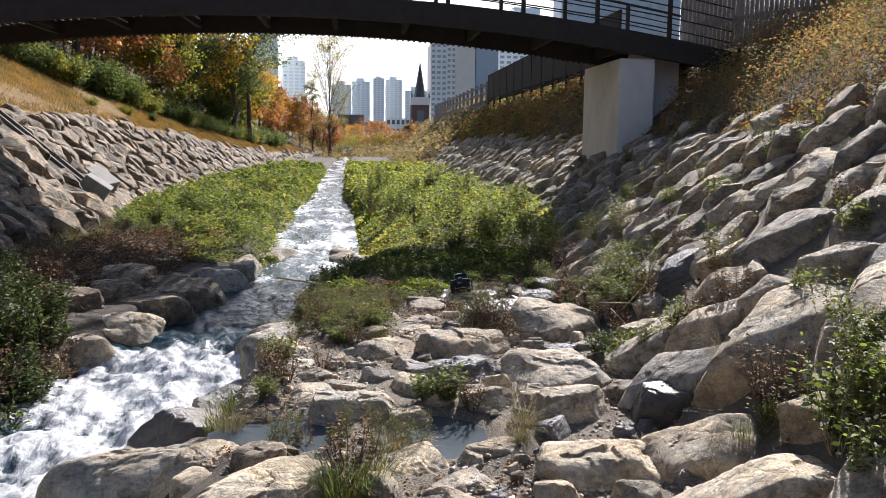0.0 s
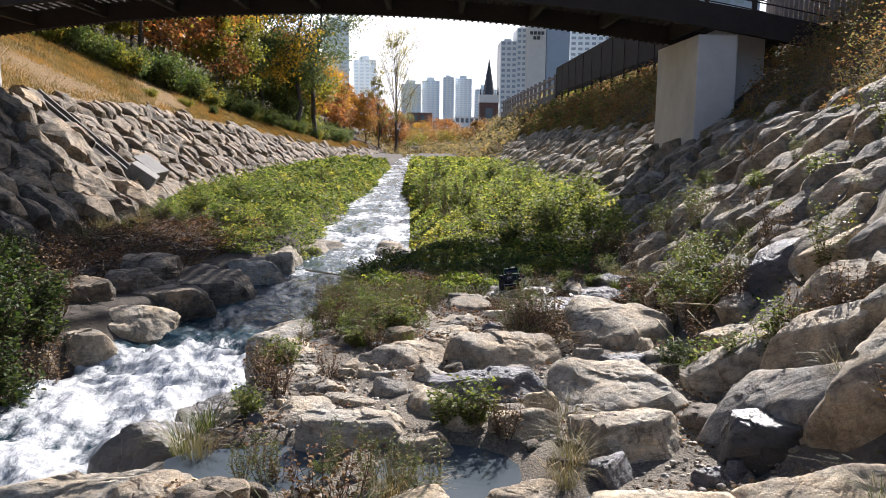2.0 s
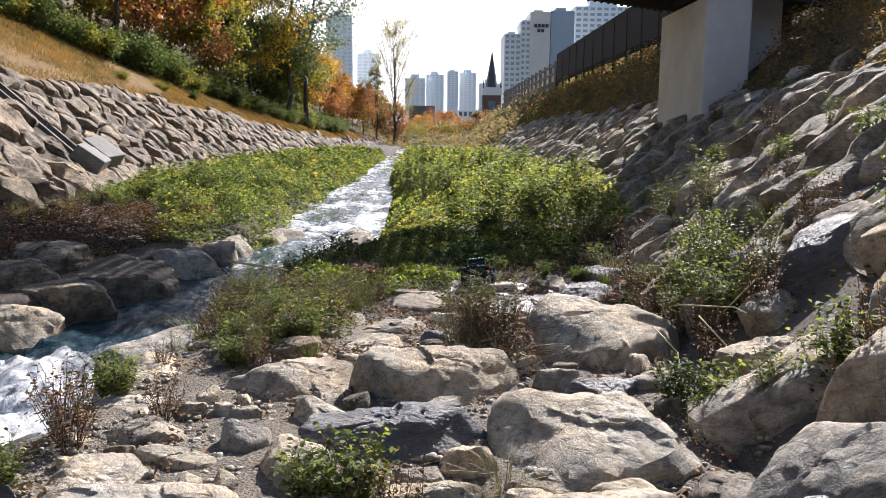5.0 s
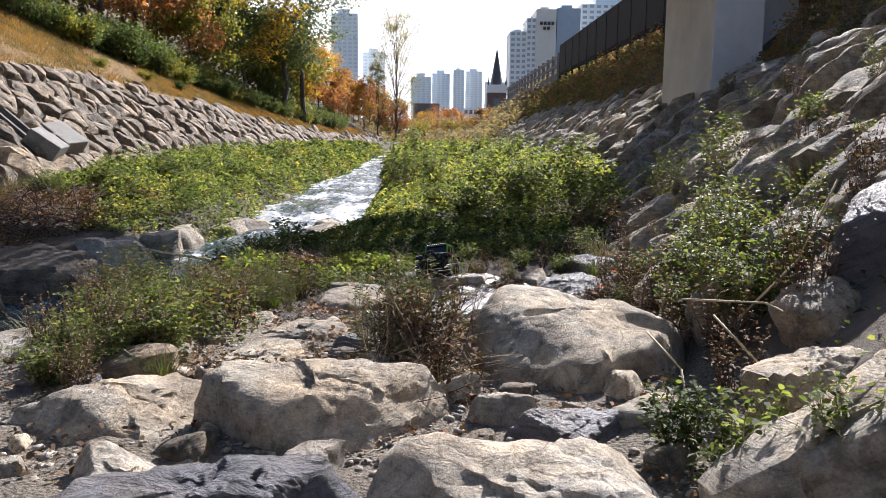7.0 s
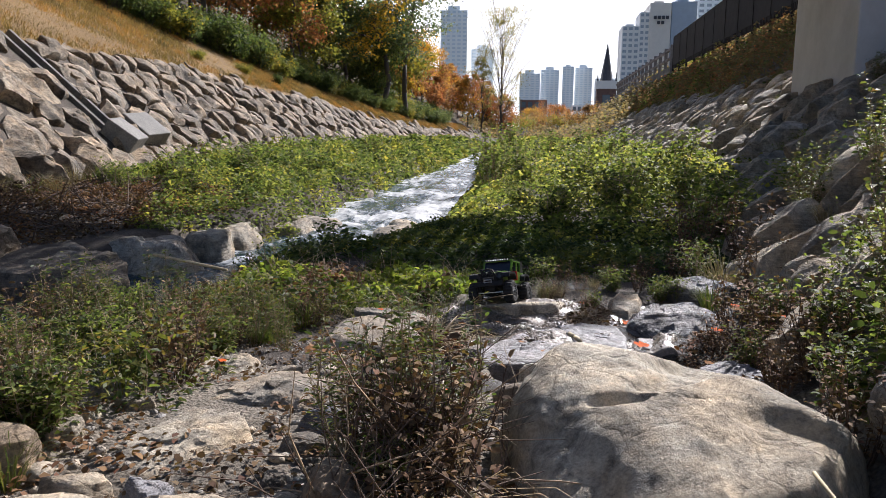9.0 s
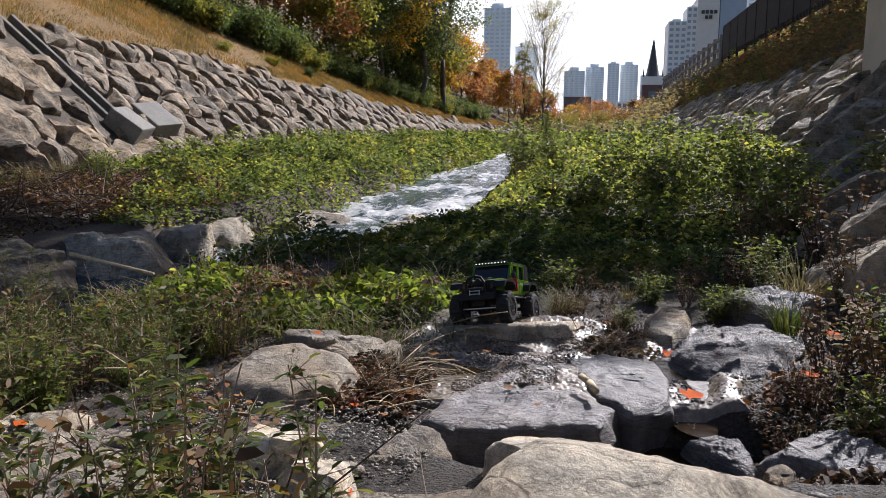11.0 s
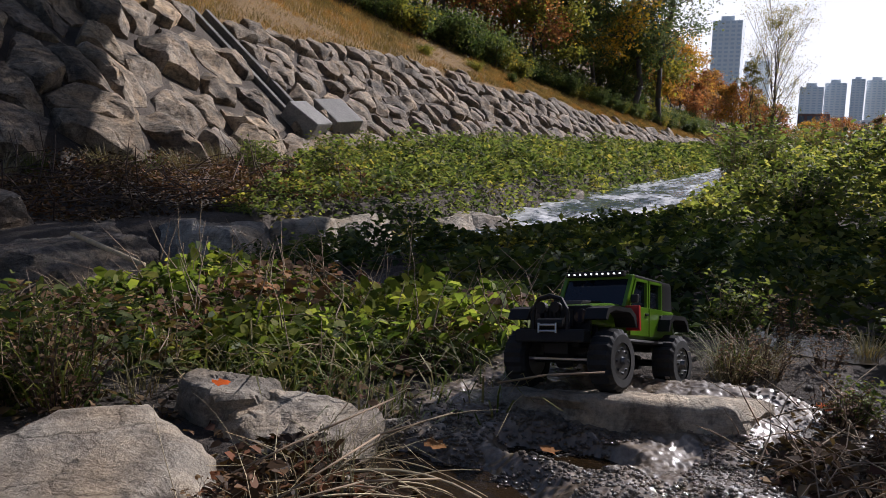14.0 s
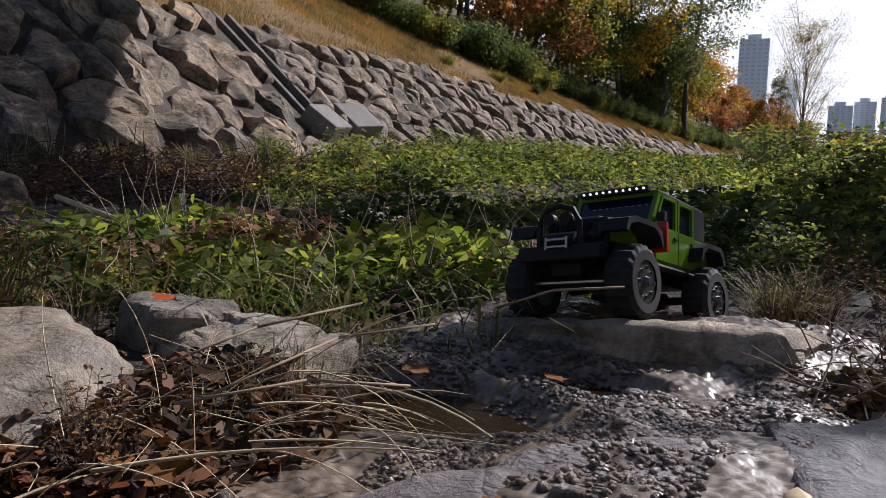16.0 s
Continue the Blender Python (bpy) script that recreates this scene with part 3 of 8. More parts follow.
# big stones that are set singly on the right bank: y, s, length, width, thickness, turn, stone
SLABS = [
    (5.15, 0.30, 1.00, 0.72, 0.34, 62, M_STONE), (5.50, 0.72, 0.95, 0.42, 0.34, 60, M_TAN), (4.70, 0.98, 1.25, 0.85, 0.36, 66, M_STONE),
    (4.20, 0.06, 0.85, 0.62, 0.36, 58, M_TAN), (3.45, 0.16, 1.05, 0.70, 0.36, 62, M_STONE), (2.85, 0.50, 0.80, 0.6, 0.3, 50, M_SLOPE),
    (6.05, 1.70, 0.95, 0.62, 0.30, 58, M_SLOPE), (6.45, 1.28, 0.55, 0.40, 0.30, 50, M_TAN), (5.28, 1.20, 0.50, 0.34, 0.3, 60, M_TAN),
    (5.00, 1.68, 0.65, 0.45, 0.28, 50, M_SLOPE), (7.20, 1.22, 0.55, 0.4, 0.28, 40, M_TAN), (7.05, 1.0, 0.62, 0.42, 0.3, 66, M_SLATE),
    (3.75, 0.70, 0.45, 0.36, 0.28, 50, M_SLOPE), (3.60, 1.10, 0.75, 0.55, 0.3, 55, M_SLOPE), (5.95, 0.42, 0.6, 0.35, 0.26, 60, M_STONE),
    
    (4.35, 1.60, 0.8, 0.5, 0.28, 55, M_SLOPE), (2.9, 1.15, 0.8, 0.55, 0.3, 60, M_SLOPE), (2.1, 0.4, 0.8, 0.6, 0.3, 60, M_SLOPE),
]


def off_right(u, s):
    if s * 0.773 > table(ROCK_TOP_R, u):
        return True
    if 16.3 < u < 19.2 and 5.2 < s * 0.773 + table(TOE_R, u) < 6.2:
        return True
    return any(math.hypot(u - a, s - b) < (l + w) * 0.27 for a, b, l, w, *_ in SLABS) or (6.2 < u < 8.6 and s < 0.75)


fitted_slope("stone_wall_left", "sloping retaining wall of large grey rubble stones", left_wall, 5.0, 19.2, 3.7, 0.92, 0.72, 0.3, 0.14, 0.06, M_WALL, M_WALL_FAR, 19.2, 11, skip=off_left, fine=0.085, tilt=0.17, jitter=0.5)
fitted_slope("stone_wall_left_far", "sloping retaining wall of grey rubble stones", left_wall, 19.2, 88, 3.7, 0.62, 0.85, 0.35, 0.10, 0.045, M_WALL, M_WALL_FAR, 36, 12, skip=off_left, fine=0.13, tilt=0.15)
fitted_slope("stone_slope_right", "bank of large weathered boulders with earth between them", right_slope, 1.0, 62, 3.9, 0.80, 0.56, 0.12, 0.115, 0.08, M_SLOPE, M_SLOPE_FAR, 40, 23, fine=0.10, tilt=0.18, skip=off_right, jitter=0.45)


# ---- loose boulders ----
def ico(sub):
    bm = bmesh.new()
    bmesh.ops.create_icosphere(bm, subdivisions=sub, radius=1.0)
    v = np.array([tuple(x.co) for x in bm.verts])
    f = [tuple(x.index for x in p.verts) for p in bm.faces]
    bm.free()
    return v / np.linalg.norm(v, axis=1)[:, None], f


ICO = {k: ico(k) for k in (1, 2, 3, 4, 5, 6)}


def boulder(name, x, y, z0, sx, sy, sz, yaw, mat, label, seed, sub=5, flat=0.5, tilt=(0, 0), rough=1.0, square=0.8, category="boulder", group="boulders on the stream bank", m=None, sharp=26.0, dents=()):
    """A weathered boulder: a convex block cut by planes, softened and roughened; z0 is its foot, sz its height."""
    rnd = np.random.RandomState(seed)
    d, f = ICO[sub]
    planes = [((0.06 * rnd.uniform(-1, 1), 0.06 * rnd.uniform(-1, 1), 1), flat), ((0, 0, -1), 0.7)]
    k = 9
    for i in range(k):
        a = math.tau * (i + rnd.uniform(-0.35, 0.35)) / k
        e = rnd.uniform(-0.1, 0.5)
        planes.append(((math.cos(a) * math.cos(e), math.sin(a) * math.cos(e), math.sin(e)), rnd.uniform(square, 1.02)))
    for i in range(3):
        a, e = math.tau * (i + rnd.uniform(-0.4, 0.4)) / 3, rnd.uniform(0.9, 1.3)
        planes.append(((math.cos(a) * math.cos(e), math.sin(a) * math.cos(e), math.sin(e)), flat * rnd.uniform(1.12, 1.35) + 0.3 * (1.3 - e)))
    inv = np.zeros(len(d))
    for n_, dist in planes:
        c = np.clip(d @ np.array(n_), 0, None) / dist
        inv += c ** sharp
    v = d / np.maximum(inv, 1e-9)[:, None] ** (1 / sharp)
    v[:, 2] = np.where(v[:, 2] > 0, v[:, 2] / flat, v[:, 2])
    v = v * np.array((sx / 2, sy / 2, sz))
    size = (sx + sy) / 4
    out = []
    s = seed * 3.7
    for q, dd in zip(v, d):
        u = Vector(q) / size
        crack = max(0.0, 1 - abs(n3(u.x * 1.1 - s, u.y * 1.6 + 5, u.z * 2 + s)) * 26)
        wob = Vector((n3(u.x * 3, u.y * 3, s), n3(u.y * 3, u.z * 3, s + 4), n3(u.z * 3, u.x * 3, s + 8))) * 0.22
        lay = u.z * 3.6 + 0.55 * n3(u.x * 1.4 + s, u.y * 1.4, 2.0)
        fr = lay - math.floor(lay)
        ledge = step(0.5, 0.78, fr) * step(1.0, 0.86, fr) * max(0.0, min(1.0, 0.5 + 1.6 * n3(u.x * 2, u.y * 2 + s, u.z))) * step(0.75, 0.35, dd[2])
        q1 = Vector((u.x * 1.5 + s, u.y * 1.5, u.z * 2.6)) + wob
        h = 0.06 * n3(u.x * 1.3 + s, u.y * 1.3, u.z * 1.3) + 0.13 * chips(q1, s) + 0.034 * chips(q1 * 2.9, s + 3) - 0.03 * crack - 0.045 * ledge + 0.022 * n3(u.x * 8 + s, u.y * 8, u.z * 14) + 0.017 * n3(u.x * 19, u.y * 12 + s, u.z * 34) + 0.006 * n3(u.x * 44, u.y * 44 + s, u.z * 60)
        p = Vector(q) + Vector(dd) * h * size * rough
        if q[2] > 0.3 * sz:
            for ex, ey, er, es, ea, depth in dents:
                ca, sa = math.cos(radians(ea)), math.sin(radians(ea))
                ax, ay = (p.x - ex) * ca + (p.y - ey) * sa, (p.y - ey) * ca - (p.x - ex) * sa
                p.z -= depth * step(1.0, 0.25, math.hypot(ax / er, ay / es) + 0.35 * n3(p.x * 9, p.y * 9, s))
        out.append(p)
    me = mesh(name, out, f, mat, True)
    me.set_sharp_from_angle(angle=radians(34))
    ob = new(name, me)
    ob.matrix_world = m if m is not None else pose(x, y, z0, tilt[0], tilt[1], yaw)
    return tagged(ob, label, category, group)


GREY, TAN = "weathered grey boulder with a flat cracked top", "pale tan boulder with a rough flat top"
DARK, WET = "dark blue-grey slab with split layers", "wet dark rock at the edge of the rapids"
SHADE = "smooth grey boulder lining the stream"
# x, y, width, depth, foot, height, yaw, stone, label
BANK = [
    (1.88, 7.58, 0.92, 0.95, -0.08, 0.36, 8, M_PITTED, "large rounded grey boulder with layered cracks"),
    (1.58, 6.00, 0.88, 0.80, -0.08, 0.28, -14, M_CREAM, TAN),
    (1.45, 5.14, 0.50, 0.40, -0.06, 0.27, 10, M_STONE, GREY),
    (0.74, 6.08, 0.74, 0.34, -0.06, 0.21, -5, M_SLATE, DARK),
    (0.95, 6.80, 0.78, 0.48, -0.06, 0.26, 6, M_TAN, TAN),
    (0.20, 6.82, 0.66, 0.46, -0.06, 0.18, 12, M_STONE, GREY),
    (0.00, 5.36, 0.66, 0.36, -0.06, 0.19, 4, M_CREAM, TAN),
    (0.90, 5.42, 0.40, 0.22, -0.06, 0.2, 0, M_CREAM, TAN),
    (1.42, 4.28, 0.80, 0.62, -0.06, 0.21, 6, M_STONE, GREY),
    (-0.45, 4.10, 0.80, 0.40, -0.10, 0.2, 8, M_CREAM, TAN),
    (-0.55, 6.95, 0.50, 0.95, -0.12, 0.14, 25, M_STONE, GREY),
    (1.24, 8.56, 0.22, 0.20, -0.12, 0.10, 5, M_TAN, TAN),
    (0.78, 9.46, 0.36, 0.26, -0.14, 0.12, -8, M_TAN, TAN),
    (0.84, 4.62, 0.38, 0.28, -0.08, 0.12, 10, M_STONE, "thin flat slab lying in the pool"),
    (2.04, 4.98, 0.46, 0.32, -0.02, 0.30, 12, M_WET, "dark rock with a wet shining top"),
    (-1.30, 5.30, 1.40, 0.52, -0.55, 0.36, 10, M_CREAM, "flat pinkish slab beside the rapids"),
    (-1.22, 5.95, 0.95, 0.5, -0.62, 0.44, 8, M_WET, "flat wet dark slab at the edge of the rapids"),
    (-1.12, 6.45, 0.52, 0.70, -0.55, 0.33, 18, M_WET, WET),
    (-0.82, 7.60, 0.56, 1.1, -0.25, 0.28, 12, M_STONE, GREY),
    (-0.34, 5.62, 0.44, 0.34, -0.08, 0.16, 30, M_STONE, GREY),
    (0.44, 6.22, 0.32, 0.36, -0.06, 0.16, 40, M_STONE, GREY),
    (-0.95, 4.75, 0.60, 0.34, -0.3, 0.3, -12, M_TAN, TAN),
    (0.50, 7.55, 0.55, 0.42, -0.1, 0.15, 0, M_STONE, GREY),
    (-0.15, 7.75, 0.5, 0.42, -0.12, 0.16, 20, M_STONE, GREY),
    (-1.02, 8.85, 0.66, 0.42, -0.42, 0.22, 6, M_TAN, TAN),
    (1.30, 5.66, 0.34, 0.2, -0.06, 0.13, 10, M_STONE, GREY),
    (1.72, 6.62, 0.40, 0.26, -0.06, 0.17, 4, M_SLATE, "thin grey slab broken in layers"),
    (2.02, 6.72, 0.38, 0.30, -0.06, 0.19, -16, M_TAN, TAN),
    (0.25, 4.45, 0.55, 0.4, -0.1, 0.15, -20, M_TAN, TAN),
    (0.55, 4.15, 0.5, 0.3, -0.12, 0.15, 12, M_STONE, GREY),
    (-0.05, 3.55, 0.9, 0.5, -0.1, 0.17, 4, M_TAN, TAN),
    (1.25, 3.4, 0.8, 0.5, -0.08, 0.14, 0, M_STONE, GREY),
    (-0.35, 6.15, 0.42, 0.26, -0.06, 0.14, 12, M_STONE, GREY), (-0.1, 5.88, 0.34, 0.2, -0.05, 0.11, -8, M_TAN, TAN), (0.36, 5.22, 0.3, 0.22, -0.06, 0.13, 20, M_STONE, GREY),
    (-0.82, 8.05, 0.5, 0.5, -0.35, 0.33, 10, M_TAN, "pinkish rock with a broken face"), (-0.5, 6.5, 0.4, 0.3, -0.08, 0.13, 0, M_STONE, GREY),
    # far bank
    (-2.88, 9.70, 1.10, 0.85, -0.55, 0.36, -12, M_TAN, "flat pinkish slab beside the rapids"), (-2.66, 10.40, 1.05, 0.75, -0.5, 0.36, -10, M_WALL, SHADE),
    (-2.55, 11.60, 1.25, 1.10, -0.58, 0.40, -40, M_WALL, SHADE), (-2.26, 12.75, 1.05, 0.95, -0.62, 0.45, 24, M_SLOPE, "flat broad slab shelving into the stream"), (-2.98, 12.3, 0.85, 1.2, -0.58, 0.42, 30, M_WALL, "flat broad slab shelving into the stream"), (-1.98, 13.45, 0.55, 0.7, -0.62, 0.44, 10, M_SLOPE, SHADE),
    (-2.12, 14.4, 0.70, 0.9, -0.58, 0.36, 12, M_SLOPE, SHADE), (-1.72, 15.55, 0.62, 0.8, -0.58, 0.27, 20, M_SLOPE, "thin flat slab at the water's edge"), (-1.66, 16.2, 0.8, 0.7, -0.58, 0.26, -14, M_TAN, "thin flat slab at the water's edge"),
    (-0.32, 15.2, 0.5, 0.6, -0.55, 0.26, 14, M_TAN, "thin flat slab at the water's edge"), (-0.02, 14.75, 0.5, 0.45, -0.5, 0.24, -20, M_TAN, "thin flat slab at the water's edge"), (-0.40, 16.2, 0.4, 0.6, -0.55, 0.22, 30, M_SLOPE, SHADE),
    (-2.2, 16.9, 0.5, 0.9, -0.55, 0.24, 10, M_SLOPE, SHADE), (-2.25, 18.4, 0.5, 1.2, -0.55, 0.22, 0, M_WALL, SHADE), (-2.2, 21, 0.6, 1.3, -0.55, 0.22, 0, M_WALL, SHADE),
    (-3.20, 11.5, 0.78, 0.8, -0.2, 0.28, 10, M_WALL, SHADE), (-3.05, 8.85, 0.80, 0.6, -0.6, 0.34, 0, M_TAN, "flat pinkish slab beside the rapids"),
    (-3.15, 10.6, 0.7, 0.6, -0.3, 0.32, 40, M_WALL, SHADE), (-3.5, 9.9, 0.8, 0.6, -0.25, 0.28, 5, M_WALL, SHADE),
    (-3.55, 7.6, 0.8, 0.9, -0.75, 0.42, 0, M_WALL, SHADE), (-3.75, 6.5, 0.9, 1.0, -0.78, 0.40, 30, M_WALL, SHADE), (-3.35, 8.3, 0.7, 0.6, -0.72, 0.40, 20, M_WALL, SHADE), (-3.8, 5.6, 0.9, 0.8, -0.8, 0.40, 10, M_WALL, SHADE), (-3.75, 8.9, 0.8, 0.7, -0.4, 0.42, 0, M_WALL, SHADE),
    # round the toy car
    (0.67, 9.47, 0.25, 0.15, -0.15, 0.15, 0, M_DULL, "small rock with a fallen orange leaf"),
    (0.92, 9.41, 0.15, 0.30, -0.14, 0.105, -14, M_DULL, GREY),
    (1.02, 9.62, 0.18, 0.10, -0.14, 0.07, 20, M_TAN, TAN),
    (2.05, 8.90, 0.20, 0.24, -0.24, 0.15, 30, M_SLATE, DARK),
    (2.45, 10.3, 0.4, 0.4, -0.1, 0.16, 15, M_SLATE, "dark weathered rock half hidden in weeds"), (2.28, 8.72, 0.35, 0.4, -0.16, 0.16, 15, M_SLATE, DARK),
    (0.62, 8.06, 0.58, 0.36, -0.12, 0.16, -8, M_TAN, "low flat tan slab among the weeds"), (0.30, 8.42, 0.42, 0.30, -0.12, 0.14, 18, M_STONE, "low flat grey slab among the weeds"), (-0.45, 8.25, 0.5, 0.34, -0.14, 0.17, 6, M_TAN, "low flat tan slab among the weeds"),
]
for i, (x, y, w, d, z, h, yaw, mt, lb) in enumerate(BANK):
    broad = "slab" in lb or "flat" in lb
    hollow = ((-0.17, -0.05, 0.10, 0.036, 6, 0.034), (0.11, 0.20, 0.22, 0.15, 20, 0.055), (0.28, -0.20, 0.28, 0.10, -42, 0.045), (0.0, 0.06, 0.20, 0.06, 30, 0.02)) if i == 0 else ()
    boulder("boulder", x, y, z, w * 1.1, d * 1.16, h, yaw, mt, lb, 40 + i, 6 if i == 0 else 4 if y > 12.2 else 5, rough=0.34 if i == 0 else 1.0, flat=0.36 if broad else 0.5, square=0.88 if broad else 0.8, tilt=(6 if y < 9 and x > -0.8 else 0, 0), dents=hollow)


def slab_stone(outline, top, foot, mat, label, seed, wear=1.0, bulge=0.03, worn=False):
    """A low broken rock with a broad top: outline in plan, top(x, y) its height, ragged layered sides."""
    cx, cy = sum(p[0] for p in outline) / len(outline), sum(p[1] for p in outline) / len(outline)
    ring = []
    for a, b in zip(outline, outline[1:] + outline[:1]):
        k = max(2, round(math.hypot(b[0] - a[0], b[1] - a[1]) / 0.014))
        ring += [(a[0] + (b[0] - a[0]) * i / k, a[1] + (b[1] - a[1]) * i / k) for i in range(k)]
    n = len(ring)

    def face(x, y):
        q = Vector((x * 7, y * 7, seed))
        lay = 2.2 * n3(x * 3.1, y * 3.1, seed) + 0.8 * n3(x * 9, y * 9, seed + 2)
        return top(x, y) + wear * (0.009 * (math.floor(lay) + step(0.6, 1.0, lay - math.floor(lay))) + 0.014 * chips(q, seed) + 0.010 * n3(x * 14, y * 14, seed) + 0.006 * n3(x * 30, y * 26, seed))
    edge = [(1.10, 1.0), (1.08, 0.72), (1.05, 0.46), (1.02, 0.34), (0.985, 0.24), (0.94, 0.16), (0.88, 0.10), (0.82, 0.055), (0.75, 0.02)] if worn else [(1.12, 1.0), (1.09, 0.72), (1.06, 0.45), (1.03, 0.24), (1.0, 0.12), (0.97, 0.05), (0.93, 0.015)]
    rings = edge + [((0.68 if worn else 0.86) * k / 15, 0.0) for k in range(15, 0, -1)]
    verts, faces = [], []
    for scale, drop in rings:
        for x0, y0 in ring:
            rag = 1 + 0.05 * n3(x0 * 11, y0 * 11, seed) + ((0.10 * n3(x0 * 5, y0 * 5, drop * 7 + seed) + 0.07 * n3(x0 * 19, y0 * 19, drop * 16 + seed)) * (drop > 0.05)) - bulge * (drop > 0.4)
            x, y = cx + (x0 - cx) * scale * rag, cy + (y0 - cy) * scale * rag
            t = face(x, y)
            verts.append((x - cx, y - cy, t + (foot - t) * drop))
    for r in range(len(rings) - 1):
        for i in range(n):
            j = (i + 1) % n
            faces.append((r * n + i, r * n + j, (r + 1) * n + j, (r + 1) * n + i))
    verts.append((0, 0, face(cx, cy)))
    o = (len(rings) - 1) * n
    faces += [(o + i, o + (i + 1) % n, len(verts) - 1) for i in range(n)]
    me = mesh("boulder", verts, faces, mat, True)
    me.set_sharp_from_angle(angle=radians(38))
    ob = new("boulder", me)
    ob.location = (cx, cy, 0)
    return tagged(ob, label, "boulder", "boulders on the stream bank")


slab_stone([(0.55, 8.93), (0.63, 8.86), (0.83, 8.83), (0.97, 8.90), (0.99, 9.06), (0.90, 9.18), (0.70, 9.25), (0.56, 9.17)], lambda x, y: 0.012 + 0.15 * (y - 9.0), -0.18, M_DULL, "smooth tan rock with a broad flat top", 3, 0.35, worn=True)
slab_stone([(1.20, 8.78), (1.34, 8.74), (1.52, 8.77), (1.72, 8.80), (1.76, 8.94), (1.66, 9.12), (1.57, 9.36), (1.47, 9.30), (1.36, 9.18), (1.25, 9.02)], lambda x, y: -0.035 + 0.05 * (x - 1.45), -0.30, M_WETSLATE, "broad wet slab shining in the sun", 5, 0.8)
slab_stone([(1.70, 8.99), (1.80, 8.92), (1.91, 9.03), (1.935, 9.28), (1.90, 9.46), (1.72, 9.56), (1.60, 9.42), (1.66, 9.16)], lambda x, y: -0.022 - 0.03 * (y - 9.2), -0.28, M_WETSLATE, "thick wet slab beside the trickle", 9, 0.7)
slab_stone([(1.98, 9.37), (2.00, 9.12), (2.14, 9.12), (2.22, 9.28), (2.13, 9.42)], lambda x, y: -0.055, -0.24, M_WETSLATE, "low grey rock beside the trickle", 12, 0.6)
slab_stone([(1.96, 9.62), (2.03, 9.42), (2.13, 9.30), (2.30, 9.44), (2.44, 9.74), (2.32, 9.98), (2.10, 9.96), (1.99, 9.80)], lambda x, y: -0.01 + 0.16 * (x - 2.1), -0.22, M_SLATE, "rough dark rock beside the trickle", 15, 1.3, worn=True)
slab_stone([(1.88, 9.84), (1.99, 9.82), (2.07, 9.97), (2.10, 10.20), (1.96, 10.22), (1.89, 10.02)], lambda x, y: -0.02 + 0.08 * (y - 9.9), -0.22, M_TAN, "pale flat-topped rock beside the puddle", 18, 0.7, worn=True)
slab_stone([(1.06, 9.80), (1.20, 9.735), (1.40, 9.74), (1.60, 9.81), (1.66, 9.97), (1.52, 10.14), (1.22, 10.20), (1.08, 9.98)], lambda x, y: min(-0.003, -0.050 + 0.1107 * (x - 1.16) - 0.2586 * (y - 9.869)), -0.25, M_STONE, "flat grey rock under the toy car", 21, 0.55)
def scatter_stones():
    """Small broken slabs lying between the boulders of the stream bed."""
    rnd = random.Random(51)
    kinds = [boulder("small_stone", 0, 0, -9, 0.30, 0.20, 0.13, 0, mt, lb, 700 + i, 4, flat=fl, square=0.85, category="stone", group="small stones on the stream bed", m=pose(0, 0, -9), rough=1.2)
             for i, (mt, lb, fl) in enumerate(((M_STONE, "small broken grey slab in the gravel", 0.3), (M_TAN, "small tan flat stone in the gravel", 0.35), (M_SLATE, "small dark split stone in the gravel", 0.3), (M_STONE, "small angular grey stone in the gravel", 0.5), (M_CREAM, "small pale broken slab in the gravel", 0.3), (M_WALL, "small brown-grey stone in the gravel", 0.45)))]
    used, placed, tries = set(), [], 0
    while len(placed) < 120 and tries < 6000:
        tries += 1
        x, y = rnd.uniform(-0.95, 2.1), rnd.uniform(3.3, 8.5)
        k = rnd.uniform(0.35, 1.25)
        r = 0.13 * k
        if x > table(TOE_R, y) + 0.05 or any(math.hypot((x - b[0]) / (b[2] * 0.52 + r), (y - b[1]) / (b[3] * 0.52 + r)) < 0.95 for b in BANK) or any(math.hypot(x - a, y - b) < r + c for a, b, c in placed):
            continue
        if math.hypot((x - 0.46) / 0.46, (y - 4.97) / 0.46) < 1 or math.hypot((x + 0.48) / 0.5, (y - 5.04) / 0.34) < 1:
            continue
        placed.append((x, y, r))
        i = rnd.randrange(6)
        m = pose(x, y, height(x, y) - 0.045 * k, rnd.uniform(-9, 9), rnd.uniform(-9, 9), rnd.uniform(0, 360)) @ Matrix.Scale(k, 4)
        if i in used:
            copy_thing(kinds[i], m).matrix_basis = m
        else:
            used.add(i)
            kinds[i].matrix_world = m


scatter_stones()
SLAB = ["long weathered slab leaning on the bank", "brown-grey boulder set in the earth bank", "pale flat-faced boulder on the bank"]
for i, (u, s, ln, wd, th, turn, mt) in enumerate(SLABS):
    x, y, z = right_slope(u, s, -0.14)
    boulder("bank_boulder", 0, 0, 0, ln, wd, th, 0, mt, SLAB[i % 3], 140 + i, 5, m=pose(x, y, z, 0, -34, 0) @ pose(0, 0, 0, 0, 0, turn - 78), group="large stones on the right bank", flat=0.38, square=0.9, rough=0.6)

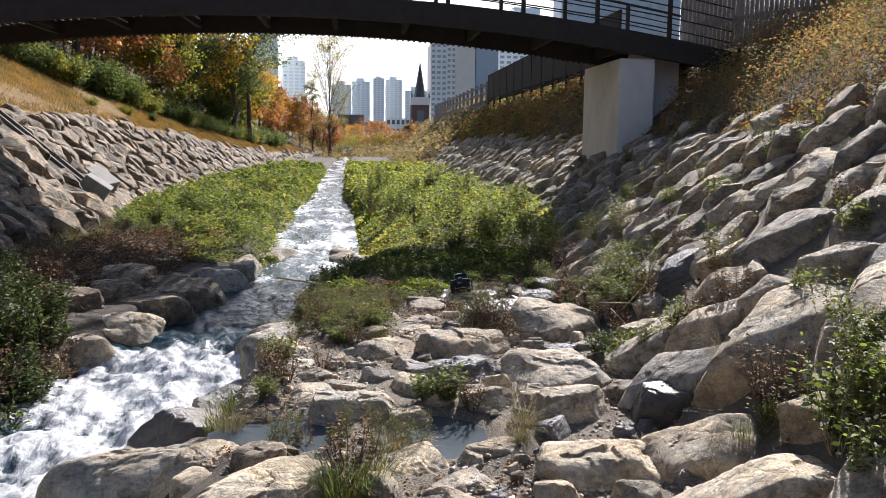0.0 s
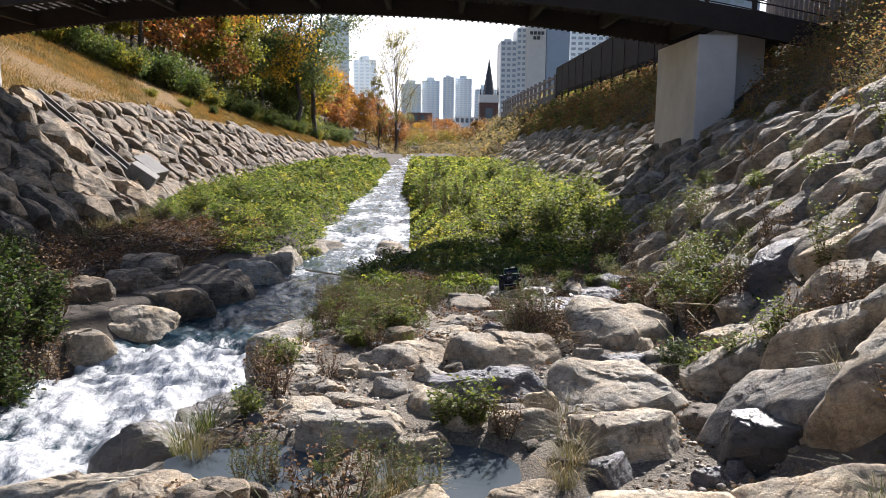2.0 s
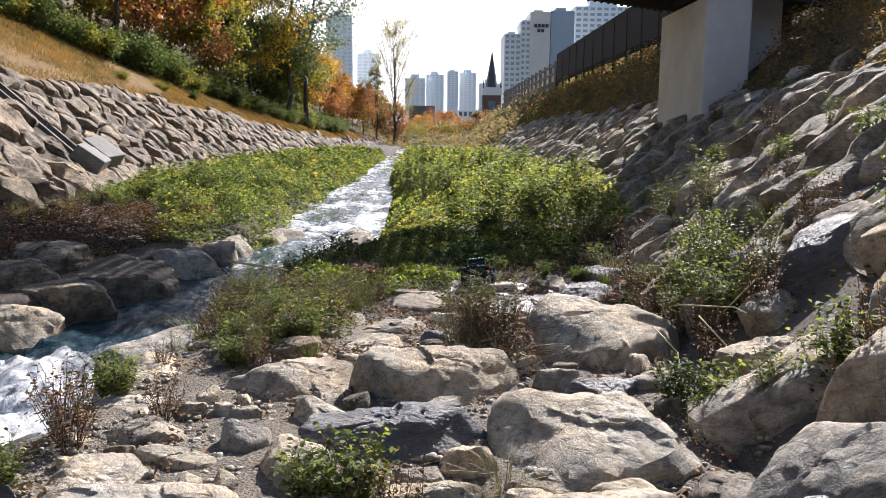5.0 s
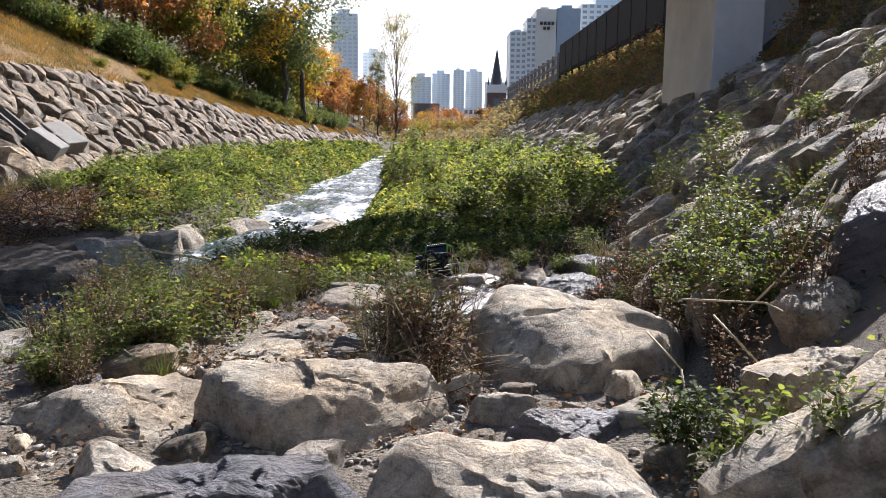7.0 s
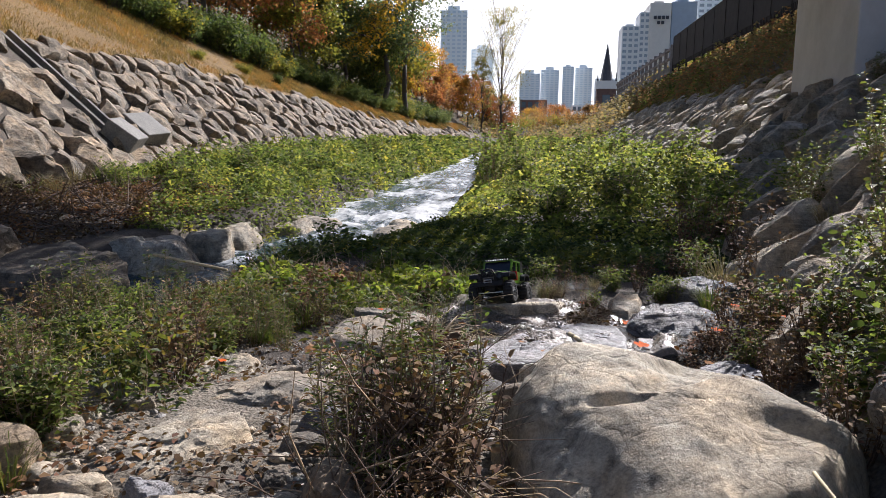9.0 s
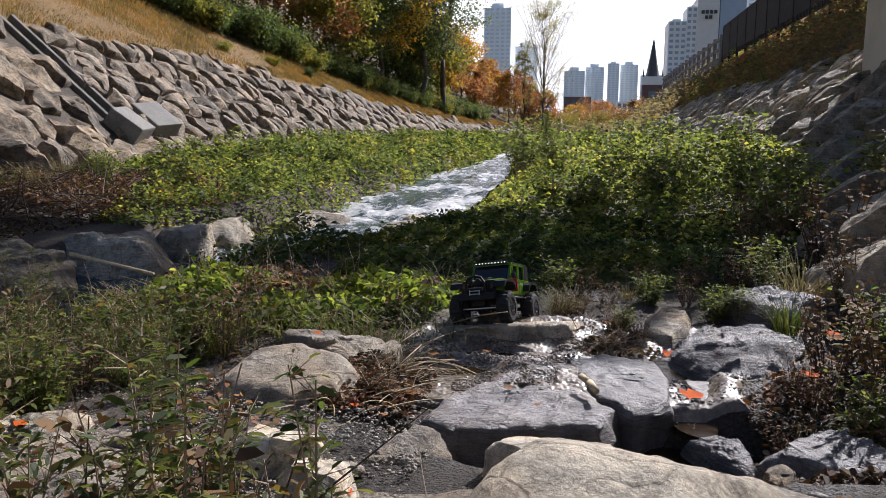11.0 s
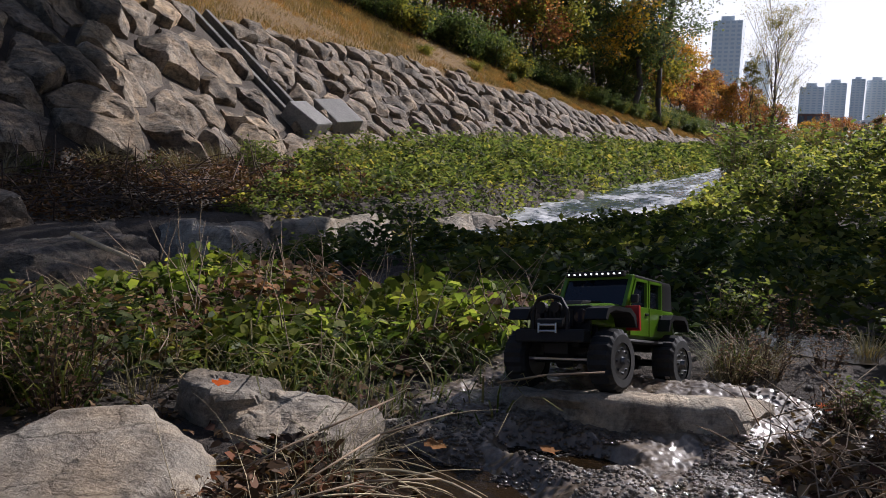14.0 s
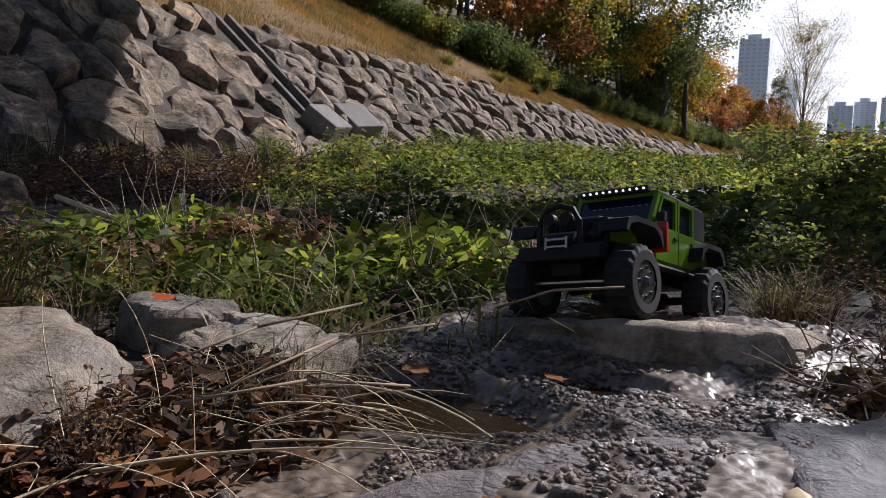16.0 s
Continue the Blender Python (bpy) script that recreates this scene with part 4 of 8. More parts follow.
for i, (x, y, z, ln, wd, th, lean, turn, mt) in enumerate((
        (2.50, 6.52, 0.10, 0.46, 0.40, 0.26, -16, 20, M_TAN), (2.98, 7.02, 0.16, 0.85, 0.62, 0.36, -30, 60, M_STONE), (2.72, 6.95, 0.24, 0.5, 0.34, 0.26, -30, 75, M_SLOPE),
        (2.62, 6.05, 0.22, 0.5, 0.42, 0.28, -20, 40, M_STONE), (2.58, 7.6, 0.12, 0.5, 0.36, 0.26, -20, 70, M_STONE), (3.05, 7.8, 0.36, 0.6, 0.5, 0.30, -34, 50, M_TAN))):
    boulder("bank_boulder", 0, 0, 0, ln, wd, th, 0, mt, "pale boulder half sunk in the earth bank", 190 + i, 5, m=pose(x, y, z, 0, lean, 0) @ pose(0, 0, 0, 0, 0, turn), group="large stones on the right bank", flat=0.5, rough=1.3)


def build_pebbles(name, label, mat, zones, seed):
    rnd = np.random.RandomState(seed)
    d, f = ICO[1]
    f = np.array(f)
    vs, fs, k = [], [], 0
    for zone, n, lo, hi in zones:
        for _ in range(n):
            x, y = rnd.uniform(zone[0], zone[1]), rnd.uniform(zone[2], zone[3])
            if x > table(TOE_R, y) + 0.2 or 4.6 < y < 5.35 and (-0.85 < x < -0.1 or 0.1 < x < 0.85) or (n3(x * 1.6, y * 1.6, 4) < -0.25 and hi > 0.0145) or (hi < 0.02 and n3(x * 7, y * 7, 2) < -0.2):
                continue
            r = lo + (hi - lo) * rnd.rand() ** 2.2
            q = d * (1 + 0.16 * rnd.randn(len(d), 1)) * np.array((r * rnd.uniform(0.8, 1.4), r * rnd.uniform(0.7, 1.1), r * rnd.uniform(0.4, 0.8)))
            a = rnd.uniform(0, math.tau)
            q = q @ np.array(((math.cos(a), math.sin(a), 0), (-math.sin(a), math.cos(a), 0), (0, 0, 1)))
            vs.append(q + np.array((x, y, (mud_z(x, y) + r * 0.3 if 8.98 < y < 10.1 and x < 2.2 else height(x, y) + 0.006 + r * 0.5) if hi < 0.0145 else height(x, y) + r * 0.25)))
            fs.append(f + k)
            k += len(d)
    ob = new(name, mesh(name, np.concatenate(vs).tolist(), np.concatenate(fs).tolist(), mat, True))
    return tagged(ob, label, "pebbles", kind="stuff")


M_PEBBLE = stone_material("pebble_stone", (0.46, 0.42, 0.36), (0.30, 0.275, 0.24), (0.13, 0.125, 0.12), 0.6, island=True, strata=0.0)
M_WETPEBBLE = stone_material("wet_pebble_stone", (0.26, 0.205, 0.15), (0.15, 0.118, 0.086), (0.06, 0.048, 0.037), 0.34, island=True, strata=0.0, coat=1.0)
build_pebbles("pebbles", "loose grey and brown pebbles on the stream bed", M_PEBBLE, [((-1.0, 2.3, 3.2, 8.1), 7000, 0.005, 0.022), ((0.2, 1.3, 8.0, 9.0), 5200, 0.0022, 0.0075), ((-0.9, 2.2, 3.2, 8.6), 120, 0.022, 0.05)], 5)
build_pebbles("wet_pebbles", "wet glistening gravel in front of the toy car", M_WETPEBBLE, [((1.0, 1.75, 9.12, 9.86), 12000, 0.0022, 0.0062), ((1.6, 2.2, 9.0, 10.1), 2200, 0.0025, 0.006), ((1.0, 2.3, 8.8, 10.4), 420, 0.006, 0.014)], 6)
pool("pool_water", 0.46, 4.97, -0.03, 0.46, 0.48, "shallow clear pool between the rocks", 3, M_SKYPOOL)
pool("pool_water", -0.48, 5.04, -0.035, 0.52, 0.34, "shallow clear pool between the rocks", 8, M_SKYPOOL)
pool("pool_water", 1.17, 9.41, -0.098, 0.16, 0.10, "muddy puddle on wet gravel", 5)
pool("pool_water", 1.32, 9.60, -0.092, 0.16, 0.08, "muddy puddle on wet gravel", 15)
pool("pool_water", 1.05, 9.47, -0.096, 0.08, 0.06, "muddy puddle on wet gravel", 25)
pool("pool_water", 1.975, 9.42, -0.085, 0.10, 0.5, "narrow trickle of water between slabs", 6)
pool("pool_water", 1.76, 10.74, -0.062, 0.22, 0.20, "small puddle behind the toy car", 7)
# Puddle sheet spread wider than the water to darken the slabs' shadow.
pool("pool_water", 1.86, 8.74, -0.145, 0.80, 0.30, "dark puddle widened over the shadow of the slabs", 9)


M_BLOCK = ground_material("block_concrete", [(0.3, (0.20, 0.195, 0.18)), (0.7, (0.29, 0.28, 0.26))], 2.5, 30, 0.006, 0.9)
M_OLDCONCRETE = ground_material("stained_concrete", [(0.3, (0.10, 0.095, 0.085)), (0.7, (0.24, 0.23, 0.21))], 2.5, 30, 0.006, 0.9)


def build_gutter():
    """Open concrete channel down the left wall with two square blocks at its foot."""
    g = tagged(empty("drain_gutter", left_wall(19.45, 0.9, -0.12)), "open concrete drain gutter running down the stone wall", "drain")
    m = pose(0, 0, 0, 0, 40.7, 0)
    for y0, y1, h in ((-0.24, -0.15, 0.22), (0.15, 0.24, 0.22), (-0.15, 0.15, 0.06)):
        bm = bmesh.new()
        add_box(bm, -2.9, y0, -0.06, 0.0, y1, h, 0.012, m)
        part("channel_side" if h > 0.1 else "channel_bed", bm, M_OLDCONCRETE, g)
    for (u, s), (a, b, c), yaw in (((19.35, 0.75), (0.62, 0.62, 0.5), 12), ((20.75, 0.95), (0.7, 0.7, 0.4), -8)):
        x, y, z = left_wall(u, s, 0.0)
        bm = bmesh.new()
        add_box(bm, -a / 2, -b / 2, -c / 2, a / 2, b / 2, c / 2, 0.03)
        o = part("concrete_block", bm, M_BLOCK)
        o.matrix_world = pose(x, y, z + 0.1, 4, 36, yaw)
        tagged(o, "square pale concrete block at the foot of the drain", "block", "blocks at the drain")


build_gutter()

# ---- footbridge ----
def build_bridge():
    br = tagged(empty("footbridge", (0, 16, 0)), "arched footbridge of dark brown steel with a railing", "bridge")
    y0, y1, xa, xb = 16.3, 19.15, -10.4, 7.8
    under = lambda x: 4.22 - 0.0105 * (x + 1.83) ** 2
    k = 60
    for y in (y0, y1 - 0.16):
        bm = bmesh.new()
        prev = None
        for i in range(k + 1):
            x = xa + (xb - xa) * i / k
            zb = under(x)
            q = [bm.verts.new((x, yy - 16, zz)) for yy, zz in ((y, zb), (y + 0.16, zb), (y + 0.16, zb + 0.44), (y, zb + 0.44))]
            if prev:
                for a in range(4):
                    bm.faces.new((prev[a], prev[(a + 1) % 4], q[(a + 1) % 4], q[a]))
            prev = q
        bmesh.ops.recalc_face_normals(bm, faces=bm.faces)
        part("girder", bm, M_STEEL, br)
    n = 110
    bm = bmesh.new()
    add_box(bm, -0.062, y0 + 0.16 - 16, 0, 0.062, y1 + 0.12 - 16, 0.05)
    board = part("deck_board", bm, M_STEEL, br)
    for i in range(n):
        x = xa + (xb - xa) * (i + 0.5) / n
        ob = board if i == 0 else new("deck_board", board.data)
        ob.parent, ob.location = br, (x, 0, under(x) + 0.36)
    for i in range(12):
        bm = bmesh.new()
        x = xa + (xb - xa) * (i + 0.5) / 12
        add_box(bm, x - 0.05, y0 + 0.16 - 16, under(x) + 0.1, x + 0.05, y1 - 0.16 - 16, under(x) + 0.35)
        part("cross_beam", bm, M_STEEL, br)
    for y in (y1 - 0.1,):
        bm = bmesh.new()
        for i in range(140):
            x = xa + (xb - xa) * (i + 0.5) / 140
            add_box(bm, x - 0.022, y - 16, under(x) - 0.03, x + 0.022, y + 0.06 - 16, under(x) + 0.002)
        tagged(part("underside_trim", bm, M_STEEL, br), kind="stuff")
    for y in (y0 + 0.08, y1 - 0.08):
        for i in range(13):
            bm = bmesh.new()
            x = xa + (xb - xa) * i / 12
            add_box(bm, x - 0.04, y - 0.04 - 16, under(x) + 0.42, x + 0.04, y + 0.04 - 16, under(x) + 1.55, 0.008)
            part("railing_post", bm, M_STEEL, br)
        for h in (0.62, 0.85, 1.08, 1.31, 1.54):
            bm = bmesh.new()
            r, prev = 0.014 if h < 1.5 else 0.03, None
            for i in range(31):
                xs = xa + (xb - xa) * i / 30
                q = [bm.verts.new((xs, y - 16 + r * math.cos(k * math.pi / 3), under(xs) + h + r * math.sin(k * math.pi / 3))) for k in range(6)]
                if prev:
                    for k in range(6):
                        bm.faces.new((prev[k], prev[(k + 1) % 6], q[(k + 1) % 6], q[k]))
                prev = q
            bmesh.ops.recalc_face_normals(bm, faces=bm.faces)
            part("rail", bm, M_STEEL, br)
    for nm, xs in (("right", (5.30, 6.05, 3.56)), ("left", (-9.3, -8.3, 3.5))):
        bm = bmesh.new()
        add_box(bm, xs[0], (16.45 if xs[0] > 0 else 16.9) - 16, 0.3, xs[1], (19.15 if xs[0] > 0 else 17.9) - 16, xs[2], 0.025)
        part("pier", bm, M_CONCRETE, br, "square grey concrete pier")
    bm = bmesh.new()
    add_box(bm, 6.3, 17.3 - 16, 1.5, 6.9, 19.2 - 16, 4.0, 0.02)
    part("abutment", bm, M_CONCRETE, br)
    return br


build_bridge()


def facade_material(name, color, sheen=0.6):
    return plain(name, color, sheen, 0, 0.06, 0.4)


# Distance haze is put into this wall colour as a pale blue.
M_HAZE_PALED = facade_material("haze_paled_facade", (0.88, 0.93, 0.96))
M_WHITE = facade_material("white_facade", (0.82, 0.82, 0.80))
M_BEIGE = facade_material("beige_facade", (0.80, 0.75, 0.67))
M_BLUE = facade_material("blue_grey_facade", (0.42, 0.49, 0.57))
M_BRICK = plain("brown_brick", (0.17, 0.10, 0.085), 0.85, 0, 0.3, 3.0)
M_DARKROOF = plain("dark_roof", (0.06, 0.06, 0.07), 0.6, 0, 0.3, 3.0)
M_PANE = plain("window_glass", (0.12, 0.15, 0.18), 0.15, 0, 0.2, 0.2)


# ---- road edge above the right bank ----
def build_road_fence():
    fe = tagged(empty("roadside_fence", (8.0, 25, 4.4)), "dark brown panel fence along the road", "fence")
    n = 12
    for i in range(n):
        ya, yb = i * 2.2, i * 2.2 + 2.14
        bm = bmesh.new()
        add_box(bm, -0.03, ya, 0.0, 0.03, yb, 1.44)
        for j in range(12):
            yy = ya + 0.1 + j * 0.18
            add_box(bm, -0.03, yy, -0.2, 0.03, yy + 0.09, 0.0)
        part("panel", bm, M_STEEL, fe)
        bm = bmesh.new()
        add_box(bm, -0.05, yb, -0.6, 0.05, yb + 0.06, 1.42)
        part("post", bm, M_STEEL, fe)
    bm = bmesh.new()
    add_box(bm, -0.04, 0, 1.42, 0.04, n * 2.2, 1.5)
    part("top_rail", bm, M_STEEL, fe)
    rail = tagged(empty("timber_railing", (8.0, 52, 4.4)), "timber post and rail fence on a concrete kerb wall", "fence")
    for i in range(16):
        bm = bmesh.new()
        add_box(bm, -0.09, i * 2.4 - 0.09, -0.8, 0.09, i * 2.4 + 0.09, 1.15, 0.02)
        part("post", bm, M_WOODFENCE, rail)
    for h in (0.45, 0.95):
        bm = bmesh.new()
        add_box(bm, -0.05, 0, h - 0.07, 0.05, 38, h + 0.07)
        part("rail", bm, M_WOODFENCE, rail)
    bm = bmesh.new()
    add_box(bm, -0.1, 0, -1.6, 0.25, 38, -0.05)
    part("kerb_wall", bm, M_OLDCONCRETE, rail)
    slat = tagged(empty("slatted_fence", (7.0, 17.6, 4.1)), "grey vertical slat fence at the bridge end", "fence")
    dx, dy = 3.9, -7.4
    ln = math.hypot(dx, dy)
    m = pose(0, 0, 0, 0, 0, math.degrees(math.atan2(dy, dx)))
    k = int(ln / 0.11)
    for i in range(k):
        bm = bmesh.new()
        add_box(bm, i * 0.11, -0.015, -0.3, i * 0.11 + 0.086, 0.015, 1.5, 0, m)
        part("slat", bm, M_WOODFENCE, slat)
    for h in (0.3, 1.3):
        bm = bmesh.new()
        add_box(bm, 0, 0.015, h - 0.04, ln, 0.06, h + 0.04, 0, m)
        part("rail", bm, M_STEEL, slat)


build_road_fence()


# ---- the city beyond ----
def spot(px, py, dist):
    """Place seen at a bearing and height from the stream at that distance."""
    return (0.46 + dist * ((px - 784) / 1432 + 0.013), 1.39 + dist, 1.58 + dist * (244 - py) / 1432)


def tower(name, label, px0, px1, py_top, dist, mat, floors, bays, depth=14, yaw=0, mat_pane=None, crown=True):
    xa, ya, zt = spot(px0, py_top, dist)
    xb, _, _ = spot(px1, py_top, dist)
    w = xb - xa
    t = tagged(empty(name, ((xa + xb) / 2, ya, 0)), label, "building")
    t.rotation_euler[2] = radians(yaw)
    bm = bmesh.new()
    add_box(bm, -w / 2, 0, -2, w / 2, depth, zt)
    part("wall", bm, mat, t)
    if crown:
        bm = bmesh.new()
        add_box(bm, -w * 0.25, depth * 0.2, zt, w * 0.2, depth * 0.7, zt + w * 0.18)
        part("roof_house", bm, mat, t)
    fh, bw = zt / floors, w / bays
    me = mesh("window", [(0, 0, 0), (bw * 0.62, 0, 0), (bw * 0.62, 0, fh * 0.5), (0, 0, fh * 0.5), (0, 0.4, 0), (bw * 0.62, 0.4, 0), (bw * 0.62, 0.4, fh * 0.5), (0, 0.4, fh * 0.5)],
              [(0, 1, 2, 3), (0, 4, 5, 1), (1, 5, 6, 2), (2, 6, 7, 3), (3, 7, 4, 0)], mat_pane or M_PANE)
    for i in range(floors):
        for j in range(bays):
            if (i + 0.3) * fh < 1.5:
                continue
            ob = new("window", me)
            ob.location = (-w / 2 + (j + 0.19) * bw, -0.08, (i + 0.3) * fh)
            ob.parent = t
    return t


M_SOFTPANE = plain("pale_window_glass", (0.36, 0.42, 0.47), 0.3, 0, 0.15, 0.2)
# Far panes are lightened and blued to carry the haze too.
M_HAZYPANE = plain("haze_paled_pane", (0.66, 0.76, 0.84), 0.4, 0, 0.1, 0.2)
tower("apartment_tower", "pale blue apartment tower far off in haze", 748, 779, 146, 900, M_HAZE_PALED, 26, 4, mat_pane=M_HAZYPANE)
tower("apartment_tower", "pale blue apartment tower far off in haze", 785, 804, 140, 900, M_HAZE_PALED, 28, 3, mat_pane=M_HAZYPANE)
tower("apartment_tower", "pale blue apartment tower far off in haze", 806, 835, 142, 920, M_HAZE_PALED, 28, 4, mat_pane=M_HAZYPANE)
tower("apartment_tower", "pale blue apartment tower far off in haze", 712, 747, 152, 880, M_HAZE_PALED, 24, 4, mat_pane=M_HAZYPANE)
tower("apartment_tower", "apartment block behind the church, coloured haze-pale", 841, 882, 160, 700, M_HAZE_PALED, 18, 5, mat_pane=M_HAZYPANE)
tower("apartment_tower", "tall tower above the trees, coloured haze-pale blue", 576, 622, 48, 480, M_HAZE_PALED, 30, 5, mat_pane=M_HAZYPANE)
tower("apartment_tower", "tower beside the tall tree, coloured haze-pale blue", 629, 668, 112, 520, M_HAZE_PALED, 24, 4, mat_pane=M_HAZYPANE)
tower("apartment_tower", "white apartment block with stepped roof", 884, 912, 77, 300, M_WHITE, 19, 3, 16, mat_pane=M_SOFTPANE)
tower("apartment_tower", "white apartment block with stepped roof", 912, 928, 55, 298, M_WHITE, 21, 2, 16, mat_pane=M_SOFTPANE)
tower("apartment_tower", "beige end wall of an apartment block", 928, 962, 40, 296, M_BEIGE, 2, 2, 20, mat_pane=M_BEIGE)
tower("apartment_tower", "blue-grey side of an apartment block", 963, 1003, 38, 297, M_BLUE, 2, 2, 16, mat_pane=M_BLUE)
tower("apartment_tower", "grey apartment block behind the road", 1004, 1110, 30, 340, M_HAZE_PALED, 24, 9, 16, mat_pane=M_SOFTPANE)
tower("apartment_tower", "blue-grey apartment block behind the road fence", 1114, 1330, -120, 360, M_BLUE, 22, 9, 16, mat_pane=M_SOFTPANE)
tower("brick_house", "dark brown brick house behind red trees", 721, 766, 201, 200, M_BRICK, 3, 4, 10, crown=False)
tower("low_house", "low pale town houses", 766, 806, 212, 260, M_WHITE, 3, 4, 10, crown=False)
tower("low_house", "low pale town houses", 806, 848, 207, 280, M_WHITE, 3, 5, 10, crown=False)


def build_church():
    x, y, z = spot(865, 180, 180)
    zt = spot(865, 106, 180)[2]
    c = tagged(empty("church", (x, y, 0)), "brick church tower with a dark pointed spire", "church")
    bm = bmesh.new()
    add_box(bm, -2.0, 0, -1, 2.0, 4, z)
    part("tower", bm, M_BRICK, c)
    bm = bmesh.new()
    add_box(bm, -2.15, -0.15, z - 0.3, 2.15, 4.15, z + 1.4)
    part("belfry", bm, M_WHITE, c, "white belfry band")
    for dx in (-1.9, 1.9):
        bm = bmesh.new()
        add_rod(bm, (dx, 0, z + 1.3), (dx, 0, z + 3.2), 0.22, 0.02, 6)
        part("pinnacle", bm, M_DARKROOF, c)
    bm = bmesh.new()
    add_rod(bm, (0, 2, z + 1.4), (0, 2, zt), 1.35, 0.03, 8)
    part("spire", bm, M_DARKROOF, c, "dark slate spire")
    bm = bmesh.new()
    add_box(bm, -0.8, -0.1, z - 5, 0.8, 0.1, z - 1.5)
    part("window", bm, M_PANE, c)


build_church()


def build_haze():
    """Bright hazy sky behind the city."""
    k, R = 40, 2600.0
    verts, faces = [], []
    for i in range(k + 1):
        a = radians(-85 + 170 * i / k)
        for z in (-20, 950):
            verts.append((R * math.sin(a), R * math.cos(a), z))
    for i in range(k):
        faces.append((2 * i, 2 * i + 2, 2 * i + 3, 2 * i + 1))
    tagged(new("backdrop", mesh("backdrop", verts, faces, M_HAZE)), "white hazy sky behind the city", "sky", kind="structure")


build_haze()


def build_sign_bars():
    """Two rows of dark lettering bars near the top of the beige wall."""
    x0, y, z = spot(934, 66, 295.6)
    s = tagged(empty("wall_sign", (x0, y, z)), "dark lettering high on the beige end wall", "sign")
    for r, n, dz, w in ((0, 4, 0.0, 1.0), (1, 2, -1.7, 1.0)):
        for i in range(n):
            bm = bmesh.new()
            add_box(bm, i * 1.35 + r * 1.2, -0.25, dz, i * 1.35 + w + r * 1.2, 0.0, dz + 1.1)
            part("letter_bar", bm, M_DARKROOF, s)


build_sign_bars()

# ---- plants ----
# Shade is put into this leaf colour; the next two are its sunlit copies.
M_HERB_SHADED = leaf_material("shaded_herb_leaf", [(0.03, 0.05, 0.017), (0.055, 0.082, 0.023), (0.09, 0.122, 0.03), (0.15, 0.165, 0.042)], 0.65, 0.35)
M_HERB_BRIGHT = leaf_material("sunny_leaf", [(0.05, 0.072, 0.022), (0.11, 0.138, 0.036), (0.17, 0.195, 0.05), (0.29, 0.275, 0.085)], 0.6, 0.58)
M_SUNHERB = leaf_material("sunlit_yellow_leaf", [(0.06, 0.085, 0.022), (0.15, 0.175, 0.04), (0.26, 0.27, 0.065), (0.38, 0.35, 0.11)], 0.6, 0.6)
M_WEED = leaf_material("weed_leaf", [(0.045, 0.07, 0.022), (0.09, 0.115, 0.03), (0.17, 0.175, 0.045), (0.15, 0.085, 0.035)])
M_DEAD = leaf_material("dead_leaf", [(0.07, 0.041, 0.024), (0.14, 0.077, 0.038), (0.26, 0.16, 0.08), (0.13, 0.055, 0.037)], 0.8, 0.15)
# Darker copy of dead_leaf: the shade inside deep litter is in its colour.
M_DEAD_SHADED = leaf_material("shaded_dead_leaf", [(0.03, 0.019, 0.012), (0.06, 0.036, 0.02), (0.12, 0.068, 0.034), (0.17, 0.06, 0.024)], 0.7, 0.12)
M_DRYLEAF = leaf_material("dry_grass_blade", [(0.28, 0.18, 0.075), (0.38, 0.25, 0.10), (0.45, 0.32, 0.14), (0.29, 0.17, 0.06)], 0.8, 0.2)
M_STRAWBLADE = leaf_material("straw_blade", [(0.21, 0.16, 0.09), (0.32, 0.25, 0.145), (0.42, 0.34, 0.21), (0.16, 0.15, 0.06)], 0.7, 0.15)
M_GREENBLADE = leaf_material("grass_blade", [(0.06, 0.09, 0.02), (0.11, 0.14, 0.03), (0.19, 0.19, 0.06), (0.27, 0.21, 0.09)], 0.6, 0.25)
M_RUST = leaf_material("rusty_shrub_leaf", [(0.22, 0.125, 0.075), (0.29, 0.19, 0.115), (0.16, 0.17, 0.075), (0.35, 0.135, 0.09)], 0.8, 0.5)
M_FARSCRUB = leaf_material("far_scrub_leaf", [(0.17, 0.135, 0.085), (0.25, 0.19, 0.125), (0.31, 0.215, 0.14), (0.21, 0.17, 0.085)], 0.8, 0.45)
M_FRONT = leaf_material("broad_weed_leaf", [(0.06, 0.09, 0.02), (0.12, 0.16, 0.03), (0.22, 0.26, 0.045), (0.34, 0.34, 0.08)], 0.55, 0.6)
M_BROWNTWIG = plain("brown_twig", (0.10, 0.065, 0.045), 0.9, 0, 0.4, 20)


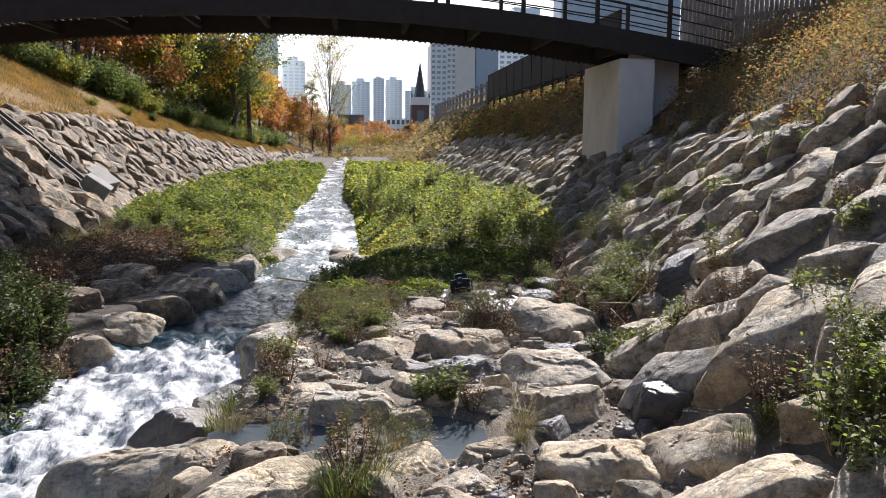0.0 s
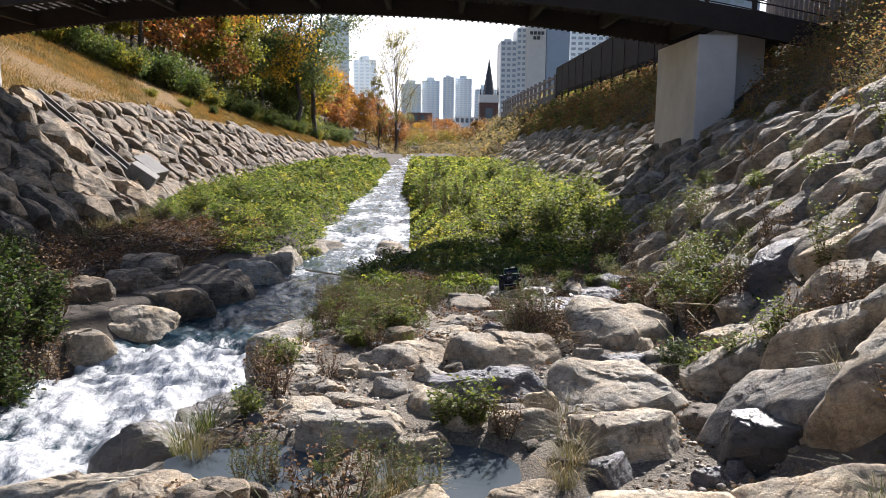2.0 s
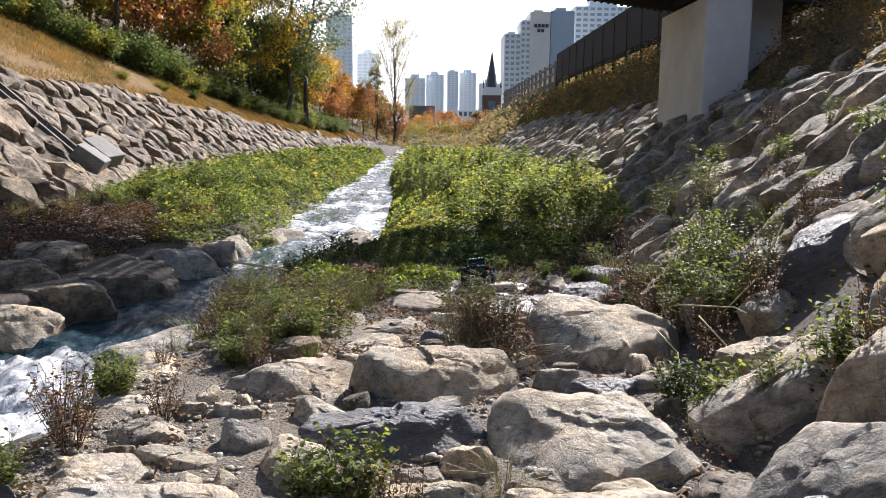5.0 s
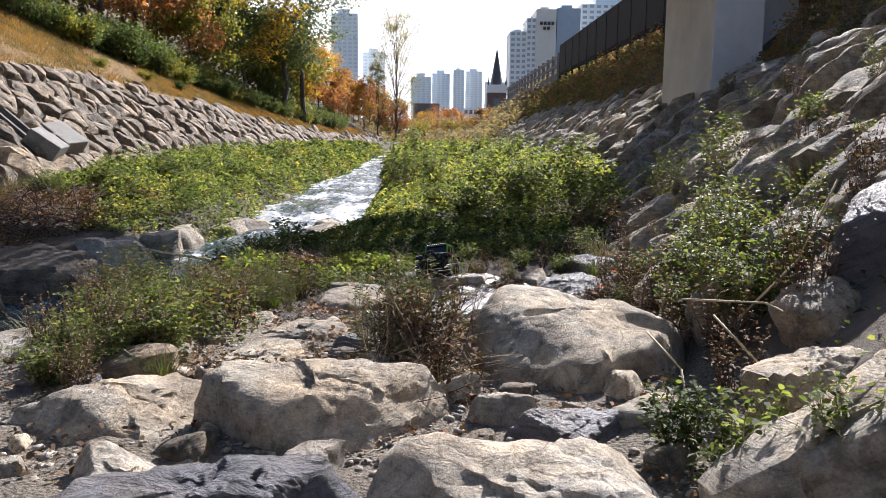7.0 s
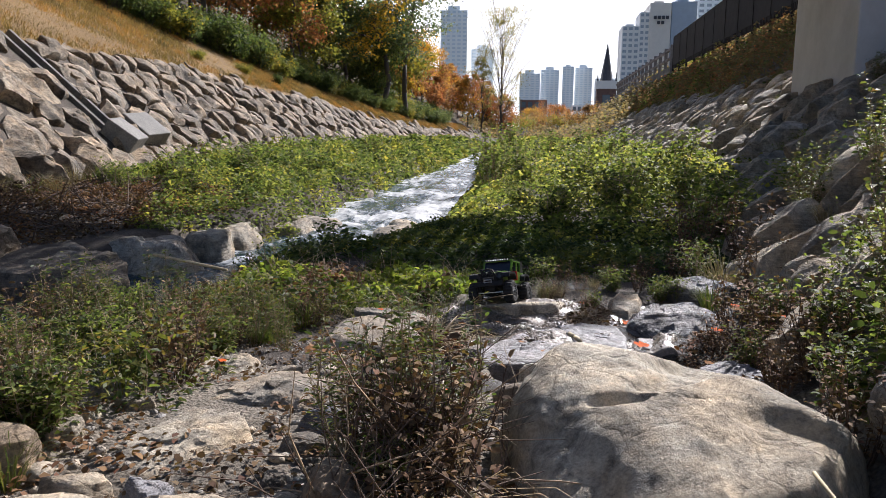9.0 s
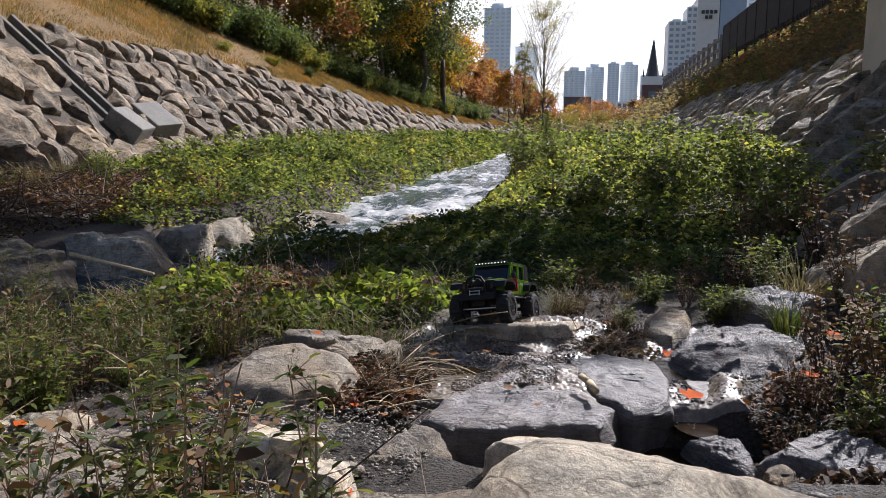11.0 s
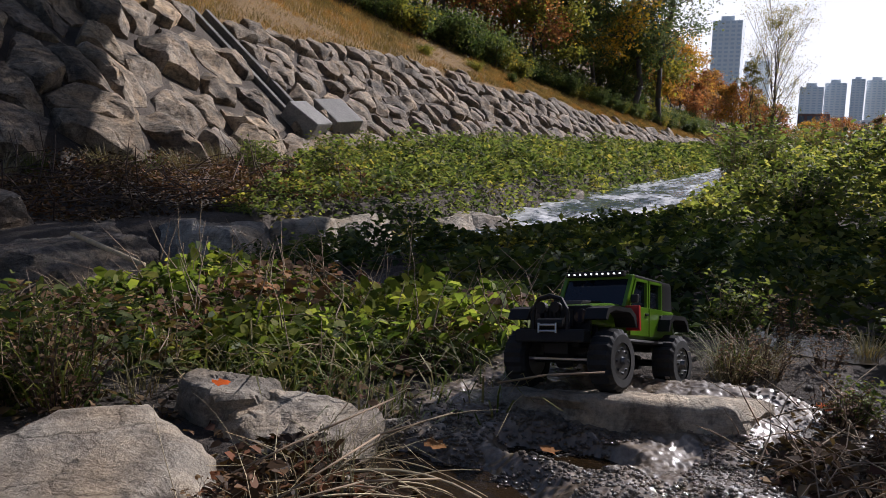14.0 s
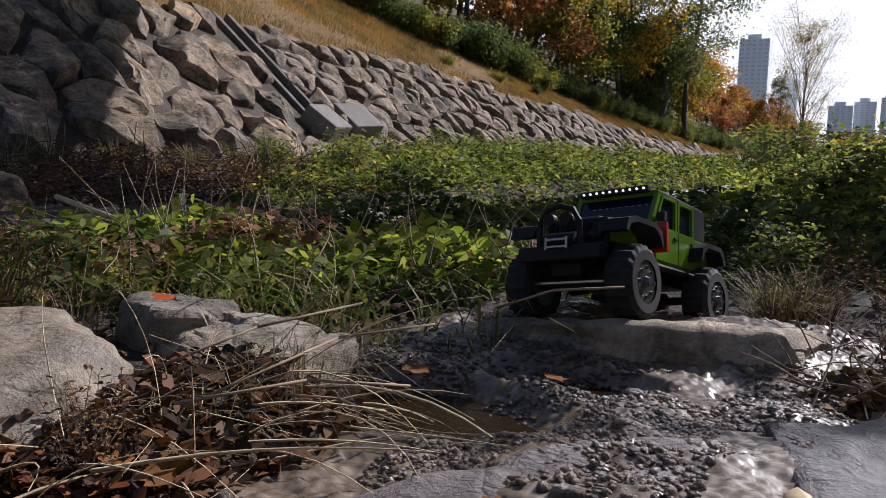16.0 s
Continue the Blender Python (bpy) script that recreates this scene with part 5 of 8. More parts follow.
def leaf_mesh(name, pos, out, size, width, mat, droop=0.25, rnd=None, oval=False):
    """One quad leaf at each place: out gives where it points."""
    rnd = rnd or np.random.RandomState(1)
    n = len(pos)
    out = out / np.maximum(1e-6, np.linalg.norm(out, axis=1))[:, None]
    side = np.cross(out, rnd.randn(n, 3) * 0.45 + np.array((0, 0, 1.0)))
    side /= np.maximum(1e-6, np.linalg.norm(side, axis=1))[:, None]
    s, w = size[:, None], (size * width)[:, None]
    mid = pos + out * s * 0.45
    tip = pos + out * s - np.array((0, 0, 1.0)) * s * droop
    up = np.cross(side, out) * w * 0.35
    v = np.stack((pos, mid + side * w + up, tip, mid - side * w + up), 1).reshape(-1, 3)
    k = 4
    if oval:
        far_ = pos + out * s * 0.74 - np.array((0, 0, 1.0)) * s * droop * 0.45
        near_ = pos + out * s * 0.26
        v = np.stack((pos, near_ + side * w * 0.85 + up, far_ + side * w * 0.72 + up, tip, far_ - side * w * 0.72 + up, near_ - side * w * 0.85 + up), 1).reshape(-1, 3)
        k = 6
    me = bpy.data.meshes.new(name)
    me.vertices.add(k * n)
    me.loops.add(k * n)
    me.polygons.add(n)
    me.vertices.foreach_set("co", v.astype(np.float32).ravel())
    me.loops.foreach_set("vertex_index", np.arange(k * n, dtype=np.int32))
    me.polygons.foreach_set("loop_start", np.arange(0, k * n, k, dtype=np.int32))
    me.polygons.foreach_set("loop_total", np.full(n, k, dtype=np.int32))
    me.materials.append(mat)
    me.update(calc_edges=True)
    return me


def blade_mesh(name, pos, lean, length, width, mat, bend=0.5):
    """Grass blades: a tapering strip of three pieces each, bending over."""
    n = len(pos)
    side = np.stack((-lean[:, 1], lean[:, 0], np.zeros(n)), 1)
    side /= np.maximum(1e-6, np.linalg.norm(side, axis=1))[:, None]
    up = np.array((0, 0, 1.0))
    L, W = length[:, None], width[:, None]
    p0 = pos
    p1 = pos + up * L * 0.42 + lean * L * 0.22
    p2 = pos + up * L * (0.78 - 0.22 * bend) + lean * L * (0.42 + 0.25 * bend)
    p3 = pos + up * L * (1.0 - 0.6 * bend) + lean * L * (0.62 + 0.5 * bend)
    v = np.stack((p0 - side * W, p0 + side * W, p1 - side * W * 0.9, p1 + side * W * 0.9, p2 - side * W * 0.6, p2 + side * W * 0.6, p3), 1).reshape(-1, 3)
    o = (np.arange(n) * 7)[:, None]
    quads = np.concatenate((o + np.array((0, 1, 3, 2)), o + np.array((2, 3, 5, 4))), 0)
    tris = o + np.array((4, 5, 6))
    me = bpy.data.meshes.new(name)
    me.from_pydata(v.tolist(), [], quads.tolist() + tris.tolist())
    me.materials.append(mat)
    return me


def ground_z(pts):
    return np.array([height(x, y) for x, y in pts])


def cover(name, label, region, n, tall, size, mat, seed, width=0.38, flat=0.55, lumps=1.1, shell=0.5, category="plants"):
    """A carpet of leafy herbs: leaves crowd the top of a lumpy canopy. tall(x, y) is its height."""
    rnd = np.random.RandomState(seed)
    x0, x1, y0, y1 = region
    pts = np.stack((rnd.uniform(x0, x1, n), y0 + (y1 - y0) * rnd.rand(n) ** 1.25), 1)
    hs = np.array([tall(x, y) for x, y in pts])
    lump = np.array([0.6 + 0.5 * n3(x * 0.45, y * 0.3, seed + 9) + 0.75 * n3(x * lumps, y * lumps, seed) + 0.75 * n3(x * 2.7, y * 2.7, seed + 3) + 0.4 * n3(x * 6, y * 6, seed) for x, y in pts])
    ok = (hs > 0.03) & (lump > 0.16)
    pts, hs, lump = pts[ok], hs[ok], lump[ok]
    m = len(pts)
    z = ground_z(pts) + hs * np.clip(lump, 0.1, 1.6) * (1 - shell * rnd.rand(m) ** 1.6)
    out = np.stack((rnd.randn(m), rnd.randn(m), rnd.uniform(-0.2, flat, m) * 1.6), 1)
    far = np.clip(pts[:, 1] / 18, 0.75, 2.4)
    me = leaf_mesh(name, np.stack((pts[:, 0], pts[:, 1], z), 1), out, size * far * rnd.uniform(0.55, 1.4, m), width, mat, rnd=rnd, oval=y1 < 13)
    return tagged(new(name, me), label, category, kind="stuff")


def left_bed(x, y):
    edge = table(STREAM_X, y) - table(STREAM_W, y) - 0.02 + 0.35 * n3(0.3, y * 0.55, 7) + 0.2 * n3(1.3, y * 1.7, 2)
    tl = table(TOE_L, y)
    k = step(edge + 0.25, edge - 0.05, x) * step(tl - 0.25, tl + 0.5, x)
    return 0.46 * k * step(13.6 + 2.2 * step(-2.9, -4.0, x), 15.2 + 2.0 * step(-2.9, -4.0, x), y + 0.8 * n3(x, y, 2)) * (1.0 - 0.3 * step(30, 50, y))


def right_bed(x, y):
    edge = table(STREAM_X, y) + table(STREAM_W, y) + 0.05 + 0.45 * n3(2.3, y * 0.5, 3) + 0.2 * n3(1.3, y * 1.7, 9)
    tr = table(TOE_R, y)
    k = step(edge + 0.1, edge + 1.7 * step(26, 20, y) + 0.4, x) ** 1.5 * step(tr + 0.9, tr - 0.2, x)
    k *= step(11.6, 13.0, y + 0.6 * n3(x, y, 6)) if x < 1.2 else step(11.7, 13.0, y + 0.5 * n3(x, y, 6))
    k *= 0.35 + 0.65 * max(step(12.5, 16.5, y), step(0.8, 2.4, x))
    k = max(k, 0.12 * step(edge, edge + 0.3, x) * step(tr + 0.9, tr - 0.2, x) * step(11.0, 12.0, y))
    return (0.42 + 0.22 * step(0.0, 3.0, x) * step(24, 19, y) * step(12.0, 14.0, y)) * (1.0 - 0.35 * step(15.2, 13.8, y) * step(2.0, 1.2, x)) * k * (1.0 - 0.3 * step(30, 50, y))


def front_bed(x, y):
    """Leafy band between the stream and the toy car."""
    edge = table(STREAM_X, y) + table(STREAM_W, y) + 0.05
    k = step(edge + 0.3, edge + 0.85, x) * step(1.25 + 0.25 * n3(y * 2, 1), 0.9, x) * step(9.66, 9.86, y - 0.25 * step(0.7, 1.0, x) + 0.16 * n3(x * 2, 3)) * step(10.85, 10.4, y)
    return 0.15 * k


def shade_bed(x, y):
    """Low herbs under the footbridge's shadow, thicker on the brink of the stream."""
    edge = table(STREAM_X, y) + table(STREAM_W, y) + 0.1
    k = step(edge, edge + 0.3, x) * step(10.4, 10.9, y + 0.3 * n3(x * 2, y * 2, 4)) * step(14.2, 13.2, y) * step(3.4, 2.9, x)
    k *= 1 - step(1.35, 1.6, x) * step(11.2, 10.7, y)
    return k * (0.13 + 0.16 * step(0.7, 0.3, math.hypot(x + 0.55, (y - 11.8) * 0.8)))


def weedy(x, y):
    """Thin weeds over the gravel between the rocks and the stream."""
    k = step(-0.9, -0.3, x) * step(1.05, 0.6, x) * step(7.3, 7.9, y) * step(9.9, 9.4, y)
    k *= 1 - step(0.25, 0.40, x) * step(9.5, 9.3, y)
    return 0.22 * k * (1 if n3(x * 1.9, y * 1.9, 8) > 0.0 else 0)


def brush(x, y):
    """Dead brush on the far bank, under the bridge's shade."""
    edge = table(STREAM_X, y) - table(STREAM_W, y) - 0.5
    return 0.24 * step(edge, edge - 0.5, x) * step(-5.4, -4.7, x) * step(10.6, 11.6, y) * step(17.0, 15.6, y)


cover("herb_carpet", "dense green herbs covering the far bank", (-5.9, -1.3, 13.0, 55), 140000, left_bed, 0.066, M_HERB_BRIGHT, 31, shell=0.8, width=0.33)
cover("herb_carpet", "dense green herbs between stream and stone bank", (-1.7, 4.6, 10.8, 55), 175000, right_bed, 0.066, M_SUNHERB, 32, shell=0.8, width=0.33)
cover("front_herbs", "leafy green weeds beside the toy car", (-1.6, 1.4, 9.6, 12.3), 26000, front_bed, 0.066, M_FRONT, 33, lumps=2.0, shell=0.8, width=0.25, flat=1.0)
cover("shade_herbs", "green herbs with the footbridge shade darkened into their leaves", (-1.35, 3.4, 10.3, 14.2), 30000, shade_bed, 0.07, M_HERB_SHADED, 39, lumps=1.5, shell=0.85, width=0.26)
cover("gravel_weeds", "thin green and reddish weeds over gravel", (-1.0, 1.1, 7.2, 10.0), 15000, weedy, 0.046, M_WEED, 34, width=0.2, lumps=2.5, shell=0.9)
cover("dead_brush_leaves", "dark brown withered leaves and brush", (-5.3, -2.3, 10.4, 17.0), 24000, brush, 0.05, M_DEAD, 35, lumps=1.8, shell=0.8)


def litter_bed(x, y):
    k = step(-0.9, -0.5, x) * step(1.15, 0.85, x) * step(6.6, 7.4, y) * step(10.4, 9.9, y)
    return 0.045 * k * (1 if n3(x * 1.7, y * 1.7, 18) > -0.2 else 0)


def tangle_bed(x, y):
    """Withered weeds in the gap beside the large boulder."""
    return 0.26 * step(0.98, 1.14, x) * step(1.5, 1.38, x) * step(6.9, 7.1, y) * step(7.75, 7.55, y)


cover("tangled_dead_leaves", "withered dark brown leaves caught in dry weeds", (0.95, 1.5, 6.9, 8.3), 2600, tangle_bed, 0.042, M_DEAD, 38, lumps=2.4, shell=0.95, width=0.2, category="leaves")
cover("front_dead_leaves", "withered brown leaves among the herbs", (-1.4, 1.4, 9.6, 11.0), 7000, front_bed, 0.042, M_DEAD, 37, lumps=2.2, shell=0.9, category="leaves")
cover("heap_litter", "curled brown leaves matted under loose straw", (0.78, 1.25, 8.78, 9.46), 3400, lambda x, y: (0.06 + 0.02 * n3(x * 9, y * 9, 5)) * step(0.20, 0.10, abs(x - 1.03)) * step(8.80, 8.88, y) * step(9.46, 9.32, y), 0.034, M_DEAD_SHADED, 40, lumps=3.0, shell=0.95, width=0.26, category="leaves")
cover("bank_foot_litter", "dead leaves at the foot of the bank, shade darkened into them", (1.98, 2.75, 8.5, 9.4), 5200, lambda x, y: 0.06 * step(2.06, 2.2, x - 0.3 * max(0.0, y - 9.0) + 0.05 * n3(y * 6, 3)) * step(2.72, 2.6, x), 0.034, M_DEAD_SHADED, 48, lumps=3.0, shell=0.95, width=0.28, category="leaves")
cover("trickle_litter", "dark wet leaves and twigs caught beside the trickle", (1.58, 1.98, 9.5, 10.15), 1500, lambda x, y: 0.05 * step(0.22, 0.12, math.hypot(x - 1.77, (y - 9.82) * 0.7)), 0.04, M_DEAD, 47, lumps=4.0, shell=0.95, width=0.28, category="leaves")
cover("bed_litter", "dead leaves and moss caught between the stones", (-1.0, 2.2, 3.4, 7.6), 9000, lambda x, y: 0.04 if n3(x * 1.9, y * 1.9, 28) > 0.02 and x < table(TOE_R, y) else 0, 0.034, M_DEAD, 46, lumps=2.5, shell=0.95, width=0.3, category="leaves")
cover("leaf_litter", "dead brown leaves strewn over the gravel", (-1.0, 1.2, 6.5, 10.5), 9000, litter_bed, 0.032, M_DEAD, 36, lumps=2.5, shell=0.95, category="leaves")


def twigs(name, label, region, n, length, thick, mat, tall, seed, upright=0.5, category="twigs"):
    rnd = random.Random(seed)
    vs, fs = [], []
    while len(vs) < n * 12:
        x, y = rnd.uniform(region[0], region[1]), rnd.uniform(region[2], region[3])
        h = tall(x, y)
        if h < 0.03:
            n -= 0.2
            continue
        p = Vector((x, y, height(x, y) + rnd.uniform(0, h * 0.8)))
        d = Vector((rnd.gauss(0, 1), rnd.gauss(0, 1), abs(rnd.gauss(0, upright)))).normalized()
        ln = length * rnd.uniform(0.4, 1.3)
        q = p + d * ln * 0.5 + Vector((rnd.gauss(0, 0.06), rnd.gauss(0, 0.06), rnd.gauss(0, 0.04))) * ln
        r = q + (d + Vector((rnd.gauss(0, 0.3), rnd.gauss(0, 0.3), -0.15))).normalized() * ln * 0.5
        s = d.orthogonal().normalized()
        t = d.cross(s)
        k = len(vs)
        for c, w in ((p, thick), (q, thick * 0.75), (r, thick * 0.3)):
            for a in range(4):
                an = a * math.pi / 2
                vs.append(tuple(c + (s * math.cos(an) + t * math.sin(an)) * w))
        for i in range(2):
            for a in range(4):
                b = (a + 1) % 4
                fs.append((k + i * 4 + a, k + i * 4 + b, k + i * 4 + 4 + b, k + i * 4 + 4 + a))
    return tagged(new(name, mesh(name, vs, fs, mat, True)), label, category, kind="stuff")


twigs("dead_brush_twigs", "tangle of dead twigs on the far bank", (-5.2, -2.4, 10.6, 16.6), 620, 0.5, 0.007, M_BROWNTWIG, brush, 3, 0.35)
twigs("bush_twigs", "brown tangled twigs in the bank bushes", (-4.6, -3.1, 6.4, 10.4), 260, 0.4, 0.004, M_BROWNTWIG, lambda x, y: 0.5, 13, 0.7)
twigs("weed_stalks", "thin dry stalks among the weeds", (-1.0, 1.1, 7.3, 9.9), 260, 0.2, 0.0016, M_TWIG, weedy, 4, 1.4)
twigs("tangled_stalks", "tangle of dry brown stalks beside the boulder", (0.95, 1.5, 6.9, 8.3), 190, 0.3, 0.0024, M_BROWNTWIG, tangle_bed, 6, 0.9)
twigs("pale_stalks", "pale broken stalks leaning by the boulder", (0.98, 1.45, 7.0, 8.1), 26, 0.42, 0.0028, M_TWIG, tangle_bed, 7, 0.8)
twigs("trickle_twigs", "thin dry twigs lying beside the trickle", (1.6, 1.98, 9.5, 10.1), 110, 0.16, 0.0018, M_TWIG, lambda x, y: 0.06 * step(0.22, 0.12, math.hypot(x - 1.77, (y - 9.82) * 0.7)), 8, 0.5)
twigs("herb_stalks", "thin stalks among the leafy weeds", (-1.5, 1.3, 9.7, 12.2), 420, 0.22, 0.002, M_TWIG, front_bed, 5, 1.4)


def build_grass_slope():
    rnd = np.random.RandomState(8)
    n = 90000
    y = 14 + 62 * rnd.rand(n) ** 1.5
    u = rnd.rand(n)
    tl = np.array([table(TOE_L, a) - table(WALL_TOP_L, a) for a in y])
    gw = np.array([table(GRASS_W, a) for a in y])
    pts = np.stack((tl - 0.1 - u * (gw + 0.4), y), 1)
    lean = rnd.randn(n, 3) * 0.6
    lean[:, 2] = 0
    lean[:, 0] += 0.35
    me = blade_mesh("grass_slope", np.column_stack((pts, ground_z(pts) - 0.02)), lean, rnd.uniform(0.08, 0.20, n), np.full(n, 0.0036) * (1 + y / 25), M_DRYLEAF)
    return tagged(new("grass_slope", me), "golden dry grass on the hillside above the wall", "grass", kind="stuff")


build_grass_slope()


def build_right_shrubs():
    rnd = np.random.RandomState(9)

    def tall(x, y):
        d = x - table(TOE_R, y)
        t = table(ROCK_TOP_R, y)
        return 0.75 * step(t - 0.3, t + 0.5, d) * step(6.2, 5.4, d) * (0 if 16.2 < y < 19.4 and 5.1 < x < 7.0 else 1)
    cover("bank_scrub", "rusty dry scrub along the top of the stone bank", (3.5, 9.5, 4, 62), 120000, tall, 0.07, M_RUST, 41, lumps=0.9, shell=0.9, width=0.3)
    def litter(x, y):
        dd = x - table(TOE_R, y)
        return 0.10 * step(0.1, 0.5, dd) * step(table(ROCK_TOP_R, y) + 0.4, table(ROCK_TOP_R, y), dd) if n3(x * 2.2, y * 1.6, 55) > -0.05 else 0
    cover("bank_litter", "dead leaves and small weeds in the gaps of the stone bank", (1.7, 6.8, 2.2, 40), 42000, litter, 0.04, M_WEED, 43, lumps=3.0, shell=0.95, width=0.3)
    cover("bank_scrub_green", "green tufts among the dry scrub", (3.5, 9.5, 5, 62), 60000, lambda x, y: tall(x, y) * (1.1 if n3(x * 0.8, y * 0.5, 77) > 0.12 else 0), 0.06, M_HERB_BRIGHT, 42, lumps=0.9, shell=0.9)
    cover("near_scrub", "reddish green shrubs on the top of the near bank", (3.6, 8.8, 3, 17), 90000, lambda x, y: 0.8 * tall(x, y), 0.045, M_RUST, 45, lumps=1.6, shell=0.9, width=0.36)
    cover("far_scrub", "brownish green scrub at the far end of the valley", (-7, 13, 50, 112), 40000, lambda x, y: (0.9 if x < 4 else 1.3) * (step(50, 58, y) if x > 2.5 else step(80, 86, y)) * (0.25 + 0.75 * step(0.5, 1.6, abs(x + 1.8))), 0.10, M_FARSCRUB, 44, lumps=0.5, shell=0.95)
    n = 7000
    pts = np.stack((rnd.uniform(4.5, 9, n), 8 + 54 * rnd.rand(n) ** 1.1), 1)
    ok = np.array([tall(x, y) > 0.2 for x, y in pts])
    pts = pts[ok]
    n = len(pts)
    lean = rnd.randn(n, 3) * 0.5
    lean[:, 2] = 0
    me = blade_mesh("bank_grass", np.column_stack((pts, ground_z(pts))), lean, rnd.uniform(0.2, 0.5, n), np.full(n, 0.003) * (1 + pts[:, 1] / 20), M_DRYLEAF, 0.5)
    tagged(new("bank_grass", me), "tall dry grass on the upper bank", "grass", kind="stuff")


build_right_shrubs()


def build_front_grass():
    """Drooping grass at the foot of the leafy weeds."""
    rnd = np.random.RandomState(17)
    for mat, n, label in ((M_GREENBLADE, 1700, "drooping green grass before the leafy weeds"), (M_STRAWBLADE, 800, "dry bent grass among the leafy weeds")):
        pts = np.stack((rnd.uniform(-0.5, 1.18, n), rnd.uniform(9.52, 10.35, n)), 1)
        ok = np.array([n3(x * 3, y * 3, 21) > -0.25 and y > 9.6 + 0.12 * n3(x * 4, 2) for x, y in pts])
        pts = pts[ok]
        n = len(pts)
        lean = rnd.randn(n, 3) * 0.7
        lean[:, 2] = 0
        lean[:, 1] -= 0.35
        me = blade_mesh("front_grass", np.column_stack((pts, ground_z(pts) - 0.005)), lean, rnd.uniform(0.07, 0.2, n), rnd.uniform(0.0012, 0.003, n), mat, 0.8)
        tagged(new("front_grass", me), label, "grass", kind="stuff")


build_front_grass()


def weed(name, label, h, spread, stalks, leaves, leaf, mat, stem_mat, seed, width=0.28, bare=0.15, group="weeds among the rocks"):
    """A weed: bent stalks from one root with side twigs and small leaves."""
    rnd = random.Random(seed)
    w = tagged(empty(name), label, "plant", group)
    bm = bmesh.new()
    pos, out = [], []
    for i in range(stalks):
        a = rnd.uniform(0, math.tau)
        top = Vector((math.cos(a) * spread * rnd.uniform(0.2, 1), math.sin(a) * spread * rnd.uniform(0.2, 1), h * rnd.uniform(0.55, 1.1)))
        p0 = Vector((math.cos(a), math.sin(a), 0)) * spread * 0.18
        p1 = p0 + (top - p0) * 0.5 + Vector((rnd.gauss(0, 0.06), rnd.gauss(0, 0.06), 0.04)) * h
        add_rod(bm, p0, p1, 0.0032, 0.0024, 4)
        add_rod(bm, p1, top, 0.0024, 0.001, 4)
        for k in range(leaves):
            t = bare + (1 - bare) * rnd.random()
            c = p0.lerp(p1, t * 2) if t < 0.5 else p1.lerp(top, t * 2 - 1)
            o = Vector((rnd.gauss(0, 1), rnd.gauss(0, 1), rnd.uniform(0, 0.9))).normalized()
            if rnd.random() < 0.35:
                e = c + o * leaf * 1.3
                add_rod(bm, c, e, 0.0011, 0.0006, 3)
                c = e
            pos.append(tuple(c))
            out.append(tuple(o))
    part("stem", bm, stem_mat, w)
    r = np.random.RandomState(seed)
    ob = new("foliage", leaf_mesh("foliage", np.array(pos), np.array(out), leaf * r.uniform(0.5, 1.3, len(pos)), width, mat, rnd=r, oval=True))
    ob.parent = w
    return w


def tuft(name, label, h, spread, n, mat, seed, bend=0.5, wide=0.0022, group="grass tufts among the rocks"):
    r = np.random.RandomState(seed)
    a = r.uniform(0, math.tau, n)
    rad = spread * 0.3 * np.sqrt(r.rand(n))
    lean = np.stack((np.cos(a), np.sin(a), np.zeros(n)), 1) * r.uniform(0.1, 1.1, n)[:, None] + r.randn(n, 3) * np.array((0.15, 0.15, 0))
    me = blade_mesh("grass_tuft", np.stack((np.cos(a) * rad, np.sin(a) * rad, np.full(n, -0.01)), 1), lean, h * r.uniform(0.5, 1.15, n), np.full(n, wide), mat, bend)
    return tagged(new(name, me), label, "grass", group, kind="stuff" if n < 60 else "")


def ground_at(x, y):
    return height(x, y) - 0.005


KINDS = {
    "leafy": weed("leafy_weed", "bushy green weed growing between the rocks", 0.32, 0.2, 26, 34, 0.036, M_HERB_BRIGHT, M_TWIG, 1),
    "shade": weed("leafy_weed", "bushy weed with shade-darkened green leaves and brown twigs", 0.32, 0.22, 26, 34, 0.034, M_HERB_SHADED, M_BROWNTWIG, 21),
    "bright": weed("leafy_weed", "yellow-green weed growing out of the bank", 0.45, 0.2, 18, 30, 0.04, M_HERB_BRIGHT, M_TWIG, 2),
    "tall": weed("tall_weed", "tall straggly weed with small yellowing leaves", 0.75, 0.26, 16, 44, 0.036, M_WEED, M_TWIG, 3),
    "dry": weed("dry_weed", "withered brown weed with curled leaves", 0.42, 0.26, 24, 16, 0.034, M_DEAD, M_BROWNTWIG, 4),
    "mugwort": weed("mugwort", "upright weed with narrow grey-green leaves", 0.5, 0.14, 12, 60, 0.03, M_WEED, M_TWIG, 5, 0.16, 0.05),
    "straw": tuft("straw_tuft", "bent tuft of dry straw-coloured grass", 0.34, 0.3, 150, M_STRAWBLADE, 6, 0.6),
    "lying": tuft("lying_straw", "flattened tuft of pale dry straw", 0.3, 0.3, 34, M_STRAWBLADE, 16, 1.15, 0.0018),
    "grass": tuft("grass_tuft", "tuft of green and yellow grass", 0.28, 0.24, 120, M_GREENBLADE, 7, 0.55),
}
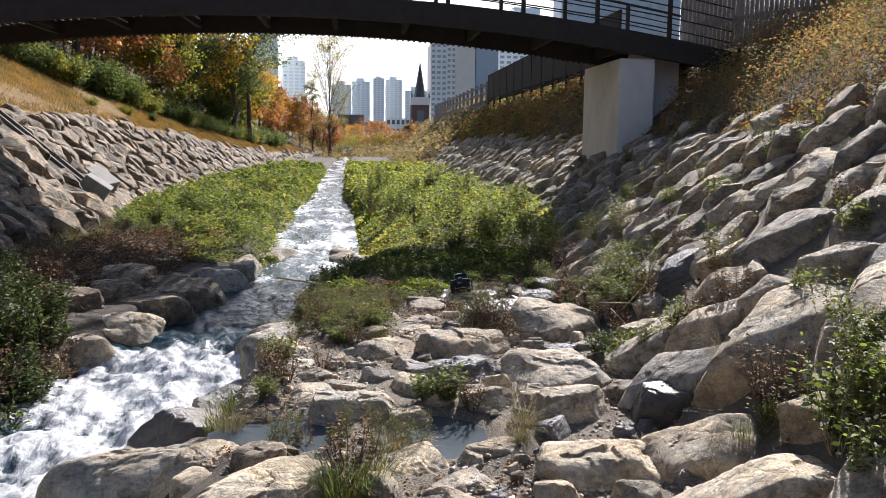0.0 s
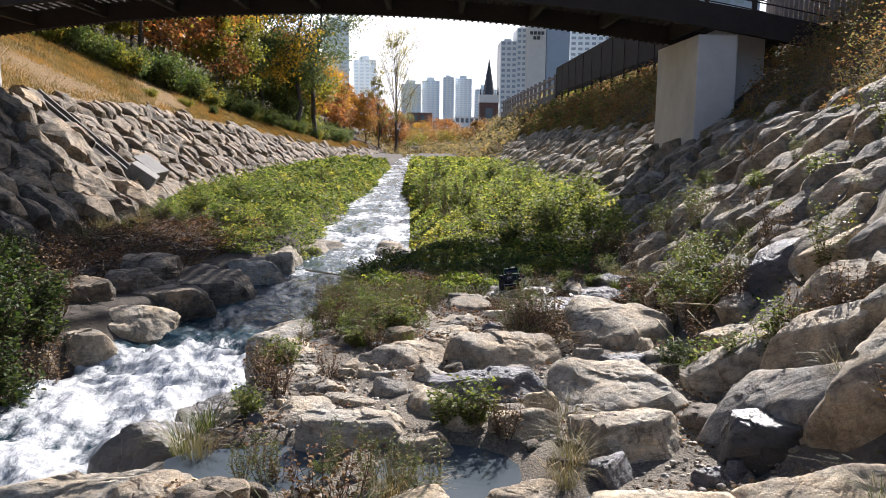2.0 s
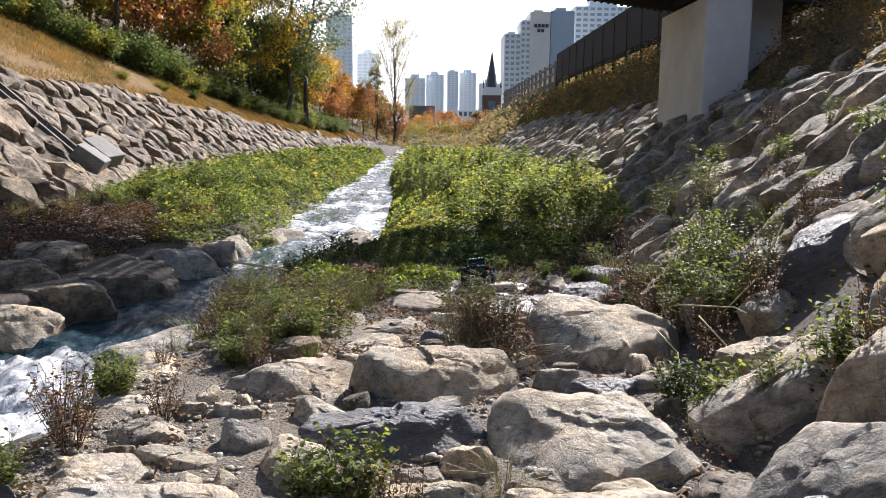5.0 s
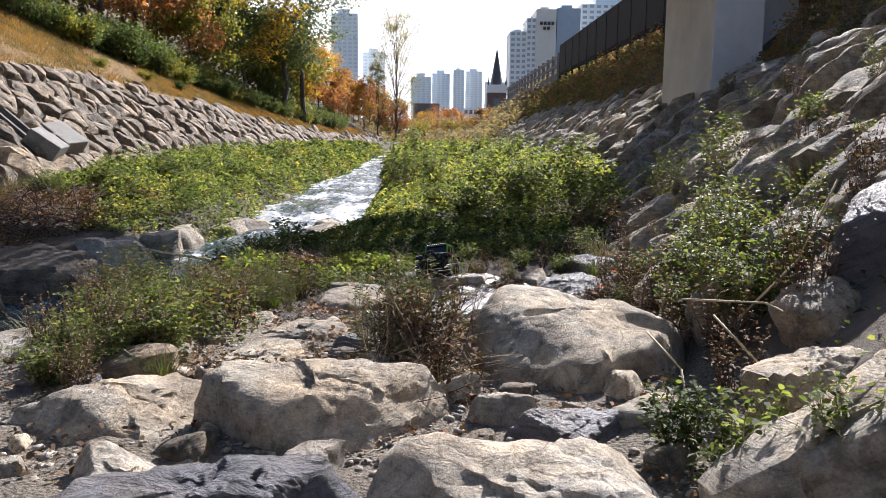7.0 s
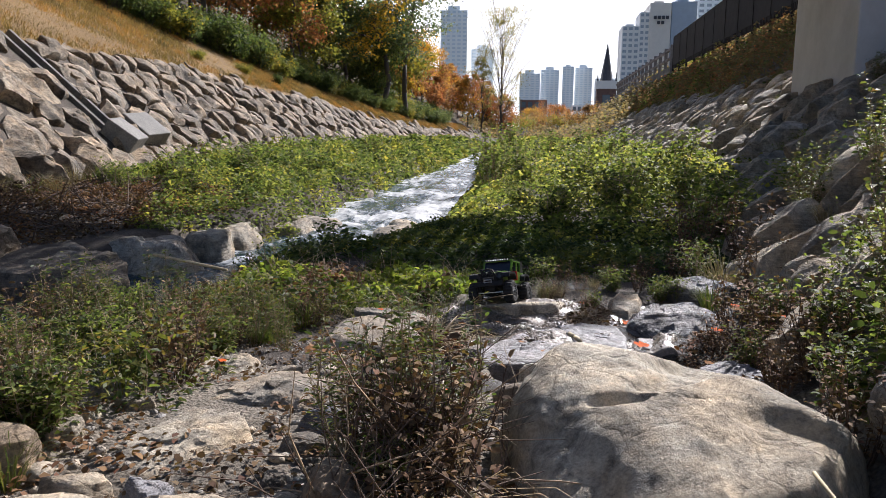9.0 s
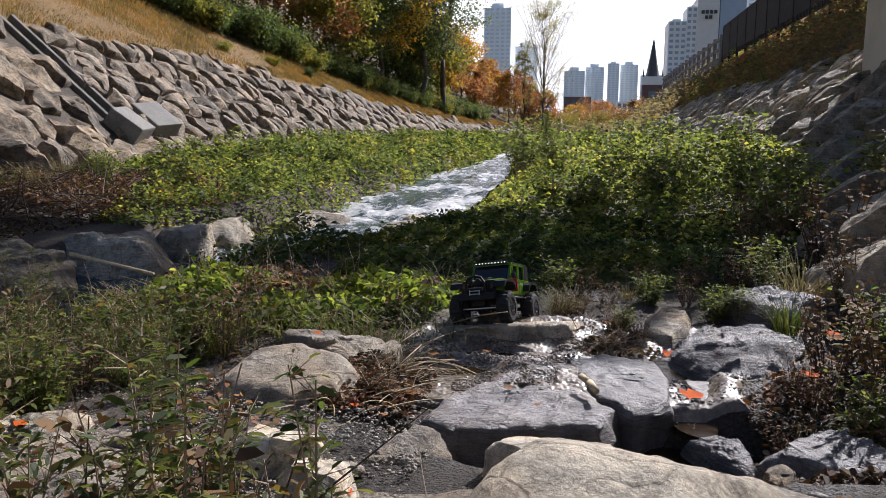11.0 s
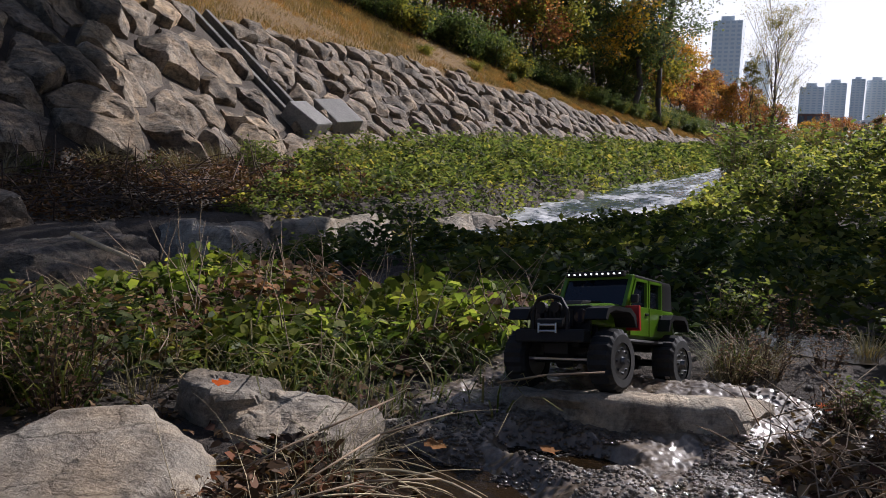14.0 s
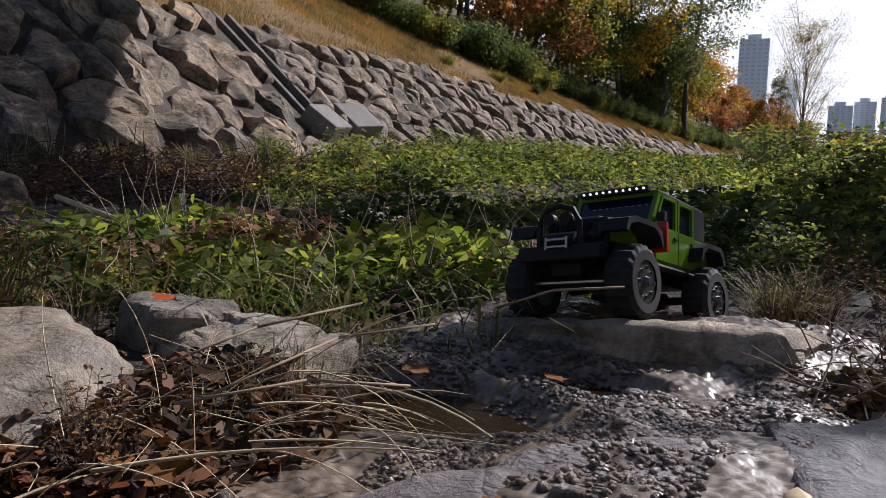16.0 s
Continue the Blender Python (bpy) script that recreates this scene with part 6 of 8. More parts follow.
# kind, x, y, size, turn
PLANTS = [
    ("leafy", 2.12, 6.2, 0.95, 0), ("leafy", 2.3, 6.0, 0.75, 80), ("shade", 2.0, 6.4, 0.7, 160),
    ("tall", 2.6, 7.9, 0.8, 0), ("tall", 2.75, 8.3, 0.75, 100), ("bright", 2.5, 7.6, 0.9, 40), ("tall", 2.85, 7.6, 0.6, 210), ("bright", 2.75, 8.8, 0.8, 200), ("dry", 2.4, 7.2, 0.7, 50), ("dry", 2.65, 7.05, 0.8, 150), ("leafy", 2.65, 8.1, 1.0, 20), ("leafy", 2.45, 7.9, 0.8, 120), ("dry", 2.3, 6.8, 0.6, 0), ("leafy", 2.55, 7.35, 0.9, 300), ("leafy", 2.8, 7.95, 0.9, 60), ("bright", 2.6, 8.5, 0.7, 10), ("leafy", 2.9, 8.6, 1.0, 140), ("dry", 2.5, 8.4, 0.8, 60), ("leafy", 2.75, 7.5, 0.7, 210), ("mugwort", 2.45, 7.4, 0.8, 0), ("dry", 2.35, 7.6, 0.7, 0), ("bright", 3.05, 9.0, 0.8, 60), ("leafy", 2.4, 8.9, 0.6, 0), ("dry", 2.35, 8.3, 0.6, 30),
    ("tall", 3.45, 10.4, 0.9, 70), ("bright", 3.6, 10.9, 1.0, 0), ("tall", 3.3, 11.3, 0.8, 250), ("bright", 3.5, 12.4, 1.1, 20),
    ("mugwort", 0.42, 8.8, 0.45, 0), ("mugwort", 0.3, 9.1, 0.45, 60), ("mugwort", 0.25, 8.9, 0.5, 140), ("mugwort", 0.2, 8.6, 0.6, 10),
    ("dry", 1.28, 7.35, 0.85, 0), ("mugwort", 1.26, 7.52, 0.9, 120), ("dry", 1.2, 7.5, 0.85, 140), ("mugwort", 1.10, 7.58, 0.85, 200), ("dry", 1.14, 7.42, 0.65, 250), ("mugwort", 1.18, 7.62, 0.9, 30), ("mugwort", 1.02, 7.5, 0.8, 70), ("mugwort", 1.30, 7.6, 0.7, 270), ("leafy", 1.15, 7.3, 0.5, 0), ("lying", 1.25, 7.5, 1.1, 0), ("lying", 1.3, 7.2, 1.0, 100), ("straw", 1.1, 7.45, 0.6, 0),
    ("leafy", -0.60, 11.5, 1.0, 0), ("shade", -0.45, 11.9, 1.0, 90), ("shade", -0.62, 11.2, 0.8, 10), ("shade", -0.3, 12.3, 0.9, 200), ("leafy", -0.35, 9.7, 0.8, 30), ("leafy", -0.6, 9.3, 0.8, 130), ("leafy", -0.15, 9.9, 0.8, 220), ("leafy", -0.85, 10.2, 0.8, 320),
    ("grass", -0.82, 7.5, 1.0, 0), ("leafy", -0.72, 7.75, 0.8, 40), ("leafy", -0.95, 7.3, 0.75, 140), ("dry", -0.6, 7.2, 0.7, 80),
    ("dry", -0.7, 6.2, 0.7, 0), ("leafy", -0.75, 6.8, 0.7, 50), ("dry", -0.55, 5.95, 0.65, 110), ("leafy", -0.65, 5.6, 0.6, 200), ("mugwort", -0.8, 6.6, 0.45, 0), ("dry", -0.3, 6.3, 0.5, 10), ("leafy", -0.62, 6.62, 0.6, 10),
    ("leafy", 0.62, 5.45, 0.85, 0), ("dry", 0.78, 5.3, 0.6, 60), ("leafy", 0.48, 5.5, 0.7, 190),
    ("straw", 1.08, 4.95, 0.7, 0), ("lying", 1.12, 5.2, 0.9, 120), ("straw", 1.0, 4.7, 0.6, 220), ("lying", 1.15, 5.6, 0.9, 50), ("lying", 1.05, 4.85, 1.0, 0),
    ("straw", 0.2, 4.65, 0.8, 0), ("mugwort", 0.25, 4.75, 0.7, 60), ("mugwort", 0.1, 4.7, 0.6, 0), ("straw", 0.3, 4.8, 0.7, 90), ("mugwort", 0.35, 4.65, 0.65, 140),
    ("mugwort", -0.4, 4.85, 0.7, 0), ("dry", -0.35, 4.9, 0.45, 90), ("mugwort", -0.5, 4.75, 0.5, 70), ("leafy", -0.15, 5.0, 0.35, 170), ("dry", -0.5, 5.1, 0.35, 10), ("mugwort", -0.1, 4.9, 0.55, 210),
    ("grass", -0.1, 4.0, 1.3, 0), ("grass", 0.05, 4.1, 1.2, 90), ("dry", -0.05, 4.2, 0.9, 0), ("grass", -1.0, 5.5, 1.0, 0), ("grass", -0.95, 5.75, 0.9, 40), ("straw", -0.85, 5.2, 0.9, 100),
    ("bright", 2.3, 3.45, 1.1, 0), ("bright", 2.45, 3.3, 1.2, 100), ("tall", 2.5, 3.6, 0.8, 0), ("bright", 2.65, 3.9, 0.9, 200), ("dry", 2.3, 4.1, 1.0, 20), ("bright", 2.2, 3.0, 0.9, 20), ("tall", 2.75, 4.3, 0.6, 120), ("bright", 2.9, 4.9, 0.7, 60),
    ("grass", 2.12, 4.05, 0.9, 0), ("straw", 2.45, 5.0, 0.8, 0), ("dry", 2.75, 5.6, 0.8, 0), ("tall", 3.0, 6.4, 0.7, 0), ("grass", 2.9, 7.2, 0.9, 0), ("dry", 3.2, 7.7, 0.8, 30), ("grass", 3.3, 8.6, 1.0, 0), ("straw", 3.5, 9.3, 1.0, 0),
    ("leafy", -4.2, 10.0, 1.7, 0), ("leafy", -3.9, 9.3, 1.8, 90), ("leafy", -4.4, 9.0, 1.9, 200), ("leafy", -3.8, 8.6, 1.6, 300), ("leafy", -4.2, 8.2, 1.8, 20), ("leafy", -3.35, 8.0, 1.7, 120), ("leafy", -3.5, 7.3, 1.8, 20), ("leafy", -3.3, 8.7, 1.5, 220), ("leafy", -3.7, 6.8, 1.9, 0), ("leafy", -3.2, 7.6, 1.4, 280), ("leafy", -3.9, 7.6, 2.0, 70), ("dry", -3.3, 7.2, 1.5, 0), ("leafy", -3.15, 8.4, 1.2, 30), ("leafy", -4.5, 9.7, 1.8, 50), ("dry", -3.7, 9.7, 1.5, 0), ("leafy", -4.6, 10.7, 1.6, 0), ("dry", -4.0, 10.8, 1.3, 0), ("leafy", -3.15, 6.9, 1.6, 40), ("leafy", -3.05, 7.5, 1.5, 200), ("dry", -3.1, 6.3, 1.4, 80), ("leafy", -3.35, 6.2, 1.7, 300), ("dry", -3.0, 8.0, 1.2, 10), ("leafy", -3.5, 5.5, 1.8, 100), ("dry", -3.3, 5.3, 1.4, 0), ("leafy", -3.25, 8.55, 1.2, 260), ("dry", -3.25, 8.9, 1.0, 160),
    ("bright", 0.7, 18.5, 1.8, 0), ("bright", 1.2, 17.5, 1.6, 90), ("bright", 2.5, 15.5, 1.9, 30), ("bright", 3.0, 14.5, 1.6, 130), ("bright", 1.9, 16.5, 1.5, 230), ("bright", 0.3, 22, 2.4, 0), ("bright", 3.6, 18.0, 2.0, 30),
    ("bright", 1.0, 20, 1.6, 10), ("leafy", 2.0, 18.5, 2.2, 0), ("leafy", 1.2, 15.2, 1.8, 40), ("leafy", 2.3, 14.2, 2.0, 140), ("leafy", 3.2, 13.4, 2.0, 200), ("leafy", 2.8, 16.6, 2.2, 10), ("leafy", 1.6, 13.6, 1.5, 0), ("leafy", 2.9, 12.4, 1.6, 60), ("bright", 1.6, 23, 2.0, 0), ("bright", 2.6, 21, 2.0, 60), ("bright", 0.6, 26, 2.4, 0), ("bright", 2.4, 27, 2.2, 100), ("bright", 3.2, 24, 2.2, 0),
    ("leafy", -3.4, 16.0, 1.6, 0), ("leafy", -2.7, 17.2, 1.5, 100), ("leafy", -4.3, 17.4, 1.6, 50), ("leafy", -3.6, 18.8, 1.8, 10), ("leafy", -2.8, 20, 1.6, 0), ("bright", -4.8, 19.2, 1.3, 0), ("leafy", -4.2, 21, 1.9, 120), ("bright", -3.2, 23, 1.5, 0), ("leafy", -4.6, 24.5, 2.0, 20), ("bright", -3.0, 26.5, 1.8, 0), ("leafy", -2.9, 15.3, 1.2, 230), ("bright", -4.0, 15.4, 1.0, 0), ("leafy", -4.6, 16.2, 1.3, 0),
    ("bright", 0.35, 10.9, 0.65, 0), ("leafy", 0.8, 10.6, 0.8, 0), ("bright", -0.2, 11.1, 0.7, 80), ("leafy", 0.4, 10.35, 0.75, 160), ("leafy", 1.05, 10.5, 0.8, 60), ("leafy", -0.5, 10.6, 0.8, 100), ("leafy", 0.1, 10.3, 0.8, 240), ("leafy", 1.0, 10.9, 0.8, 10),
    ("grass", 0.95, 10.15, 0.7, 0), ("grass", 0.75, 10.05, 0.8, 60), ("grass", 0.5, 10.0, 0.8, 120), ("grass", 0.2, 9.95, 0.8, 220), ("grass", 1.08, 10.2, 0.6, 200), ("grass", -0.1, 9.8, 0.9, 10),
    ("leafy", 0.3, 7.4, 0.6, 0), ("dry", 0.5, 7.3, 0.5, 40), ("mugwort", 0.15, 7.6, 0.65, 0), ("leafy", -0.05, 7.35, 0.6, 100), ("dry", 0.0, 7.5, 0.6, 200), ("leafy", -0.3, 7.5, 0.65, 30), ("mugwort", -0.2, 7.9, 0.7, 60), ("grass", 0.4, 7.6, 0.8, 0), ("leafy", 0.55, 7.9, 0.6, 10), ("mugwort", 0.45, 8.0, 0.7, 120), ("dry", 0.65, 7.7, 0.5, 0), ("grass", 0.2, 7.25, 0.7, 50), ("mugwort", 0.6, 8.25, 0.75, 0), ("leafy", 0.05, 8.15, 0.6, 0), ("dry", 0.75, 8.0, 0.5, 220), ("mugwort", 0.3, 8.35, 0.7, 10), ("straw", 0.7, 7.5, 0.6, 0), ("grass", -0.15, 7.2, 0.8, 0), ("leafy", 0.2, 8.6, 0.6, 90), ("leafy", -0.25, 8.5, 0.7, 0), ("leafy", -0.5, 8.2, 0.7, 100), ("mugwort", -0.4, 8.7, 0.8, 0), ("dry", -0.6, 8.6, 0.7, 0), ("grass", -0.65, 8.0, 0.9, 0),
    ("grass", 0.35, 9.35, 0.9, 0), ("grass", 0.1, 9.1, 0.9, 50), ("lying", 0.40, 9.5, 0.6, 100), ("grass", 0.3, 8.95, 0.5, 0), ("grass", -0.3, 9.3, 1.0, 10), ("straw", 0.0, 8.6, 0.8, 200), ("dry", 0.3, 8.2, 0.7, 100), ("grass", 0.1, 8.0, 0.8, 20), ("dry", 0.4, 9.3, 0.5, 10),
    ("lying", 0.98, 9.24, 0.5, 0), ("lying", 1.02, 9.34, 0.5, 100), ("lying", 1.04, 9.12, 0.45, 200), ("lying", 0.98, 9.45, 0.6, 10),
    ("grass", 1.55, 10.3, 0.6, 0), ("dry", 1.56, 10.2, 0.5, 0), ("dry", 1.63, 10.3, 0.5, 100), ("straw", 1.54, 10.24, 0.75, 30), ("straw", 1.6, 10.34, 0.8, 60), ("lying", 1.58, 10.2, 0.5, 0), ("dry", 1.75, 10.45, 0.5, 30), ("leafy", 1.95, 10.55, 0.5, 90), ("dry", 2.12, 10.6, 0.6, 0), ("straw", 1.85, 10.65, 0.6, 0), ("dry", 1.95, 10.8, 0.6, 200), ("dry", 1.65, 10.7, 0.6, 80), ("leafy", 1.5, 10.65, 0.6, 0), ("dry", 2.2, 10.95, 0.7, 0), ("dry", 1.02, 9.02, 0.22, 120), ("dry", 1.08, 8.97, 0.2, 20), ("lying", 1.06, 9.25, 0.6, 310), ("dry", 1.78, 9.98, 0.3, 160), ("leafy", 1.80, 10.02, 0.35, 0), ("lying", 1.84, 9.75, 0.35, 20), ("dry", 1.86, 9.8, 0.25, 20), ("leafy", 2.2, 10.25, 0.5, 40), ("bright", 2.3, 10.2, 0.4, 0),
    ("dry", 2.42, 9.35, 0.7, 0), ("dry", 2.2, 8.86, 0.35, 40), ("dry", 2.3, 9.05, 0.4, 140), ("dry", 2.38, 8.8, 0.4, 250), ("lying", 2.28, 8.95, 0.5, 0), ("dry", 2.5, 9.0, 0.8, 90), ("leafy", 2.6, 9.5, 0.8, 0), ("dry", 2.75, 10.2, 0.9, 10), ("straw", 2.6, 10.5, 1.0, 0), ("dry", 2.4, 10.9, 0.9, 0), ("grass", 2.45, 10.05, 0.8, 0), ("bright", 2.5, 10.7, 0.7, 0), ("dry", 2.9, 11.2, 1.2, 0), ("dry", 2.6, 11.5, 1.1, 60),
    ("straw", -4.6, 15.0, 1.4, 0), ("straw", -4.9, 14.2, 1.5, 40), ("grass", -4.7, 14.6, 1.4, 100), ("straw", -5.0, 16.0, 1.5, 0), ("grass", -4.9, 13.4, 1.5, 0), ("straw", -4.6, 12.8, 1.4, 10), ("grass", -5.2, 17.0, 1.6, 0),
]
_br = random.Random(92)
for _ in range(46):
    bx, by = _br.uniform(-0.75, 0.40), _br.uniform(7.0, 9.4)
    if bx > 0.15 and by < 7.9:
        continue
    PLANTS.append((_br.choice(("mugwort", "leafy", "dry", "mugwort", "leafy", "grass")), bx, by, _br.uniform(0.4, 0.75), _br.uniform(0, 360)))
_br = random.Random(91)
for _ in range(64):
    by, bs = _br.uniform(2.6, 15), _br.uniform(0.4, 3.2)
    PLANTS.append((_br.choice(("bright", "grass", "dry", "leafy", "straw", "bright", "tall")), table(TOE_R, by) + bs * 0.773, by, _br.uniform(0.4, 0.85), _br.uniform(0, 360)))
first = {}
for kind, x, y, k, turn in PLANTS:
    # Far-bank weeds use the copy with shade darkened into its leaf colour.
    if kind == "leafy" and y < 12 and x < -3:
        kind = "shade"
    if kind in ("dry", "straw") and 1.4 < x < 2.5 and 10.1 < y < 11.1:
        k *= 0.62
    if x > 0.9 and 12 < y < 16:
        k *= 0.6 if x < 1.6 else 0.85
    if kind in ("leafy", "bright", "grass") and 9.6 < y < 11.45 and x < 1.3:
        k *= 0.5
    if 0.26 < x < 0.98 and 7.25 < y < 8.7 or x < -0.68 and -1.5 < x and 9.5 < y < 11.9:
        continue
    if 0.45 < x < 1.35 and 7.75 < y < 8.86:
        continue
    if -1.1 < x < -0.5 and 7.0 < y < 8.0:
        k *= 0.5
    src = KINDS[kind]
    m = pose(x, y, ground_at(x, y), 0, 0, turn) @ Matrix.Scale(k, 4)
    if kind not in first:
        first[kind] = src
        src.matrix_world = m
    else:
        o = copy_thing(src, m)
        o.matrix_basis = m


# ---- fallen leaves, sticks and straws ----
M_ORANGELEAF = plain("orange_leaf", (0.50, 0.09, 0.012), 0.85, 0, 0.3, 30, spec=0.1)
M_BROWNLEAF = plain("brown_leaf", (0.22, 0.10, 0.035), 0.85, 0, 0.3, 30, spec=0.1)


def fallen_leaf(x, y, z, size, yaw, mat, label, tilt=12):
    bm = bmesh.new()
    n = 14
    c = bm.verts.new((0, 0, 0))
    ring = []
    for i in range(n):
        a = i / n * math.tau
        r = size * (0.5 + 0.13 * math.cos(5 * a)) * (1 if i % 2 else 0.8)
        ring.append(bm.verts.new((r * 1.35 * math.cos(a), r * math.sin(a), 0.25 * size * (r / size) ** 2 * (1.6 if i % 3 else 0.4))))
    for i in range(n):
        bm.faces.new((c, ring[i], ring[(i + 1) % n]))
    ob = part("fallen_leaf", bm, mat, None, "", True)
    ob.matrix_world = pose(x, y, z, tilt, tilt * 0.5, yaw)
    return tagged(ob, label, "leaf", "fallen leaves")


OL, BL = "bright orange fallen leaf on wet stone", "curled brown fallen leaf"
for x, y, z, s, yaw, mt, lb in [(1.97, 9.66, -0.06, 0.075, 10, M_ORANGELEAF, OL), (1.98, 9.12, -0.03, 0.085, 30, M_ORANGELEAF, OL), (0.72, 9.40, 0.018, 0.04, 70, M_ORANGELEAF, OL), (0.55, 9.9, -0.03, 0.04, 0, M_ORANGELEAF, OL), (0.25, 9.98, -0.01, 0.04, 60, M_ORANGELEAF, OL),
        (1.55, 8.93, -0.03, 0.05, 40, M_BROWNLEAF, BL), (1.62, 10.0, -0.05, 0.05, 0, M_BROWNLEAF, BL), (1.75, 10.02, -0.04, 0.05, 50, M_ORANGELEAF, OL), (1.3, 9.6, -0.07, 0.05, 100, M_BROWNLEAF, BL), (1.12, 9.5, -0.06, 0.045, 0, M_BROWNLEAF, BL), (1.02, 8.86, -0.04, 0.035, 80, M_ORANGELEAF, OL), (1.12, 8.80, -0.04, 0.04, 130, M_BROWNLEAF, BL),
        (2.3, 9.1, 0.06, 0.06, 20, M_ORANGELEAF, OL), (2.38, 9.2, 0.08, 0.05, 60, M_BROWNLEAF, BL), (2.5, 9.6, 0.05, 0.07, 10, M_BROWNLEAF, BL), (2.45, 9.45, 0.1, 0.05, 10, M_ORANGELEAF, OL), (2.6, 9.15, 0.12, 0.05, 10, M_ORANGELEAF, OL),
        (2.0, 7.75, 0.29, 0.03, 0, M_BROWNLEAF, BL), (0.6, 8.6, 0.03, 0.05, 0, M_BROWNLEAF, BL), (0.3, 8.4, 0.02, 0.04, 50, M_ORANGELEAF, OL), (1.2, 8.2, 0.02, 0.04, 90, M_ORANGELEAF, OL), (1.44, 9.06, -0.025, 0.03, 40, M_BROWNLEAF, BL), (1.16, 8.97, -0.03, 0.04, 0, M_BROWNLEAF, BL), (1.10, 8.98, -0.03, 0.035, 70, M_BROWNLEAF, BL), (1.05, 9.02, -0.02, 0.04, 160, M_BROWNLEAF, BL)]:
    fallen_leaf(x, y, z, s * 0.75, yaw, mt, lb)


def stick(points, r, mat, label):
    bm = bmesh.new()
    for a, b in zip(points, points[1:]):
        add_rod(bm, a, b, r, r * 0.85, 6)
    return tagged(part("stick", bm, mat, None, "", True), label, "stick", "sticks on the bank")


stick([(1.655, 9.10, 0.012), (1.68, 9.04, 0.014), (1.70, 8.97, 0.012)], 0.011, M_STRAW, "short broken pale stick on a wet slab")
stick([(2.45, 7.2, 0.3), (2.62, 7.1, 0.55), (2.72, 7.05, 0.85)], 0.0045, M_STRAW, "pale bent dry stem")
stick([(2.2, 7.1, 0.4), (2.45, 6.95, 0.42), (2.62, 6.85, 0.34)], 0.0045, M_STRAW, "pale bent dry stem")
stick([(2.2, 6.75, 0.42), (2.3, 6.6, 0.3), (2.36, 6.5, 0.1)], 0.0045, M_STRAW, "pale bent dry stem")
stick([(2.05, 7.0, 0.3), (2.12, 6.8, 0.22), (2.13, 6.7, 0.05)], 0.004, M_STRAW, "pale bent dry stem")
stick([(1.15, 9.72, 0.0), (1.27, 9.66, 0.05), (1.37, 9.70, 0.06)], 0.0022, M_TWIG, "thin grey twig caught under the toy car")
for _a, _b, _c in (((1.06, 9.10, -0.02), (1.12, 9.30, 0.025), (1.17, 9.46, 0.02)), ((1.09, 9.06, 0.0), (1.17, 9.17, 0.01), (1.24, 9.27, -0.01)), ((0.98, 9.12, 0.0), (1.06, 9.22, 0.045), (1.09, 9.40, 0.05)), ((1.10, 9.22, -0.03), (1.16, 9.24, -0.03), (1.25, 9.25, -0.05))):
    stick([_a, _b, _c], 0.0019, M_TWIG, "pale dry stalk lying over the litter")
stick([(-1.1, 10.6, 0.05), (-0.5, 10.4, 0.0)], 0.012, M_STRAW, "pale stick lying in the herbs")


def long_straws():
    """Thin dry stalks, each one bending over in an arc."""
    rnd = random.Random(12)
    vs, fs = [], []
    for _ in range(64):
        p = Vector((rnd.gauss(1.05, 0.07), rnd.gauss(9.12, 0.15), 0))
        p.z = height(p.x, p.y) + rnd.uniform(0, 0.04)
        d = Vector((rnd.gauss(0.4, 0.6), rnd.gauss(0.0, 0.5), abs(rnd.gauss(0.15, 0.45)))).normalized()
        ln, w = rnd.uniform(0.10, 0.34), rnd.uniform(0.0007, 0.0015) * (1.6 if rnd.random() < 0.12 else 1)
        if rnd.random() < 0.3:
            d, w, ln = Vector((rnd.gauss(0.55, 0.35), rnd.gauss(0.7, 0.3), 0.12)).normalized(), w * 1.9, ln * 1.15
        sag, side = rnd.uniform(0.05, 0.28), Vector((rnd.gauss(0, 0.12), rnd.gauss(0, 0.12), 0))
        seg = 7
        for i in range(seg + 1):
            c = p.copy()
            a = d.orthogonal().normalized()
            b = d.cross(a)
            r = w * (1 - 0.7 * i / seg)
            k = len(vs)
            vs += [tuple(c + (a * math.cos(q * math.tau / 3) + b * math.sin(q * math.tau / 3)) * r) for q in range(3)]
            if i:
                fs += [(k - 3 + q, k - 3 + (q + 1) % 3, k + (q + 1) % 3, k + q) for q in range(3)]
            p += d * (ln / seg)
            d = (d + side + Vector((0, 0, -sag))).normalized()
            low = height(p.x, p.y) + 0.012
            if p.z < low:
                p.z = low
                d.z = max(d.z, 0.0)
                d.normalize()
    tagged(new("loose_straws", mesh("loose_straws", vs, fs, M_STRAW, True)), "loose pale dry straws lying over the rocks", "straw", kind="stuff")


long_straws()

